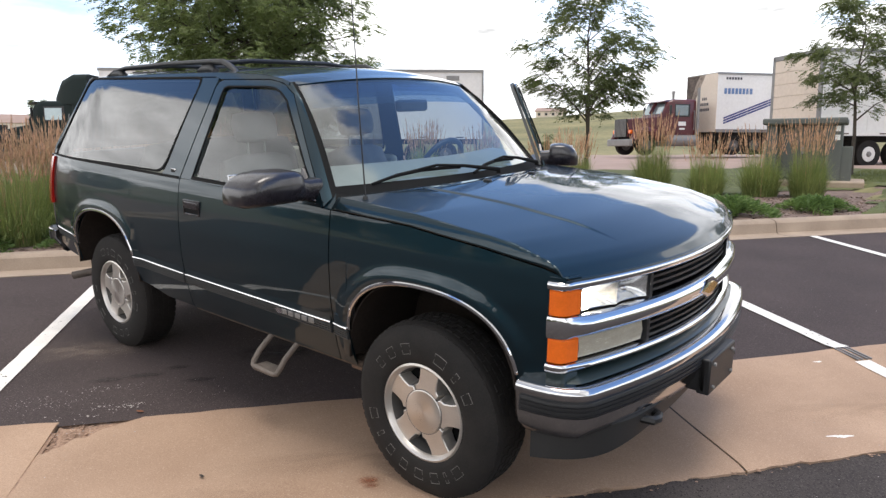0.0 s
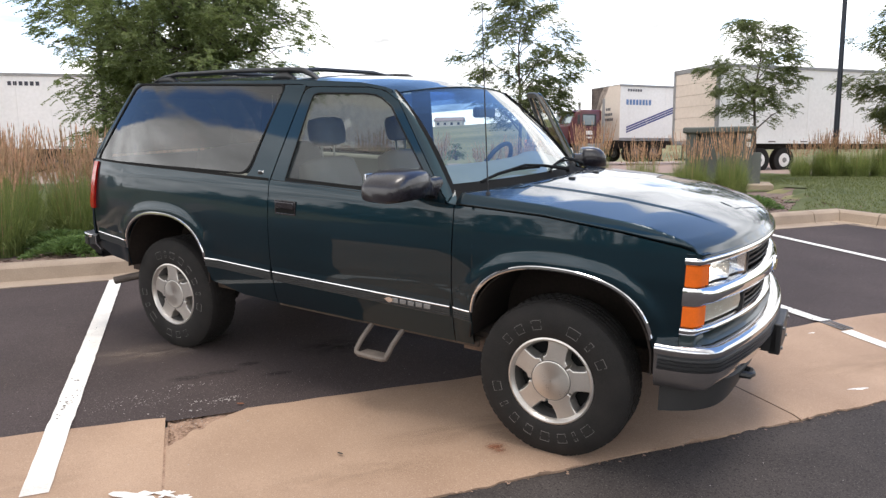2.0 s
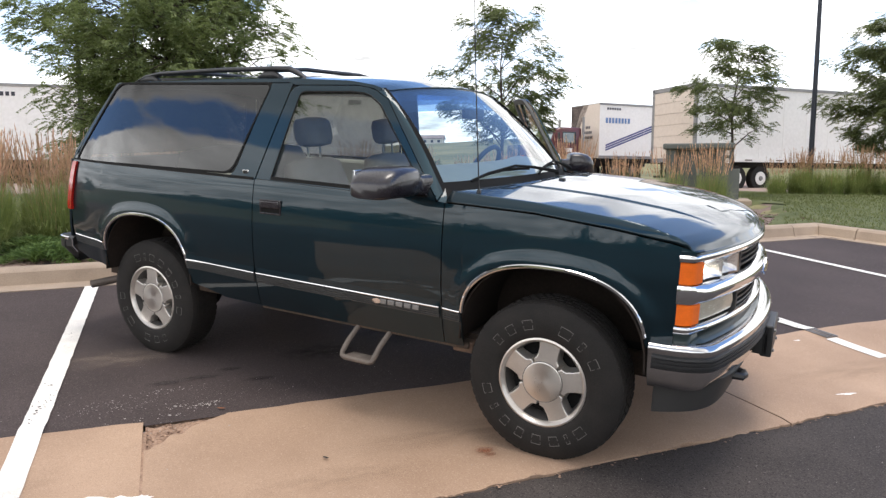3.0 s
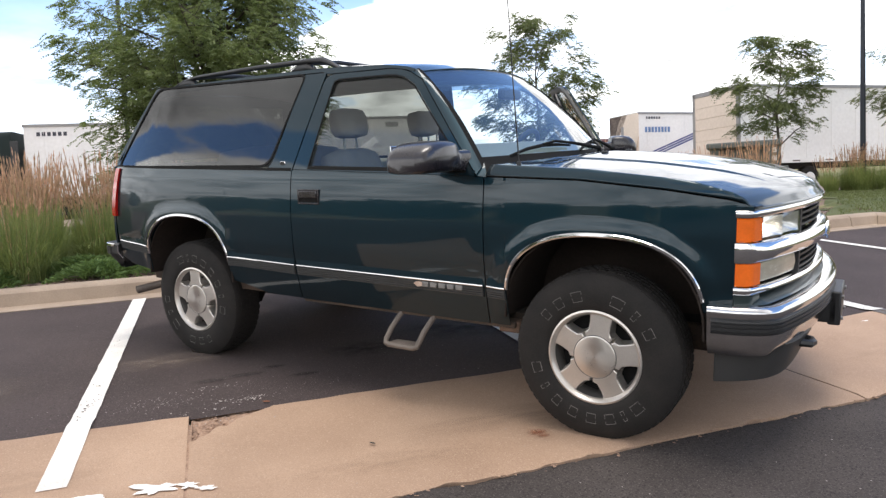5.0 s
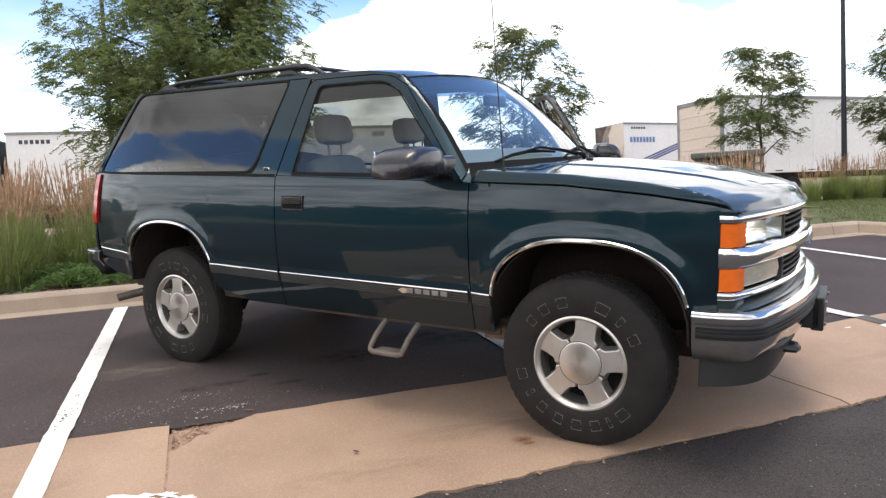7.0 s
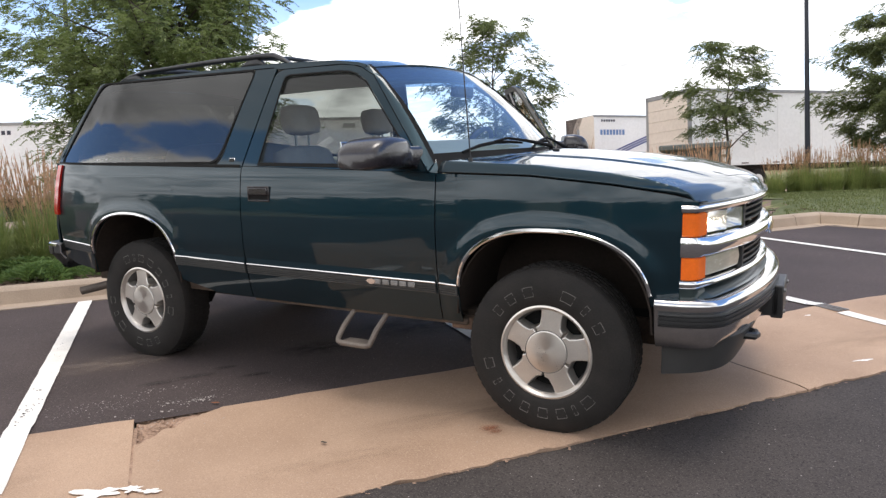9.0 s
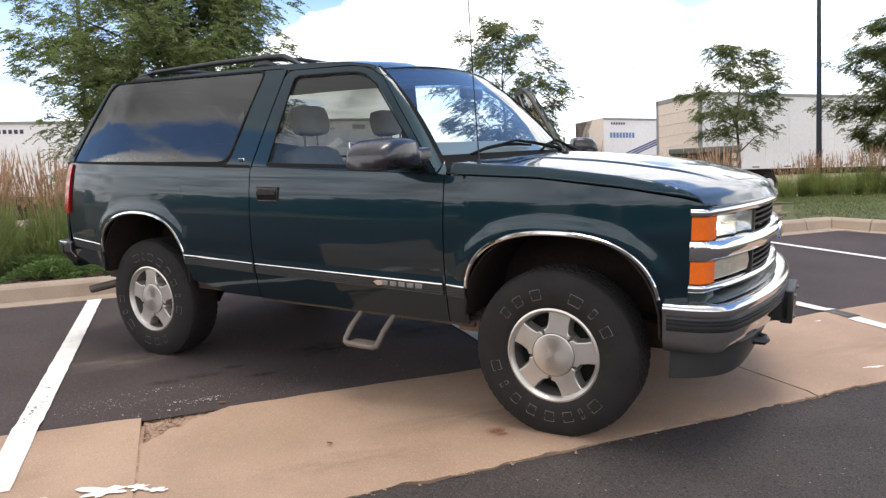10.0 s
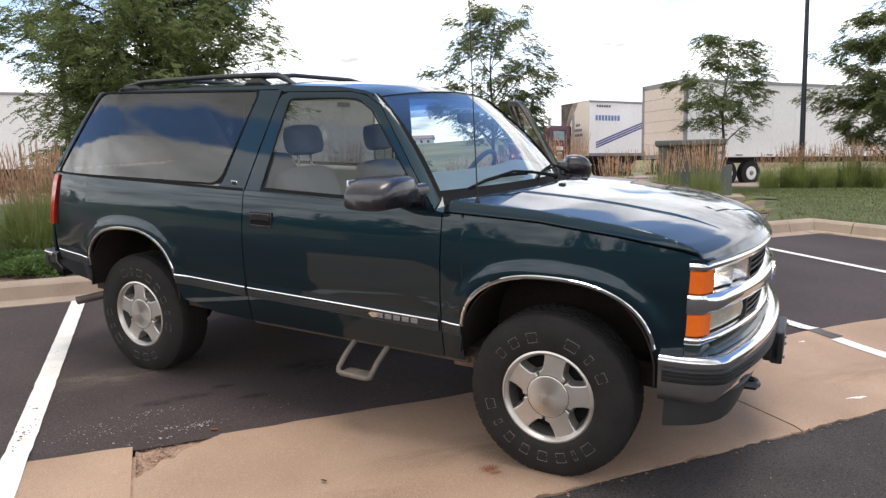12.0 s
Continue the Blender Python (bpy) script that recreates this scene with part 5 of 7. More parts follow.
for s in (-1, 1):
    wrap(s, 1.0875, 1.106, "fender_nose", "", M_PAINT)
    wrap(s, 0.66, 0.744, "corner_filler", "dark green filler under corner lamps", M_PAINT_LOW)
    wrap(s, 0.957, 1.055, "corner_marker_lamp", "amber corner marker lamp")
    wrap(s, 0.777, 0.871, "corner_turn_lamp", "amber lower corner turn lamp")
    ya, yb = sorted((s * 0.480, s * 0.832))

    def bowl(u, v):
        """Two shallow mirror bowls side by side."""
        y = ya + (yb - ya) * u
        w2 = (2 * u) % 1.0 if u < 1 else 1.0
        d = 0.085 * (1 - (2 * w2 - 1) ** 2) * (1 - 0.75 * (2 * v - 1) ** 2)
        return (nose(y) - 0.006 - d, y, 0.963 + 0.085 * v)
    hl = part("headlight", surf(bowl, span(0, 1, 32), span(0, 1, 12)), M_REFLECTOR, suv, "clear rectangular headlight with bright reflector", smooth=50, thick=0.004)
    c = part("headlight_lens", surf(lambda u, v: (nose(ya + (yb - ya) * u) + 0.004 - 0.006 * v, ya + (yb - ya) * u, 0.961 + 0.088 * v), span(0, 1, 10), span(0, 1, 3)), M_LAMP_GLASS, hl, "clear lens")
    c.visible_shadow = False
    part("headlight_bezel", bar(*sorted((s * 0.835, s * 0.845)), 0.950, 1.058, 0.002, 0.06, 0, 2), M_BLACK, hl)
    part("lens_divider", bar(*sorted((s * 0.653, s * 0.657)), 0.964, 1.047, -0.010, 0.02, 0, 2), M_STEEL, hl)
    for dy in (0.568, 0.745):
        bm = bmesh.new()
        bmesh.ops.create_uvsphere(bm, u_segments=16, v_segments=8, radius=0.019, matrix=Matrix.Translation((nose(dy) - 0.055, s * dy, 1.003)) @ Matrix.Diagonal((1.3, 1, 1, 1)))
        part("bulb", bm, M_BULB if dy > 0.7 else M_CHROME, hl, "lit warm bulb" if dy > 0.7 else "")
    fl = part("fog_lamp", bar(ya + 0.006, yb - 0.006, 0.786, 0.863, -0.012, 0.03, 0.0, 10, 0.006), M_LENS_OLD, suv, "clouded rectangular lower lamp")

# front bumper


def bump_line(t):
    """Plan line of the bumper, t from -1 to 1."""
    s = abs(t)
    if s < 0.80:
        y = s / 0.80 * 0.86
        x = 0.892 - 0.137 * (y / 0.86) ** 2.0
    else:
        k = (s - 0.80) / 0.20
        y = 0.86 + 0.118 * math.sin(k * math.pi / 2)
        x = 0.755 - 0.05 * k - 0.215 * k * k
    return Vector((x, math.copysign(y, t), 0))


def bump_sweep(sec, t0=-1.0, t1=1.0, n=64):
    bm = bmesh.new()
    prev = None
    for t in span(t0, t1, n):
        p = bump_line(t)
        q = bump_line(min(1, t + 0.01)) - bump_line(max(-1, t - 0.01))
        d = Vector((q.y, -q.x, 0)).normalized()
        row = [bm.verts.new(p + d * o + Vector((0, 0, z))) for o, z in sec]
        if prev:
            for k in range(len(sec)):
                bm.faces.new((prev[k], prev[(k + 1) % len(sec)], row[(k + 1) % len(sec)], row[k]))
        else:
            bm.faces.new(row)
        prev = row
    bm.faces.new(prev[::-1])
    return bm


bumper = part("front_bumper", bump_sweep([(-0.10, 0.700), (-0.03, 0.704), (-0.008, 0.700), (0.004, 0.690), (0.008, 0.672), (-0.002, 0.656), (-0.010, 0.585), (-0.018, 0.54), (-0.045, 0.492), (-0.06, 0.485), (-0.10, 0.49)]), M_BUMP_CHROME, suv, "chrome front bumper with black ribbed strip", smooth=50)
part("rub_strip", bump_sweep([(-0.02, 0.650), (0.004, 0.648), (0.006, 0.640), (0.001, 0.638), (0.001, 0.634), (0.006, 0.632), (0.006, 0.624), (0.001, 0.622), (0.001, 0.618), (0.006, 0.616), (0.006, 0.606), (0.001, 0.604), (0.001, 0.600), (0.005, 0.598), (0.003, 0.590), (-0.02, 0.588)], -0.993, 0.993), M_BLACK, bumper, "black ribbed rub strip", smooth=20)
part("bumper_filler", bump_sweep([(-0.22, 0.735), (-0.10, 0.728), (-0.055, 0.702), (-0.10, 0.66), (-0.22, 0.66)], -0.90, 0.90), M_PAINT_LOW, bumper, "dark green filler panel")


def dam(u, v):
    """Air dam: flatter in plan than the bumper, tucked under it."""
    y = -0.895 + 1.79 * u
    s = abs(y) / 0.895
    x = 0.835 - 0.08 * s ** 2 - 0.245 * s ** 9
    low = 0.362 + 0.05 * (1 - s) ** 1.5
    return (x - 0.045 * v * (1 - s ** 6), y, 0.505 + (low - 0.505) * v)


part("air_dam", surf(dam, span(0, 1, 60), span(0, 1, 6)), M_VALANCE, bumper, "dark grey plastic air dam", thick=0.012, off=0)
br = part("plate_bracket", boxes(((0.905, 0.02, 0.548), (0.055, 0.33, 0.165)), ((0.872, -0.135, 0.55), (0.09, 0.02, 0.15)), ((0.872, 0.175, 0.55), (0.09, 0.02, 0.15))), M_BLACK, bumper, "empty black number plate bracket", bevel=0.008)
for y in (-0.10, 0.14):
    for z in (0.495, 0.60):
        part("bolt", tube([(0.930, y, z), (0.942, y, z)], 0.009, 8), M_STEEL, br)
for y in (-0.47, 0.47):
    x = bump_line(0.47 / 0.86 * 0.8).x - 0.070
    hk = tube([(x - 0.15, y - 0.03, 0.470), (x + 0.02, y - 0.045, 0.465), (x + 0.055, y - 0.03, 0.462), (x + 0.062, y, 0.462), (x + 0.055, y + 0.03, 0.462), (x + 0.02, y + 0.045, 0.465), (x - 0.15, y + 0.03, 0.470)], 0.019, 8)
    part("tow_hook", hk, M_BLACK, suv, "black steel tow hook")

# rear end
for s in (-1, 1):
    bm = bmesh.new()
    rows = []
    for z in span(0.925, 1.262, 8):
        x = -3.612 + 0.16 * max(0, z - 0.95)
        w2 = half(-3.58, z)
        rows.append([bm.verts.new(q) for q in ((x + 0.055, s * (w2 + 0.026), z), (x, s * (w2 + 0.016), z), (x - 0.045, s * (w2 - 0.03), z), (x - 0.055, s * (w2 - 0.10), z), (x + 0.055, s * (w2 - 0.10), z))])
    for a, b in zip(rows, rows[1:]):
        for k in range(5):
            bm.faces.new((a[k], a[(k + 1) % 5], b[(k + 1) % 5], b[k]))
    bm.faces.new(rows[0])
    bm.faces.new(rows[-1][::-1])
    part("tail_lamp", bm, M_RED, suv, "tall red tail lamp", smooth=30)


def back(u, v):
    y = -1 + 2 * u
    z = 0.62 + (1.790 - 0.62) * v
    x = ip(z, [0.62, 1.26, 1.72, 1.790], [-3.655, -3.588, -3.378, -3.338]) - 0.03 * (1 - y * y)
    wdt = half(-3.58, z) if z < 1.27 else green_half(-3.35, z)
    return (x, y * (wdt - 0.01), z)


part("tailgate", surf(back, span(0, 1, 14), span(0, 0.56, 10)), M_PAINT, suv, thick=0.02)
rw = part("rear_window", surf(back, span(0.06, 0.94, 12), span(0.58, 0.94, 8)), M_TINT, suv, "tinted rear window")
rw.visible_shadow = False
bm = bmesh.new()
for us, vs in ((span(0, 0.07, 2), span(0.55, 1, 8)), (span(0.93, 1, 2), span(0.55, 1, 8)), (span(0, 1, 12), span(0.93, 1, 2))):
    surf(back, us, vs, bm)
part("rear_window_frame", bm, M_PAINT, suv, thick=0.02)


def rear_line(t):
    """Plan line of the rear bumper, t from -1 to 1, wrapping round both corners."""
    k = abs(t)
    if k < 0.78:
        return Vector((-3.845 + 0.05 * (k / 0.78) ** 2, math.copysign(k / 0.78 * 0.87, t), 0))
    q = (k - 0.78) / 0.22
    return Vector((-3.795 + 0.215 * q ** 1.35, math.copysign(0.87 + 0.068 * math.sin(min(1, q * 1.3) * math.pi / 2), t), 0))


def rear_sweep(sec, t0=-1.0, t1=1.0, n=60):
    bm = bmesh.new()
    prev = None
    for t in span(t0, t1, n):
        p = rear_line(t)
        q = rear_line(max(-1, t - 0.01)) - rear_line(min(1, t + 0.01))
        d = Vector((q.y, -q.x, 0)).normalized()
        rise = 0.085 * sstep(0.80, 1.0, abs(t))
        row = [bm.verts.new(p + d * o + Vector((0, 0, z + (rise if z < 0.6 else 0)))) for o, z in sec]
        if prev:
            for k in range(len(sec)):
                bm.faces.new((prev[k], prev[(k + 1) % len(sec)], row[(k + 1) % len(sec)], row[k]))
        else:
            bm.faces.new(row)
        prev = row
    bm.faces.new(prev[::-1])
    return bm


rb = part("rear_bumper", rear_sweep([(-0.10, 0.715), (-0.02, 0.722), (0.0, 0.708), (0.002, 0.650), (-0.035, 0.585), (-0.085, 0.530), (-0.13, 0.525)]), M_BLACK, suv, "dark wrap-round rear bumper with bright strip", smooth=40)
part("bumper_strip", rear_sweep([(-0.004, 0.720), (0.006, 0.716), (0.007, 0.700), (-0.004, 0.698)], -0.97, 0.97), M_CHROME, rb, "chrome strip")
for e in (-1, 1):
    p, q = rear_line(e * 0.999), rear_line(e * 0.96)
    part("bumper_end_trim", tube([p + Vector((0.004, e * 0.002, 0.715)), p + Vector((0.004, e * 0.004, 0.66)), p + Vector((0.020, -e * 0.02, 0.615))], 0.006, 8), M_CHROME, rb, "bright end trim")
part("bumper_pad", rear_sweep([(-0.004, 0.694), (0.006, 0.690), (0.006, 0.640), (-0.004, 0.636)], -0.93, 0.93), M_BLACK, rb, "black rubber pad")
ex = part("exhaust_pipe", tube([(-3.0, -0.62, 0.47), (-3.25, -0.76, 0.44), (-3.45, -0.90, 0.386)], 0.028, 14), M_PIPE, suv, "brown rusty exhaust tip")
part("pipe_mouth", tube([(-3.448, -0.8985, 0.3925), (-3.453, -0.902, 0.3912)], 0.023, 14), M_BLACK_MATT, ex)

# steps
for s in (-1, 1):
    st = part("side_step", tube([(-1.10, s * 0.86, 0.50), (-1.135, s * 0.945, 0.40), (-1.150, s * 0.975, 0.345), (-1.145, s * 0.985, 0.328), (-1.125, s * 0.990, 0.322), (-0.965, s * 0.990, 0.322), (-0.945, s * 0.985, 0.328), (-0.940, s * 0.975, 0.345), (-0.925, s * 0.945, 0.40), (-0.89, s * 0.86, 0.50)], 0.0150, 10), M_STEP, suv, "worn grey-brown hoop step")
    bm = prism([(-1.130, 0.985), (-1.110, 0.925), (-0.975, 0.925), (-0.955, 0.985)], lambda x, y: (x, s * y, 0.318 + 0.10 * (0.985 - y)), (0, 0, 0.014))
    part("step_tread", bm, M_STEP, st, "scuffed flat tread plate", bevel=0.004)
    for k in range(4):
        part("tread_rib", tube([(-1.108 + 0.004 * k, s * (0.938 + 0.012 * k), 0.334 - 0.0012 * k), (-0.977 - 0.004 * k, s * (0.938 + 0.012 * k), 0.334 - 0.0012 * k)], 0.0028, 6), M_STEP, st)

# wheels, built once at the origin with the outer face towards -y
wheel = thing("wheel", "", "")
TR = 0.391
prof = [(0.212, -0.105), (0.222, -0.118), (0.245, -0.126), (0.290, -0.130), (0.330, -0.125), (0.355, -0.116), (0.376, -0.106), (0.387, -0.095), (TR, -0.075), (TR + 0.001, 0.0), (TR, 0.075), (0.387, 0.095), (0.364, 0.112), (0.31, 0.128), (0.24, 0.125), (0.212, 0.105)]
tyre = part("tyre", lathe(prof, 80), M_TYRE, wheel, "black all-terrain tyre with raised sidewall marks", smooth=40)
bm = bmesh.new()
for k in range(56):
    t = 2 * math.pi * k / 56
    for j, y in enumerate((-0.088, -0.05, -0.015, 0.022, 0.058, 0.09)):
        tt = t + (j % 2) * math.pi / 56
        rr = TR - 0.001 - (0.010 if abs(y) > 0.08 else 0)
        rot = Matrix.Rotation(-tt, 4, "Y")
        add_box(bm, rot @ Vector((rr, y, 0)), (0.010, 0.027, 0.030), rot)
part("tread", bm, M_TYRE, tyre, "", smooth=0)
tagged(tyre.children[0], kind="stuff")
bm = bmesh.new()


def mark(a0, a1, r0, r1):
    """A raised outlined block on the sidewall."""
    for (p0, p1, q0, q1) in ((a0, a1, r0, r0 + 0.0018), (a0, a1, r1 - 0.0018, r1), (a0, a0 + 0.006, r0, r1), (a1 - 0.006, a1, r0, r1)):
        prev = None
        for a in span(p0, p1, 3):
            row = [bm.verts.new((r * math.cos(a), -ip(r, [0.245, 0.29, 0.33, 0.355], [0.126, 0.130, 0.125, 0.116]) + 0.0004 - o, r * math.sin(a))) for r, o in ((q0, 0), (q0, 0.0022), (q1, 0.0022), (q1, 0))]
            if prev:
                for k in range(3):
                    bm.faces.new((prev[k], prev[k + 1], row[k + 1], row[k]))
            prev = row


for a, wide in ((315, 0.19), (300, 0.06), (286, 0.16), (268, 0.16), (250, 0.14), (232, 0.13), (215, 0.06), (196, 0.17), (141, 0.12), (124, 0.15), (105, 0.17), (67, 0.21), (48, 0.08), (29, 0.15)):
    mark(radians(a) - wide / 2, radians(a) + wide / 2, 0.262, 0.309)
tagged(part("sidewall_mark", bm, M_TYRE_MARK, tyre, "raised pale outlined marks", smooth=0, recalc=True), kind="stuff")
rim = part("rim", lathe([(0.220, -0.100), (0.219, -0.117), (0.211, -0.120), (0.199, -0.108), (0.195, -0.094), (0.202, -0.090)], 64), M_ALLOY, wheel, "five-spoke alloy wheel", smooth=40)
part("rim_barrel", lathe([(0.195, -0.0945), (0.188, -0.070), (0.182, 0.02), (0.182, 0.10), (0.214, 0.105), (0.205, -0.088)], 64), M_ALLOY_DARK, rim, "dull cast barrel", smooth=40)
part("rim_back", lathe([(0.004, -0.022), (0.185, -0.022), (0.185, -0.012), (0.004, -0.012)], 40), M_BLACK_MATT, rim, "dark drum behind spokes")
for k in range(5):
    bm = bmesh.new()
    rib = [(0.07, 0.049), (0.103, 0.064), (0.110, 0.056), (0.120, 0.049), (0.155, 0.048), (0.182, 0.051), (0.194, 0.058), (0.200, 0.03)]
    outl = [(r, -h0) for r, h0 in rib] + [(0.201, 0.0)] + rib[::-1]
    top = [bm.verts.new((r, -0.098 - 0.006 * sstep(0.2, 0.08, r), w0)) for r, w0 in outl]
    low = [bm.verts.new((r, -0.040, w0 * 1.20)) for r, w0 in outl]
    bm.faces.new(top)
    bm.faces.new(low[::-1])
    for j in range(len(outl)):
        bm.faces.new((top[j], low[j], low[(j + 1) % len(outl)], top[(j + 1) % len(outl)]))
    bmesh.ops.rotate(bm, verts=bm.verts, matrix=Matrix.Rotation(-radians(81 + 72 * k), 3, "Y"))
    part("spoke", bm, M_ALLOY, rim, "", smooth=30, bevel=0.004)
part("cap_groove", lathe([(0.0985, -0.1035), (0.1012, -0.1045), (0.1015, -0.10), (0.0985, -0.098)], 48), M_ALLOY_DARK, rim, "dark groove round the cap")
cap = part("hub_cap", lathe([(0.0015, -0.1095), (0.05, -0.1085), (0.093, -0.1070), (0.097, -0.1060), (0.0988, -0.1035), (0.099, -0.09)], 48, closed=False), M_CAP, rim, "brushed centre cap", smooth=50)
part("valve_stem", tube([(0.150 * math.cos(radians(279)), -0.05, 0.150 * math.sin(radians(279))), (0.158 * math.cos(radians(279)), -0.088, 0.158 * math.sin(radians(279)))], 0.006, 8), M_BLACK, rim)
wheel.parent = suv
UNLEAN = LEAN_DOWN.inverted()
wheel.matrix_local = UNLEAN @ pose(0.012, -0.842, HUB_Z)
for x, y, turn in ((0.012, 0.842, 0), (-2.822, -0.775, 205), (-2.822, 0.775, 40)):
    wcopy = copy_thing(wheel, pose(0, 0, 0))
    wcopy.parent = suv
    wcopy.matrix_local = UNLEAN @ pose(x, y, HUB_Z, 0, turn, 180 if y > 0 else 0)

# underside: wheel wells, floor, frame rails, axles
for which, x0 in (("F", 0.035), ("R", -2.79)):
    c, a, zb, h = ARCH[which]
    for s in (-1, 1):
        bm = surf(lambda u, v: (c + (a + 0.012) * math.cos(u), s * (0.945 - 0.45 * v), zb - 0.10 + (h + 0.115) * max(0.0, math.sin(u)) ** 0.85), span(0, math.pi, 18), [0, 0.5, 1])
        vs = [bm.verts.new((c + (a + 0.012) * math.cos(u), s * 0.495, zb - 0.10 + (h + 0.115) * max(0.0, math.sin(u)) ** 0.85)) for u in span(0, math.pi, 18)]
        bm.faces.new(vs)
        bmesh.ops.remove_doubles(bm, verts=bm.verts, dist=0.001)
        part("wheel_well", bm, M_WELL, suv, "black inner wheel well", thick=0.008)
for s in (-1, 1):
    part("splash_panel", boxes(((0.470, s * 0.70, 0.60), (0.02, 0.42, 0.13))), M_WELL, suv, "dark splash panel before the wheel")
part("floor_pan", boxes(((-1.55, 0, 0.50), (3.6, 1.62, 0.06))), M_UNDER, suv, "dark rusty floor pan")
for s in (-1, 1):
    part("frame_rail", boxes(((-1.50, s * 0.46, 0.43), (4.3, 0.09, 0.13))), M_UNDER, suv, "dark rusty frame rail", bevel=0.01)
    part("rocker_pan", boxes(((-1.12, s * 0.845, 0.484), (1.40, 0.09, 0.034))), M_SILL, suv, "brown rusty sill flange", bevel=0.01)
    part("mud_bracket", boxes(((-0.46, s * 0.80, 0.47), (0.12, 0.14, 0.06))), M_RUST, suv, bevel=0.01)
for x in (0, -2.832):
    part("axle", tube([(x, -0.72, HUB_Z), (x, -0.15, HUB_Z - 0.02), (x, 0.0, HUB_Z - 0.03), (x, 0.15, HUB_Z - 0.02), (x, 0.72, HUB_Z)], [0.045, 0.05, 0.13, 0.05, 0.045], 12), M_UNDER, suv, "dark axle")
part("shock_absorber", tube([(-2.55, -0.60, 0.34), (-2.50, -0.52, 0.52)], 0.035, 10), M_BLACK_MATT, suv)
part("inner_shell", boxes(((0.13, 0, 0.75), (0.9, 0.96, 0.64)), ((-0.47, 0, 0.88), (0.06, 1.70, 0.66))), M_BLACK_MATT, suv, "black engine bay")

# interior
part("dashboard", surf(lambda u, v: Vector(windshield(0.03 + 0.94 * u, -0.02)) + Vector((-0.03 - 0.48 * v, 0, -0.016 + 0.095 * math.sin(math.pi * 0.75 * v) - 0.09 * v ** 7)), span(0, 1, 16), span(0, 1, 8)), M_TRIM_IN, suv, "grey dashboard", thick=0.05, off=0)
part("dash_front", boxes(((-0.86, 0, 1.02), (0.10, 1.60, 0.32))), M_TRIM_BLUE, suv, "", bevel=0.04)
sw = tube([(-0.98 + 0.085 * math.cos(t), 0.36 + 0.19 * math.sin(t), 1.27 + 0.17 * math.cos(t)) for t in (2 * math.pi * k / 28 for k in range(28))], 0.016, 8, closed=True)
steer = part("steering_wheel", sw, M_TRIM_BLUE, suv, "dark blue steering wheel")
part("steering_hub", tube([(-0.84, 0.36, 1.20), (-0.985, 0.36, 1.27)], [0.05, 0.075], 14), M_TRIM_BLUE, steer)
part("steering_spoke", boxes(((-0.985, 0.36, 1.265), (0.02, 0.36, 0.035))), M_TRIM_BLUE, steer, bevel=0.008)
part("rear_view_mirror", boxes(((-0.86, -0.04, 1.655), (0.045, 0.24, 0.065))), M_BLACK, suv, "dark rear-view mirror", bevel=0.015)


def cushion(c, s, tilt, seg=3):
    bm = bmesh.new()
    bmesh.ops.create_cube(bm, size=1)
    bmesh.ops.subdivide_edges(bm, edges=bm.edges, cuts=seg, use_grid_fill=True)
    for v in bm.verts:
        q = v.co * 2
        puff = 1 - 0.10 * (abs(q.x) ** 4 + abs(q.y) ** 4 + abs(q.z) ** 4 - 1)
        v.co = Vector((v.co.x * s[0], v.co.y * s[1], v.co.z * s[2])) * puff
    bmesh.ops.transform(bm, matrix=Matrix.Translation(c) @ Matrix.Rotation(radians(tilt), 4, "Y"), verts=bm.verts)
    return bm


for y in (-0.42, 0.42):
    seat = part("front_seat", cushion((-1.44, y, 0.84), (0.52, 0.54, 0.18), -6), M_SEAT, suv, "grey-blue cloth front seat", smooth=60)
    part("seat_back", cushion((-1.74, y, 1.06), (0.16, 0.52, 0.60), -14), M_SEAT, seat, smooth=60)
    part("headrest", cushion((-1.80, y, 1.515), (0.11, 0.28, 0.18), -12), M_SEAT, seat, smooth=60)
    for d in (-0.06, 0.06):
        part("headrest_post", tube([(-1.79, y + d, 1.32), (-1.80, y + d, 1.46)], 0.007, 6), M_TRIM_IN, seat)
bench = part("rear_bench", cushion((-2.45, 0, 0.84), (0.50, 1.30, 0.18), -6), M_SEAT, suv, "grey-blue cloth rear bench", smooth=60)
part("seat_back", cushion((-2.75, 0, 1.10), (0.16, 1.30, 0.58), -12), M_SEAT, bench, smooth=60)
for s in (-1, 1):
    part("cargo_trim", boxes(((-2.62, s * 0.825, 1.125), (1.66, 0.06, 0.27))), M_CARGO_TRIM, suv, "pale grey cargo side trim", bevel=0.03)

# ---- plants ----


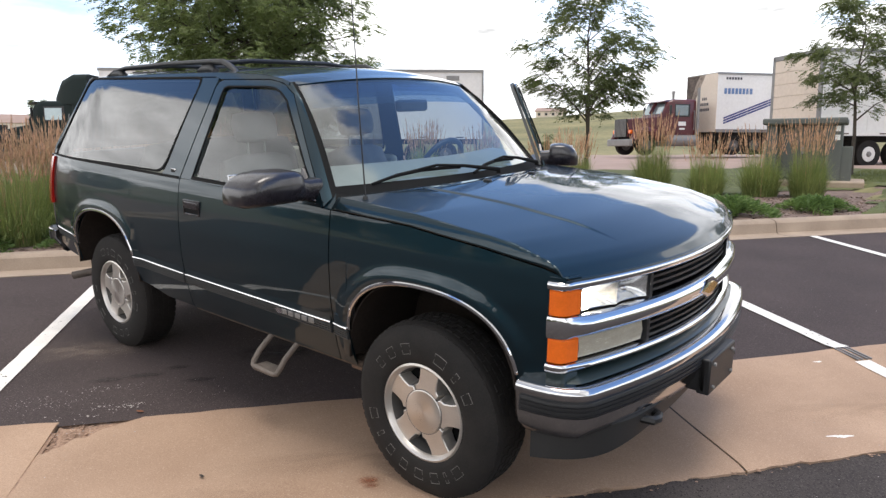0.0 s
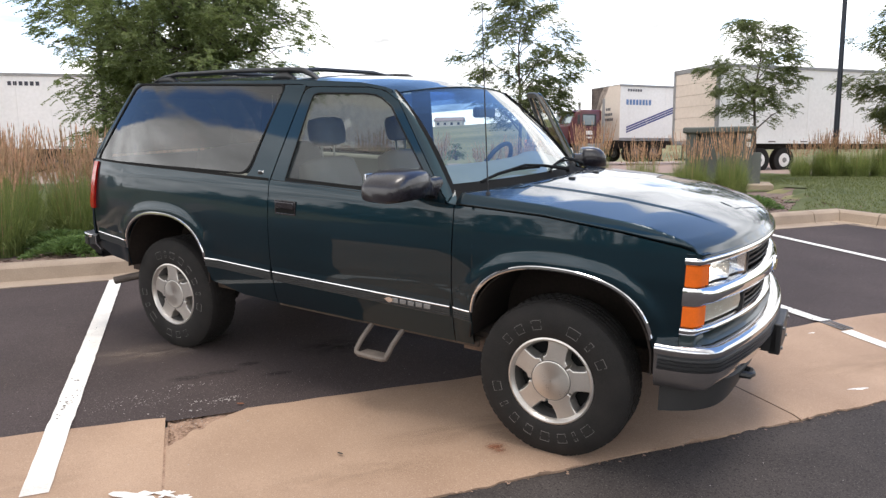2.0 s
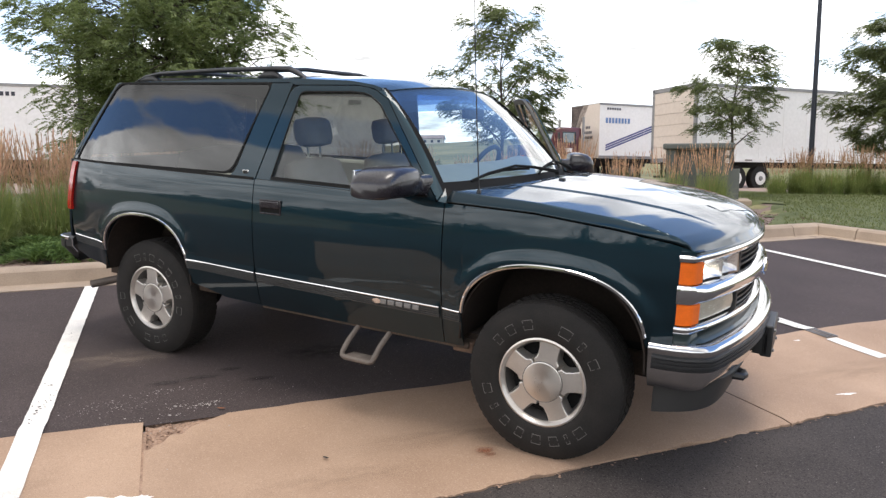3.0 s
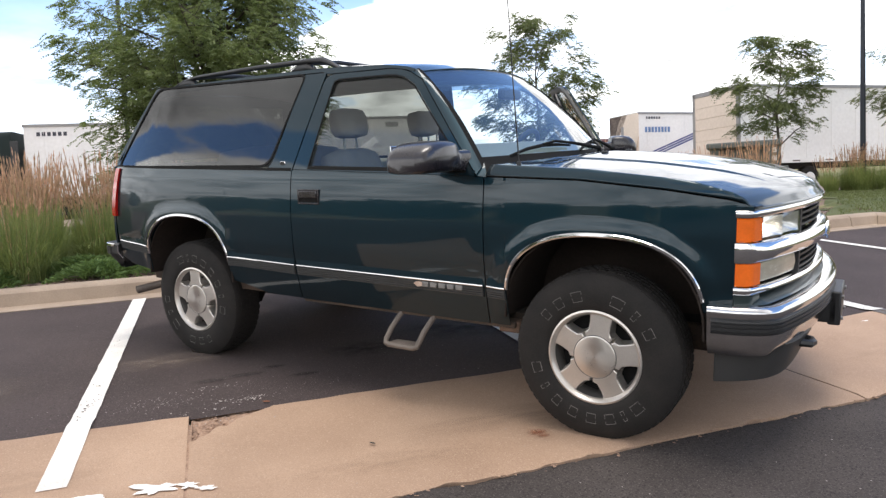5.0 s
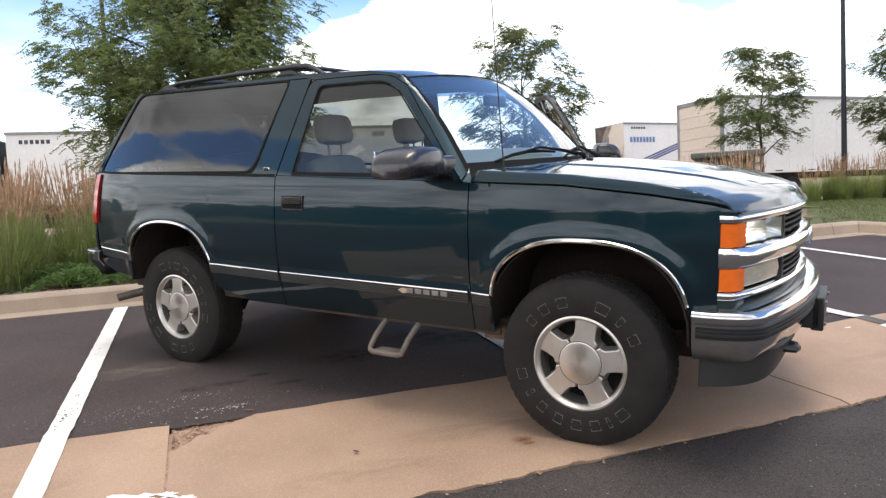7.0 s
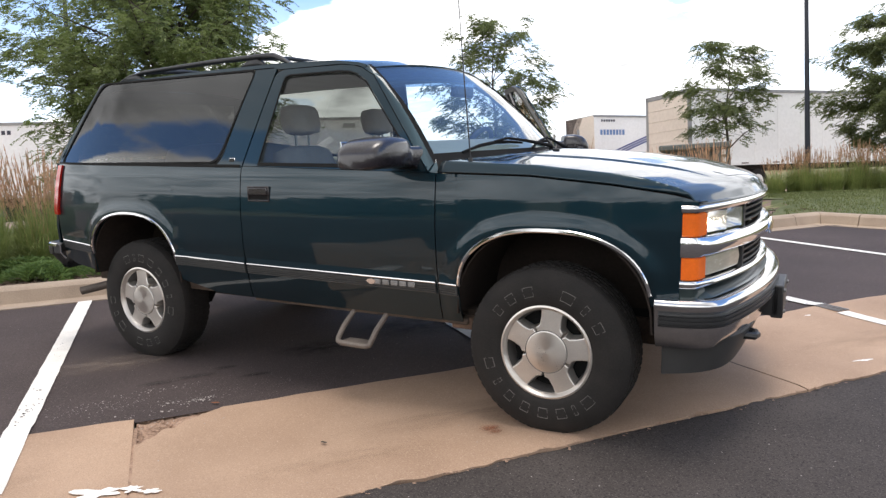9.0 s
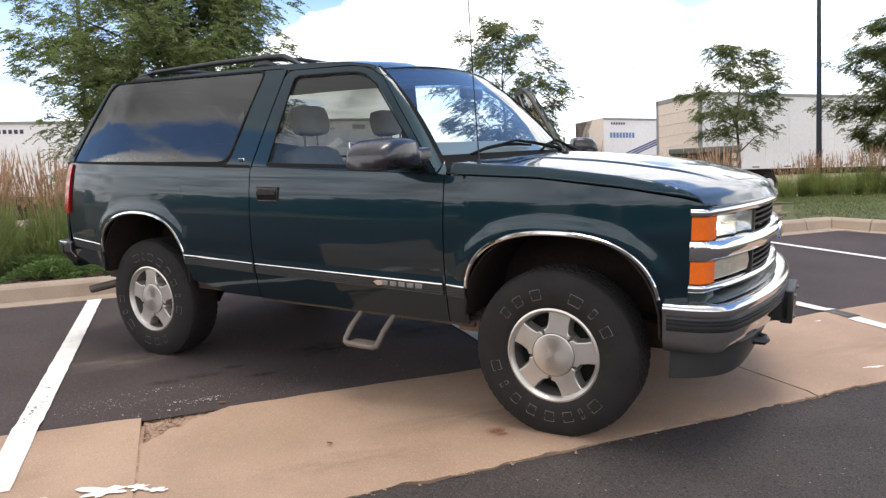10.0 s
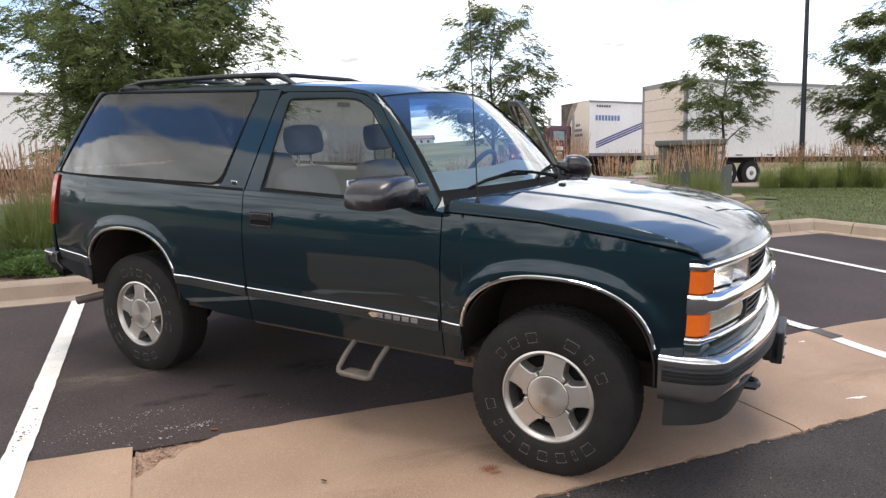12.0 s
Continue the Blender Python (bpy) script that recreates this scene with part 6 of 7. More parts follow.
def cards(name, centres, dirs, lengths, widths, material, parent, rng, label="", fold=0.25, stuff=True):
    """Many small folded leaves, each four triangles, joined into one part."""
    n = len(centres)
    d = dirs / np.linalg.norm(dirs, axis=1, keepdims=True)
    r = rng.normal(size=(n, 3))
    side = np.cross(d, r)
    side /= np.linalg.norm(side, axis=1, keepdims=True) + 1e-9
    up = np.cross(side, d)
    L, Wd = lengths[:, None], widths[:, None]
    a = centres - d * L * 0.5
    b = centres + d * L * 0.5
    l = centres + side * Wd * 0.5 + up * Wd * fold
    q = centres - side * Wd * 0.5 + up * Wd * fold
    verts = np.stack([a, l, b, q], 1).reshape(-1, 3)
    i = np.arange(n) * 4
    faces = np.concatenate([np.stack([i, i + 1, i + 2], 1), np.stack([i, i + 2, i + 3], 1)])
    me = bpy.data.meshes.new(name)
    me.from_pydata(verts.tolist(), [], faces.tolist())
    me.materials.append(material)
    ob = new(name, me)
    ob.parent = parent
    if label:
        tagged(ob, label)
    if stuff:
        tagged(ob, kind="stuff")
    return ob


def tree(x, y, height, crown_r, crown_lo, leaves, seed, label, trunk_r=0.07, leaf_len=0.13, limbs=16, widest=0.40, rise=(0.35, 0.95), spread=0.085, lean=(0, 0), leaf=None):
    """A locust tree: tapered trunk, rising forked limbs, fine sprays of leaves in clumps with gaps."""
    rg = random.Random(seed)
    nr = np.random.RandomState(seed)
    z0 = land_z(x, y)
    t = thing("tree", label, "tree", Matrix.Translation((x, y, z0 - 0.03)), group="locust trees")
    bm = bmesh.new()
    trunk = [Vector((0.10 * math.sin(k * 1.3 + seed) * k / 8 + lean[0] * (k / 8) ** 0.7, 0.10 * math.cos(k * 1.7 + seed) * k / 8 + lean[1] * (k / 8) ** 0.7, height * 0.95 * k / 8)) for k in range(9)]
    tube(trunk, [trunk_r * (1 - 0.90 * (k / 8)) * (1.25 if k == 0 else 1) for k in range(9)], 10, bm)

    def on_trunk(h):
        q = min(7.999, max(0, h / (height * 0.95) * 8))
        return trunk[int(q)].lerp(trunk[int(q) + 1], q - int(q))

    def radius(h):
        """Crown outline: widest below the middle, tapering to the top."""
        r = min(1, max(0, (h - crown_lo) / (height - crown_lo)))
        return crown_r * (math.sin(math.pi * min(1, (r + 0.12) / (2 * (widest + 0.12)))) if r < widest else math.cos(math.pi / 2 * (r - widest) / (1.02 - widest)) ** 0.75)
    tips = []
    for k in range(limbs):
        f = (k + rg.random()) / limbs
        top_h = crown_lo + (height - crown_lo) * (0.06 + 0.92 * f)
        a = k * 2.399 + rg.uniform(-0.5, 0.5)
        reach = radius(top_h) * rg.uniform(0.70, 1.12)
        up = reach * rg.uniform(*rise)
        base = on_trunk(max(crown_lo * 0.55, top_h - up))
        end = Vector((base.x + math.cos(a) * reach, base.y + math.sin(a) * reach, top_h))
        m1 = base.lerp(end, 0.5) + Vector((0, 0, 0.10 * reach))
        r0 = trunk_r * (0.42 - 0.22 * f)
        tube([base, m1, end], [r0, r0 * 0.6, r0 * 0.15], 6, bm)
        nsub = 4 + int(6 * reach / crown_r)
        for j in range(nsub):
            g = 0.25 + 0.75 * (j + rg.random()) / nsub
            b0 = base.lerp(m1, g * 2) if g < 0.5 else m1.lerp(end, g * 2 - 1)
            sub = b0 + Vector((rg.uniform(-1, 1), rg.uniform(-1, 1), rg.uniform(-0.5, 0.75))) * crown_r * 0.30
            tube([b0, sub], [r0 * 0.3, r0 * 0.08], 4, bm)
            tips.append((b0, sub))
        tips.append((m1, end))
    tips.append((on_trunk(height * 0.7), trunk[-1]))
    tips.append((on_trunk(height * 0.82), trunk[-1] + Vector((0.1, 0.05, 0.15))))
    part("trunk", bm, M_BARK, t, "grey-brown trunk and limbs", smooth=60)
    # fronds: small leaflets in two rows along thin drooping stalks that gather at the twigs
    per = 12
    fronds = leaves // per
    sprays = max(40, fronds // 7)
    idx = nr.randint(0, len(tips), sprays)
    f = nr.rand(sprays) ** 0.55
    A = np.array([tuple(p) for p, _ in tips])[idx]
    B = np.array([tuple(q) for _, q in tips])[idx]
    centre = A + (B - A) * f[:, None] * 1.08 + nr.normal(size=(sprays, 3)) * crown_r * spread * 0.4
    pick = nr.randint(0, sprays, fronds)
    c = centre[pick] + nr.normal(size=(fronds, 3)) * np.array([0.10, 0.10, 0.06])
    d = c - np.array([[trunk[4].x, trunk[4].y, 0]])
    d[:, 2] = 0
    d = d / (np.linalg.norm(d, axis=1, keepdims=True) + 1e-6) + nr.normal(size=(fronds, 3)) * np.array([0.75, 0.75, 0.35])
    d /= np.linalg.norm(d, axis=1, keepdims=True)
    side = np.cross(d, np.array([[0, 0, 1.0]]))
    side /= np.linalg.norm(side, axis=1, keepdims=True) + 1e-6
    step = np.arange(per)
    long = leaf_len * nr.uniform(1.3, 2.4, fronds)
    u = ((step // 2 + 0.6) / (per / 2))[None, :, None]
    sign = np.where(step % 2, 1.0, -1.0)[None, :, None]
    pos = c[:, None] + d[:, None] * long[:, None, None] * u + np.array([0, 0, -0.45])[None, None] * long[:, None, None] * u ** 2
    pos = pos + side[:, None] * sign * leaf_len * 0.22
    way = side[:, None] * sign + d[:, None] * 0.55 + np.array([0, 0, -0.25])[None, None] + nr.normal(size=(fronds, per, 3)) * 0.25
    n = fronds * per
    cards("crown", pos.reshape(-1, 3), way.reshape(-1, 3), leaf_len * nr.uniform(0.42, 0.75, n), leaf_len * nr.uniform(0.20, 0.32, n), leaf or M_LEAF, t, nr, "fine feathery green leaves with gaps")
    return t


tree(-12.18, 6.56, 7.4, 2.78, 0.50, 300000, 11, "broad dense green locust tree on the lawn", 0.13, 0.115, 84, 0.46, (0.25, 0.8), 0.12, lean=(0.52, 0.78), leaf=M_LEAF_BROAD)
tree(-6.45, 12.87, 4.95, 1.75, 1.75, 36000, 23, "young airy locust tree with thin trunk", 0.06, 0.115, 24, 0.36)
tree(-1.30, 17.55, 4.55, 1.55, 1.80, 22000, 37, "small sparse locust tree beside electrical cabinet", 0.055, 0.12, 18, 0.34, (0.2, 0.7))
tree(3.05, 20.9, 5.5, 2.1, 1.2, 80000, 41, "dark green locust tree near light pole", 0.07, 0.13, 28, 0.42)

tree(-63.5, 21.9, 4.6, 1.3, 0.3, 5000, 61, "small dark tree far beyond the road", 0.10, 0.24, 22, 0.2)
tree(-33.0, 56.0, 1.7, 1.2, 0.1, 3500, 67, "round green bush on the hillside", 0.06, 0.16, 16, 0.35)

# trees across the drive, mirrored in the paint
rg = random.Random(77)
far_tree = tree(-20.0, -31.0, 3.6, 3.0, 0.4, 26000, 57, "leafy tree across the drive", 0.15, 0.24, 40, 0.40, (0.25, 0.8), 0.085)
for k in range(13):
    x, y = -52 + 6.4 * k + rg.uniform(-2, 2), -27 - rg.uniform(0, 7) + (10 if k < 2 else 0)
    q = pose(x, y, land_z(x, y) - 0.1, 0, 0, rg.uniform(0, 360)) @ Matrix.Diagonal((*[rg.uniform(0.75, 1.0)] * 2, rg.uniform(0.75, 1.05), 1))
    copy_thing(far_tree, q).matrix_world = q


def grass_clump(seed, height, blades, plumes):
    """A clump of feather reed grass, built once at the origin."""
    nr = np.random.RandomState(seed)
    t = thing("feather_grass", "tall green feather reed grass clump with tan plumes", "ornamental grass", group="feather grass clumps")
    verts, faces = [], []

    def blade(bx, by, a, reach, h, w, droop, seg=4):
        base = len(verts)
        for k in range(seg + 1):
            u = k / seg
            x = bx + math.cos(a) * reach * u ** 1.6
            y = by + math.sin(a) * reach * u ** 1.6
            z = h * (u - droop * u ** 3)
            ww = w * (1 - u * 0.92)
            verts.append((x - math.sin(a) * ww, y + math.cos(a) * ww, z))
            verts.append((x + math.sin(a) * ww, y - math.cos(a) * ww, z))
            if k:
                q = base + 2 * k
                faces.append((q - 2, q - 1, q + 1, q))
    for _ in range(blades):
        a, r = nr.rand() * 6.283, nr.rand() ** 0.5 * 0.27
        far = nr.rand() ** 1.6
        blade(r * math.cos(a), r * math.sin(a), a + nr.normal() * 0.7, 0.05 + 0.50 * far, height * nr.uniform(0.34, 0.86) * (1 - 0.25 * far), nr.uniform(0.0030, 0.0062), 0.55 * far + nr.uniform(0.0, 0.2), 5)
    me = bpy.data.meshes.new("blades")
    me.from_pydata(verts, [], faces)
    me.materials.append(M_BLADE)
    ob = new("blades", me)
    ob.parent = t
    tagged(ob, "long green blades", kind="stuff")
    verts, faces = [], []
    for _ in range(plumes):
        a, r = nr.rand() * 6.283, nr.rand() ** 0.5 * 0.25
        rr, h = nr.uniform(0.02, 0.26), height * nr.uniform(0.74, 1.04)
        ca, sa = math.cos(a), math.sin(a)
        blade(r * ca, r * sa, a, rr * 0.75, h * 0.72, 0.0022, 0.0, 2)
        base = Vector((r * ca + ca * rr * 0.75, r * sa + sa * rr * 0.75, h * 0.70))
        tip = Vector((r * ca + ca * rr * 1.15, r * sa + sa * rr * 1.15, h))
        for j in range(5):
            p = base.lerp(tip, j / 5)
            q = base.lerp(tip, min(1.05, j / 5 + 0.32))
            s = Vector((nr.normal(), nr.normal(), 0)).normalized() * 0.011 * (1 - 0.55 * j / 5)
            k = len(verts)
            verts.extend([tuple(p), tuple(p.lerp(q, 0.4) + s), tuple(q), tuple(p.lerp(q, 0.4) - s)])
            faces.append((k, k + 1, k + 2, k + 3))
    me = bpy.data.meshes.new("plumes")
    me.from_pydata(verts, [], faces)
    me.materials.append(M_PLUME)
    ob = new("plumes", me)
    ob.parent = t
    tagged(ob, "tan feathery seed plumes", kind="stuff")
    return t


CLUMPS = [grass_clump(3, 1.30, 1700, 92), grass_clump(8, 1.20, 1600, 76), grass_clump(14, 1.36, 1800, 104)]
spots = [(-6.65, -0.15), (-7.5, 1.2), (-6.75, 0.85), (-7.35, -0.65), (-8.25, -0.1), (-8.4, 1.0), (-6.1, 1.75), (-7.1, 2.3), (-8.0, -1.5), (-9.0, -0.9), (-8.9, 2.2), (-9.6, 0.4), (-7.9, 3.2), (-8.5, -2.6), (-9.7, -2.0), (-5.3, 2.6), (-4.6, 3.4), (-7.0, 0.2), (-7.8, 0.5), (-6.9, 1.5), (-8.7, -1.6), (-9.3, -2.9), (-7.6, 2.0), (-10.2, -1.0), (-10.6, 0.6), (-10.3, 1.9), (-9.8, 3.2), (-8.9, 4.1), (-10.9, -2.4), (-10.0, -3.4), (-11.4, -0.6), (-9.2, 1.3),
         (-3.27, 9.4), (-2.37, 9.72), (-1.52, 9.98), (-0.80, 10.15), (-4.57, 8.8), (-5.6, 9.4), (-6.4, 8.4), (-7.1, 7.3)]
spots += [(-0.20 + 0.50 * k + 0.10 * math.sin(k * 2.1), 19.6 + 0.25 * math.sin(k * 1.7)) for k in range(19)]
rg = random.Random(12)
for k, (x, y) in enumerate(spots):
    m = pose(x, y, land_z(x, y), 0, 0, rg.uniform(0, 360)) @ Matrix.Diagonal((*[rg.uniform(0.9, 1.1)] * 2, rg.uniform(0.88, 1.1), 1))
    src = CLUMPS[k % 3]
    if k < 3:
        src.matrix_world = m
    else:
        c = copy_thing(src, m)
        c.matrix_world = m


def juniper(seed):
    nr = np.random.RandomState(seed)
    t = thing("juniper_shrub", "low spreading bright green juniper shrub", "shrub", group="juniper shrubs")
    n = 2600
    a = nr.rand(n) * 6.283
    r = nr.rand(n) ** 0.6 * 0.62 * (0.8 + 0.25 * np.sin(a * 3 + seed) + 0.15 * np.sin(a * 7))
    z = 0.26 * np.clip(1 - (r / 0.72) ** 2, 0.05, 1) * nr.uniform(0.35, 1.1, n)
    c = np.stack([r * np.cos(a), r * np.sin(a), z], 1)
    d = np.stack([np.cos(a) + nr.normal(size=n) * 0.5, np.sin(a) + nr.normal(size=n) * 0.5, nr.uniform(0.1, 0.9, n)], 1)
    cards("foliage", c, d, nr.uniform(0.06, 0.15, n), nr.uniform(0.012, 0.026, n), M_SHRUB, t, nr, "feathery green sprays")
    bm = bmesh.new()
    for k in range(9):
        b = k * 0.7
        tube([(0, 0, 0.02), (0.25 * math.cos(b), 0.25 * math.sin(b), 0.08), (0.5 * math.cos(b), 0.5 * math.sin(b), 0.10)], [0.012, 0.008, 0.003], 5, bm)
    part("stems", bm, M_BARK, t, "brown woody stems")
    return t


JUN = [juniper(2), juniper(6)]
jspots = [(-6.25, 0.25), (-5.75, 0.15), (-6.6, -0.75), (-5.4, 0.75), (-7.1, -1.25), (-5.0, 1.15), (-7.7, -1.9), (-8.3, -2.6), (-4.6, 1.6), (-0.85, 6.45), (-1.15, 6.25), (0.0, 7.55), (-2.5, 5.2)]
for k, (x, y) in enumerate(jspots):
    x, y = x + KN.x * 0.22, y + KN.y * 0.22
    m = pose(x, y, land_z(x, y), 0, 0, k * 77) @ Matrix.Diagonal((*[rg.uniform(0.75, 1.05)] * 3, 1))
    if k < 2:
        JUN[k].matrix_world = m
    else:
        copy_thing(JUN[k % 2], m).matrix_world = m

# short blades on the lawn beside the kerb corner, and bark chips on the bed
nr = np.random.RandomState(4)
P = []
while len(P) < 46000:
    x, y = nr.uniform(-1.5, 13), nr.uniform(4.5, 21)
    if behind(x, y) > 0.3 and x > 0.62 - 0.05 * (y - 7) or behind(x, y) > 4.6:
        P.append((x, y, land_z(x, y) + 0.035))
n = len(P)
lawn_blades = cards("lawn_blades", np.array(P), nr.normal(size=(n, 3)) * 0.45 + np.array([0, 0, 1.0]), nr.uniform(0.05, 0.11, n), nr.uniform(0.008, 0.018, n), M_TURF, None, nr)
tagged(lawn_blades, "short green lawn blades beside the kerb", "grass")
P = []
while len(P) < 5000:
    x, y = nr.uniform(-10, 1.6), nr.uniform(-4, 10.5)
    if 0.22 < behind(x, y) < 3.4:
        P.append((x, y, land_z(x, y) + 0.022))
n = len(P)
chips = cards("mulch_chips", np.array(P), nr.normal(size=(n, 3)) * np.array([1, 1, 0.25]), nr.uniform(0.03, 0.09, n), nr.uniform(0.012, 0.03, n), M_MULCH, None, nr)
tagged(chips, "loose brown bark chips on the bed", "mulch")

# ---- lorries, cabinet and poles ----


def wheel_set(parent, x, y, r=0.50, w=0.28, rim=M_TRAILER):
    wl = part("wheel", tube([(x, y - w / 2, r), (x, y + w / 2, r)], r, 28), M_TYRE, parent, "black lorry wheel with pale rim", bevel=0.03)
    for s in (-1, 1):
        part("rim", tube([(x, y + s * (w / 2 - 0.02), r), (x, y + s * (w / 2 + 0.012), r)], [r * 0.58, r * 0.50], 20), rim, wl)
        part("hub", tube([(x, y + s * (w / 2), r), (x, y + s * (w / 2 + 0.06), r)], [r * 0.22, r * 0.14], 12), M_STEEL, wl)
    return wl


def trailer(px, py, ang, length, label, rear_door=True, wheels=(1.4, 2.6), z=None, group="parked box trailers"):
    """A box trailer; x forward from the rear end, y to its left."""
    z0 = land_z(px, py) + 0.03 if z is None else z
    t = thing("trailer", label, "trailer", pose(px, py, z0, 0, 0, ang), group=group)
    L, H0, H1, Wd = length, 1.15, 4.07, 1.29
    part("box_body", boxes(((L / 2, 0, (H0 + H1) / 2), (L - 0.06, 2 * Wd - 0.04, H1 - H0 - 0.05))), M_TRAILER, t, "white sheet trailer box")
    for s in (-1, 1):
        part("top_rail", boxes(((L / 2, s * Wd, H1 - 0.05), (L, 0.035, 0.11))), M_STEEL, t, "grey top rail")
        part("bottom_rail", boxes(((L / 2, s * Wd, H0 + 0.06), (L, 0.045, 0.15))), M_STEEL if not rear_door else M_TRAILER, t)
        for k in range(int(L / 1.22)):
            part("side_seam", boxes(((0.7 + 1.22 * k, s * (Wd - 0.016), (H0 + H1) / 2), (0.022, 0.012, H1 - H0 - 0.2))), M_TRAILER, t)
    part("roof_cap", boxes(((L / 2, 0, H1), (L, 2 * Wd, 0.03))), M_TRAILER, t)
    # rear frame and roll-up door panels
    fr = part("rear_frame", boxes(((0.0, -Wd + 0.06, (H0 + H1) / 2), (0.08, 0.14, H1 - H0)), ((0.0, Wd - 0.06, (H0 + H1) / 2), (0.08, 0.14, H1 - H0)), ((0, 0, H1 - 0.08), (0.08, 2 * Wd, 0.16)), ((0, 0, H0 + 0.06), (0.08, 2 * Wd, 0.14))), M_STEEL, t, "grey steel rear door frame")
    if rear_door:
        for k in range(6):
            part("door_panel", boxes(((-0.005, 0, 1.29 + 0.435 * k + 0.215), (0.05, 2 * Wd - 0.24, 0.427))), M_TRAILER_CREAM, fr, bevel=0.008)
        part("door_latch", boxes(((-0.045, 0.05, 1.55), (0.04, 0.10, 0.05))), M_DARK_STEEL, fr)
    part("rear_guard", boxes(((0.05, 0, 0.55), (0.08, 2.3, 0.09)), ((0.05, -0.7, 0.85), (0.06, 0.08, 0.6)), ((0.05, 0.7, 0.85), (0.06, 0.08, 0.6))), M_DARK_STEEL, t, "dark rear guard")
    part("chassis", boxes(((L / 2, -0.5, 1.05), (L - 0.4, 0.12, 0.24)), ((L / 2, 0.5, 1.05), (L - 0.4, 0.12, 0.24))), M_DARK_STEEL, t, "dark steel chassis rails")
    for x in wheels:
        for s in (-1, 1):
            wheel_set(t, x, s * 1.05, rim=M_TRAILER if z == 0.72 and rear_door and wheels[0] > 2 else M_ALLOY_DARK)
        part("axle", tube([(x, -1.0, 0.5), (x, 1.0, 0.5)], 0.07, 10), M_DARK_STEEL, t)
    for s in (-1, 1):
        part("landing_leg", boxes(((L - 3.2, s * 0.75, 0.62), (0.14, 0.14, 1.05)), ((L - 3.2, s * 0.75, 0.06), (0.28, 0.28, 0.06))), M_DARK_STEEL, t, "dark landing leg")
        part("mud_flap", boxes(((wheels[0] - 0.75, s * 1.0, 0.62), (0.02, 0.6, 0.75))), M_BLACK_MATT, t)
    dashes = part("lower_marker", boxes(*[((1.0 + 1.6 * k, s * (Wd + 0.025), H0 + 0.06), (0.35, 0.006, 0.045)) for k in range(int(L / 1.7)) for s in (-1, 1)]), M_SOOT, t, "dark dashes along the bottom rail")
    tagged(dashes, kind="stuff")
    return t


trailer(-4.29, 24.51, 50.2, 15.2, "long white box trailer with cream rear door", wheels=(2.15, 3.38), z=0.72)
hx, hy = -0.595, -0.804
ang_b = math.degrees(math.atan2(hy, hx))
LB = 8.6
tB = trailer(-10.70 - hx * LB, 33.34 - hy * LB, ang_b, LB, "dirty white trailer with blue diagonal stripes", rear_door=False, wheels=(1.3,), z=1.10)


def decal(parent, name, pts, y, material, label=""):
    """Thin painted shape on a trailer's side."""
    bm = prism(pts, lambda x, z: (x, y, z), (0, 0.004 if y > 0 else -0.004, 0))
    part(name, bm, material, parent, label, smooth=0)


SY = 1.276
for k in range(3):
    z = 1.54 + 0.125 * k
    decal(tB, "stripe", [(LB - 0.45, z), (LB - 3.6, z + 1.10), (LB - 3.6, z + 1.18), (LB - 0.45, z + 0.08)], SY, M_BLUE, "blue diagonal stripe")
for k in range(8):
    decal(tB, "lettering_bar", [(LB - 0.42 - 0.21 * k, 3.02), (LB - 0.57 - 0.21 * k, 3.02), (LB - 0.57 - 0.21 * k, 3.30), (LB - 0.42 - 0.21 * k, 3.30)], SY, M_INK_BLUE, "faded blue lettering bars")
for k in range(6):
    decal(tB, "lettering_bar", [(LB - 0.5 - 0.16 * k, 3.72), (LB - 0.61 - 0.16 * k, 3.72), (LB - 0.61 - 0.16 * k, 3.84), (LB - 0.5 - 0.16 * k, 3.84)], SY, M_INK, "small dark lettering bars")
# front face of the striped trailer: soot towards the far edge and rows of bars
for r, (w0, zz) in enumerate(((0.5, 2.82), (0.8, 2.55), (0.95, 2.28))):
    for k in range(int(w0 / 0.14)):
        add = boxes(((LB + 0.006, 0.25 + w0 / 2 - 0.07 - 0.14 * k, zz), (0.008, 0.10, 0.14)))
        part("lettering_bar", add, M_INK, tB)
for nm, pts, off, m_ in (("smudge", [(-1.27, 1.35), (-1.27, 4.03), (0.30, 4.03), (0.10, 3.7), (-0.25, 3.2), (-0.55, 2.7), (-0.75, 2.0), (-0.9, 1.35)], 0.006, M_SOOT_PALE), ("soot", [(-1.27, 2.0), (-1.27, 4.03), (-0.15, 4.03), (-0.45, 3.65), (-0.75, 3.0), (-0.98, 2.4), (-1.12, 2.0)], 0.011, M_SOOT)):
    part(nm, prism(pts, lambda y, z: (LB + off, y, z), (0.004, 0, 0)), m_, tB, "black soot stain" if nm == "soot" else "", smooth=0)
part("front_board", boxes(((LB - 0.01, 0, 2.6), (0.03, 2.56, 2.86))), M_TRAILER_CREAM, tB, "dirty tan front board")

ang_c = math.degrees(math.atan2(-0.684, -0.73))
tC = trailer(-16.03 - 1.29 * 0.684, 21.59 + 1.29 * 0.73, ang_c, 16.1, "long plain white box trailer behind grasses", rear_door=True, wheels=(1.6, 2.9), z=0.72)
for k in range(6):
    decal(tC, "lettering_bar", [(15.6 - 0.20 * k, 3.60), (15.47 - 0.20 * k, 3.60), (15.47 - 0.20 * k, 3.76), (15.6 - 0.20 * k, 3.76)], SY, M_INK, "dark lettering bars")
part("vent", boxes(((1.3, SY + 0.01, 3.72), (0.55, 0.02, 0.20))), M_STEEL, tC, "small grey vent")


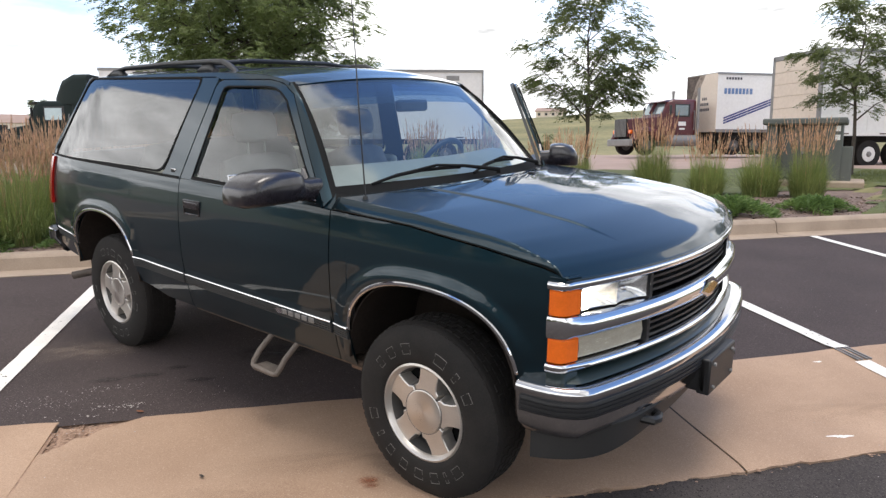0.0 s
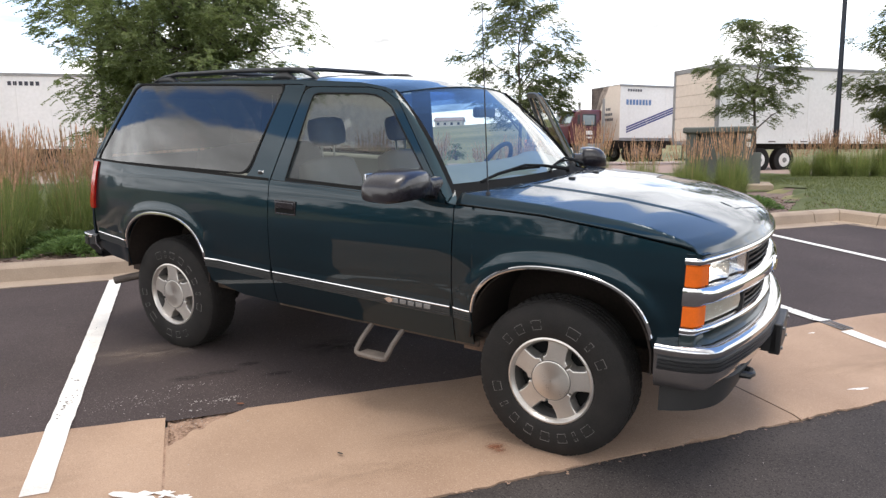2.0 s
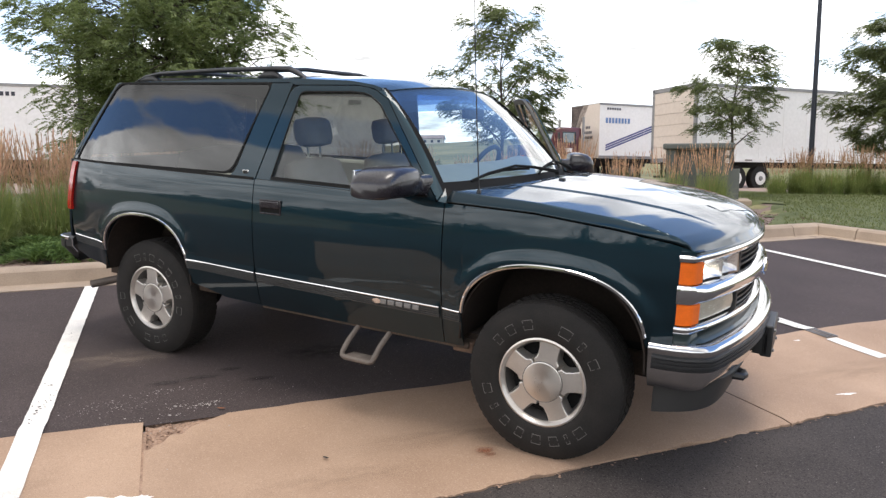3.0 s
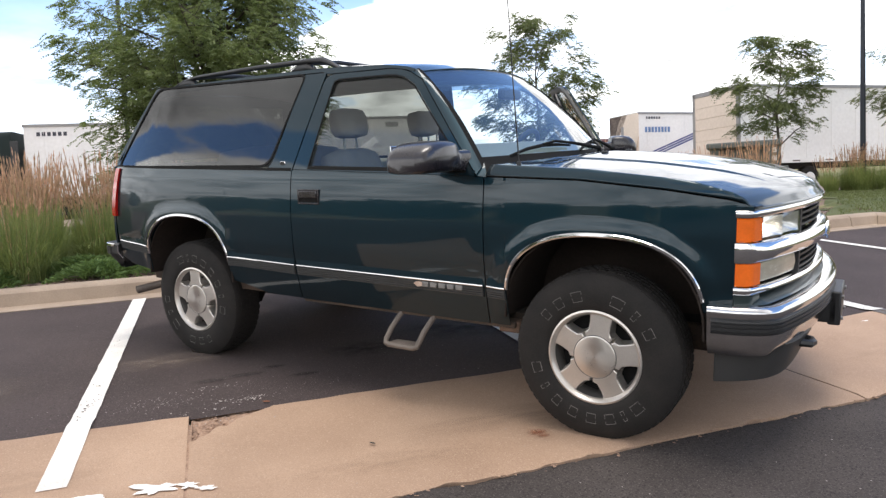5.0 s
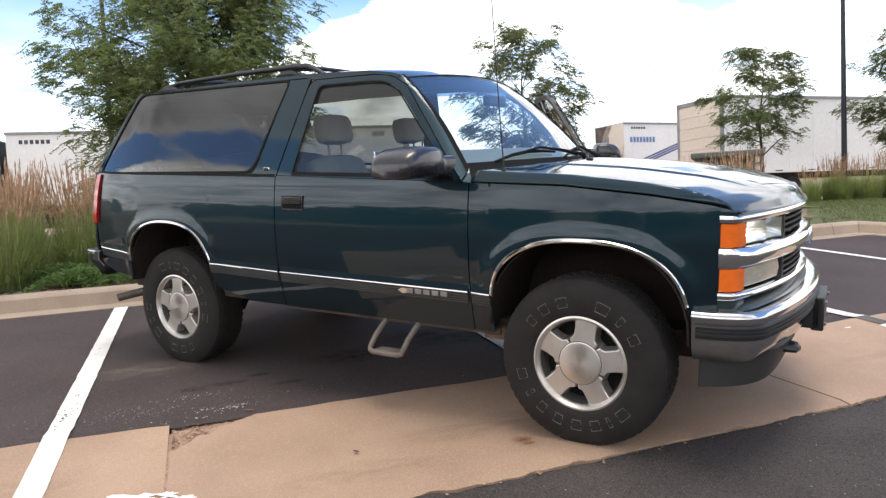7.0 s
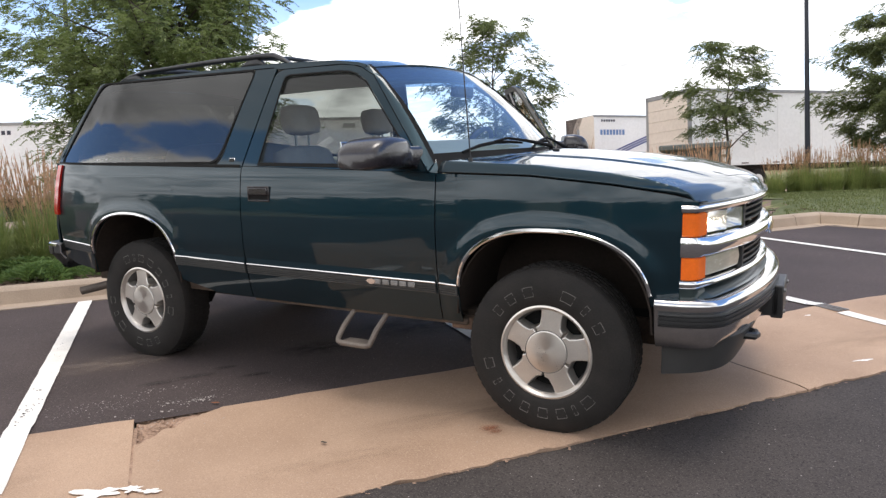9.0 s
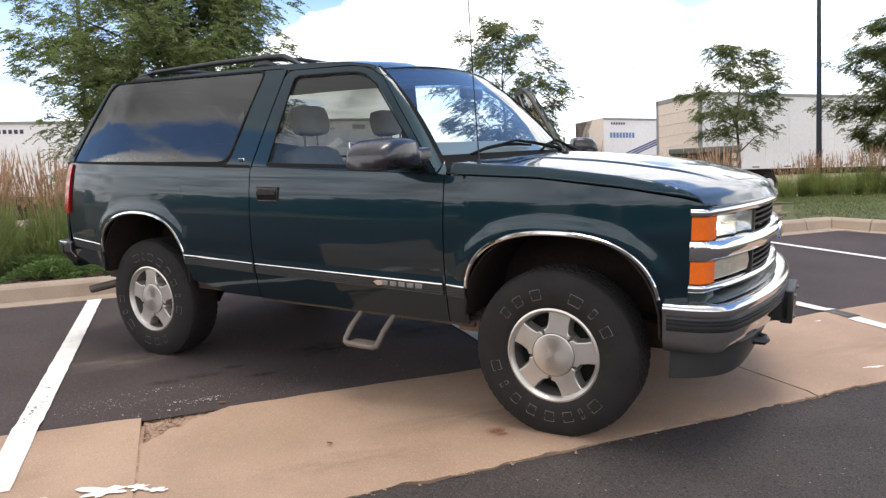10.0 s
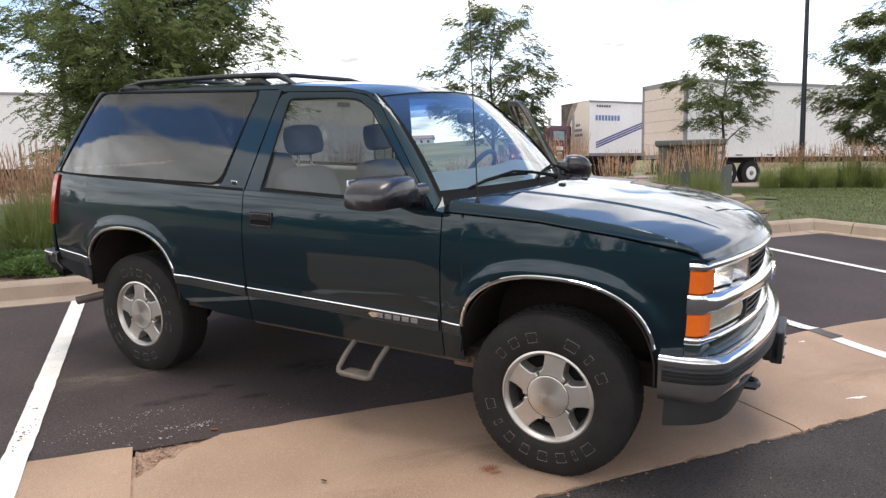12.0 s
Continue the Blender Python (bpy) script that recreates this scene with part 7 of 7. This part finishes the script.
def loft(secs, bm=None):
    """Closed skin through outlines with equal counts of points."""
    bm = bm or bmesh.new()
    rows = [[bm.verts.new(p) for p in s] for s in secs]
    n = len(rows[0])
    for a, b in zip(rows, rows[1:]):
        for k in range(n):
            bm.faces.new((a[k], a[(k + 1) % n], b[(k + 1) % n], b[k]))
    bm.faces.new(rows[0][::-1])
    bm.faces.new(rows[-1])
    return bm


def hoop(x, hw, z0, z1, r=0.15):
    """Outline across a cab: flat bottom, rounded top."""
    out = [(x, -hw, z0), (x, -hw, z1 - r)]
    for k in range(1, 4):
        a = math.pi / 2 * k / 4
        out.append((x, -hw + r * (1 - math.cos(a)), z1 - r + r * math.sin(a)))
    out += [(x, -hw + r, z1), (x, hw - r, z1)]
    for k in range(1, 4):
        a = math.pi / 2 * (1 - k / 4)
        out.append((x, hw - r * (1 - math.cos(a)), z1 - r + r * math.sin(a)))
    out += [(x, hw, z1 - r), (x, hw, z0)]
    return out


def tractor(m, paint, label, fairing):
    """A long-nosed lorry; x forward, origin below the cab's back."""
    t = thing("lorry", label, "truck", m, group="lorries")
    part("cab", loft([hoop(0.0, 1.0, 1.0, 2.75), hoop(1.25, 1.0, 1.0, 2.75), hoop(1.55, 0.95, 1.0, 2.62), hoop(1.85, 0.93, 1.0, 2.0, 0.1)]), paint, t, smooth=40)
    if fairing:
        part("hood", loft([hoop(1.8, 0.85, 0.95, 1.80), hoop(2.6, 0.75, 0.95, 1.66), hoop(3.45, 0.66, 0.9, 1.45), hoop(3.55, 0.62, 0.9, 1.35)]), paint, t, smooth=40)
    else:
        part("hood", loft([hoop(1.8, 0.80, 0.95, 1.93, 0.07), hoop(2.6, 0.72, 0.95, 1.86, 0.07), hoop(3.50, 0.64, 0.9, 1.78, 0.07)]), paint, t, smooth=40, bevel=0.02)
    if fairing:
        part("sleeper", boxes(((-0.37, 0, 1.85), (0.76, 2.2, 1.9))), paint, t, bevel=0.12)
        part("roof_fairing", loft([hoop(-0.75, 1.15, 2.6, 3.85, 0.2), hoop(-0.1, 1.12, 2.6, 3.85, 0.3), hoop(0.40, 1.0, 2.6, 3.62, 0.35), hoop(0.72, 0.8, 2.6, 3.0, 0.2)]), paint, t, "dark roof fairing", smooth=50)
        for s in (-1, 1):
            part("side_fairing", boxes(((-0.85, s * 1.13, 2.25), (0.3, 0.05, 2.4))), M_BLACK, t, "black side extender", bevel=0.02)
    for s in (-1, 1):
        wf = part("side_window", boxes(((0.75, s * 1.0, 2.2), (0.85, 0.03, 0.62))), M_BLACK, t, "dark cab window", bevel=0.02)
        part("pane", boxes(((0.78, s * 1.012, 2.2), (0.70, 0.02, 0.50))), M_CAB_GLASS, wf, "sky-lit glass", bevel=0.01)
        part("grab_rail", tube([(0.12, s * 1.04, 1.25), (0.12, s * 1.08, 1.35), (0.12, s * 1.08, 2.1), (0.12, s * 1.04, 2.2)], 0.02, 6), M_STEEL, t)
        part("fender", tube([(2.05, s * 0.98, 0.75), (2.25, s * 1.0, 1.12), (2.75, s * 1.0, 1.22), (3.25, s * 0.98, 1.05), (3.45, s * 0.95, 0.75)], [0.14, 0.2, 0.2, 0.2, 0.14], 10), paint, t)
        if not fairing:
            part("exhaust_pipe", tube([(-0.05, s * 1.12, 1.0), (-0.05, s * 1.12, 3.3)], 0.07, 10), M_STEEL, t, "chrome exhaust stack")
        part("mirror", boxes(((1.55, s * 1.22, 2.2), (0.06, 0.16, 0.5))), M_BLACK, t, bevel=0.02)
        part("fuel_tank", tube([(-0.1, s * 0.95, 0.72), (1.5, s * 0.95, 0.72)], 0.28, 16), M_STEEL, t, "grey round fuel tank")
        part("headlamp", boxes(((3.45, s * 0.78, 1.15), (0.12, 0.22, 0.18))), M_AMBER if not fairing else M_LENS_OLD, t, "lamp", bevel=0.02)
        wheel_set(t, 2.75, s * 0.98, 0.5, rim=M_ALLOY_DARK)
        wheel_set(t, -2.2, s * 0.98, 0.5, rim=M_ALLOY_DARK)
        wheel_set(t, -3.4, s * 0.98, 0.5, rim=M_ALLOY_DARK)
    part("windscreen", loft([[(1.36, -0.85, 2.05), (1.36, 0.85, 2.05), (1.22, 0.82, 2.62), (1.22, -0.82, 2.62)], [(1.86, -0.86, 2.03), (1.86, 0.86, 2.03), (1.58, 0.82, 2.58), (1.58, -0.82, 2.58)]]), M_CAB_GLASS, t, "pale reflecting windscreen", bevel=0.02)
    part("windscreen_post", boxes(((1.74, 0, 2.31), (0.30, 0.05, 0.62), Matrix.Rotation(radians(-27), 4, "Y"))), paint, t)
    part("sun_visor", boxes(((1.66, 0, 2.66), (0.32, 1.84, 0.04), Matrix.Rotation(radians(18), 4, "Y"))), paint if not fairing else M_BLACK, t, bevel=0.01)
    gr = part("radiator_grille", boxes(((3.54, 0, 1.34), (0.08, 1.16, 0.90))), M_DARK_STEEL, t, "upright chrome radiator grille", bevel=0.02)
    for k in range(9):
        part("grille_bar", boxes(((3.59, -0.52 + 0.13 * k, 1.34), (0.03, 0.05, 0.86))), M_STEEL, gr)
    part("bumper", boxes(((3.6, 0, 0.62), (0.18, 2.3, 0.34))), M_STEEL, t, "chrome bumper", bevel=0.04)
    part("chassis", boxes(((-1.2, -0.42, 0.85), (7.2, 0.1, 0.24)), ((-1.2, 0.42, 0.85), (7.2, 0.1, 0.24))), M_DARK_STEEL, t, "dark chassis")
    if not fairing:
        part("door_mark", boxes(((0.75, 1.012, 1.55), (0.42, 0.01, 0.20)), ((0.75, 1.012, 1.3), (0.3, 0.01, 0.08))), M_TRAILER, t, "pale door lettering bars")
    return t


fb = Vector((-10.70, 33.34, 1.10))
hv = Vector((hx, hy, 0))
tractor(Matrix.Translation(fb + hv * 0.95) @ pose(0, 0, 0, 0, 0, ang_b), M_RED_CAB, "dark red long-nosed lorry pulling striped trailer", False)
cv = Vector((-0.73, -0.684, 0))
fc = Vector((-16.03 - 1.29 * 0.684, 21.59 + 1.29 * 0.73, 0.72)) + cv * 16.1
tractor(Matrix.Translation(fc + cv * 1.25) @ pose(0, 0, 0, 0, 0, ang_c), M_GREEN_CAB, "dark green lorry with tall roof fairing", True)

# electrical cabinet on its pad
cab = thing("electrical_cabinet", "grey-green pad-mounted electrical cabinet on concrete pad", "utility cabinet", pose(-1.56, 13.40, land_z(-1.56, 13.40), 0, 0, 8))
part("pad", boxes(((0.1, -0.15, 0.05), (2.1, 1.9, 0.14))), M_KERB, cab, "pale concrete pad", bevel=0.02)
part("body", boxes(((0, 0.22, 0.70), (1.40, 0.86, 1.18))), M_BOX_GREEN, cab, bevel=0.02)
part("lid", boxes(((0, 0.02, 1.335), (1.56, 1.34, 0.13))), M_BOX_GREEN, cab, "overhanging lid", bevel=0.03)
for s, w_ in ((-1, 0.22), (1, 0.30)):
    part("corner_post", boxes(((s * (0.71 - w_ / 2), -0.34, 0.70), (w_, 0.27, 1.17))), M_BOX_GREEN, cab, bevel=0.015)
for s in (-1, 1):
    part("door", boxes(((s * 0.225, -0.225, 0.70), (0.43, 0.03, 1.10))), M_BOX_GREEN, cab, bevel=0.01)
part("side_box", boxes(((0.80, -0.15, 0.46), (0.20, 0.6, 0.72))), M_BOX_GREEN, cab, bevel=0.015)
for z in (1.18, 1.0):
    part("notice", boxes(((0.62, -0.485, z), (0.09, 0.006, 0.11))), M_TRAILER, cab, "small white notice")
part("latch", boxes(((0.0, -0.49, 0.75), (0.05, 0.03, 0.16))), M_STEEL, cab)


def light_pole(x, y, h, label, arm):
    z0 = land_z(x, y)
    t = thing("street_lamp", label, "street lamp", Matrix.Translation((x, y, z0)), group="parking lot lamps")
    part("pole", tube([(0, 0, 0), (0, 0, h)], [0.085, 0.06], 12), M_POLE, t)
    part("base", tube([(0, 0, -0.05), (0, 0, 0.35)], 0.24, 16), M_KERB, t, "concrete base", bevel=0.02)
    part("arm", boxes(((arm * 0.16, 0, h - 0.06), (0.34, 0.05, 0.07))), M_POLE, t)
    part("lamp_head", loft([[(arm * 0.28, -0.15, h - 0.02), (arm * 0.28, 0.15, h - 0.02), (arm * 0.28, 0.15, h - 0.13), (arm * 0.28, -0.15, h - 0.13)], [(arm * 0.5, -0.19, h - 0.02), (arm * 0.5, 0.19, h - 0.02), (arm * 0.5, 0.19, h - 0.22), (arm * 0.5, -0.19, h - 0.22)], [(arm * 0.78, -0.17, h - 0.04), (arm * 0.78, 0.17, h - 0.04), (arm * 0.78, 0.17, h - 0.16), (arm * 0.78, -0.17, h - 0.16)]]), M_POLE, t, "dark shoebox lamp head", bevel=0.02)
    return t


light_pole(0.66, 20.11, 6.35, "tall dark parking lot lamp with single head", -1)
light_pole(-19.74, 9.86, 9.2, "tall dark lamp pole behind broad tree", -1)


# far farm buildings on the hill
def barn(x, y, w, d, h, ang, label):
    z0 = land_z(x, y)
    t = thing("farm_building", label, "building", pose(x, y, z0 - 0.3, 0, 0, ang), group="far farm buildings")
    part("wall", boxes(((0, 0, h / 2), (w, d, h))), M_TRAILER_CREAM, t)
    part("roof", prism([(-d / 2 - 0.4, h), (0, h + d * 0.22), (d / 2 + 0.4, h), (d / 2 + 0.4, h - 0.2), (-d / 2 - 0.4, h - 0.2)], lambda y_, z_: (-w / 2 - 0.4, y_, z_), (w + 0.8, 0, 0)), M_ROAD, t, "pale roof")
    for k in range(4):
        part("window", boxes(((-w / 2 + w * (k + 0.5) / 4, -d / 2 - 0.02, h * 0.55), (0.9, 0.06, 0.9))), M_BLACK, t)


barn(-128, 218, 10, 6, 2.5, 20, "low cream house far on the hill")
barn(-150, 206, 8, 5, 2.2, 30, "low pale shed far on the hill")
barn(-255, 100, 40, 14, 4.5, 60, "long low pale building on the far plain")
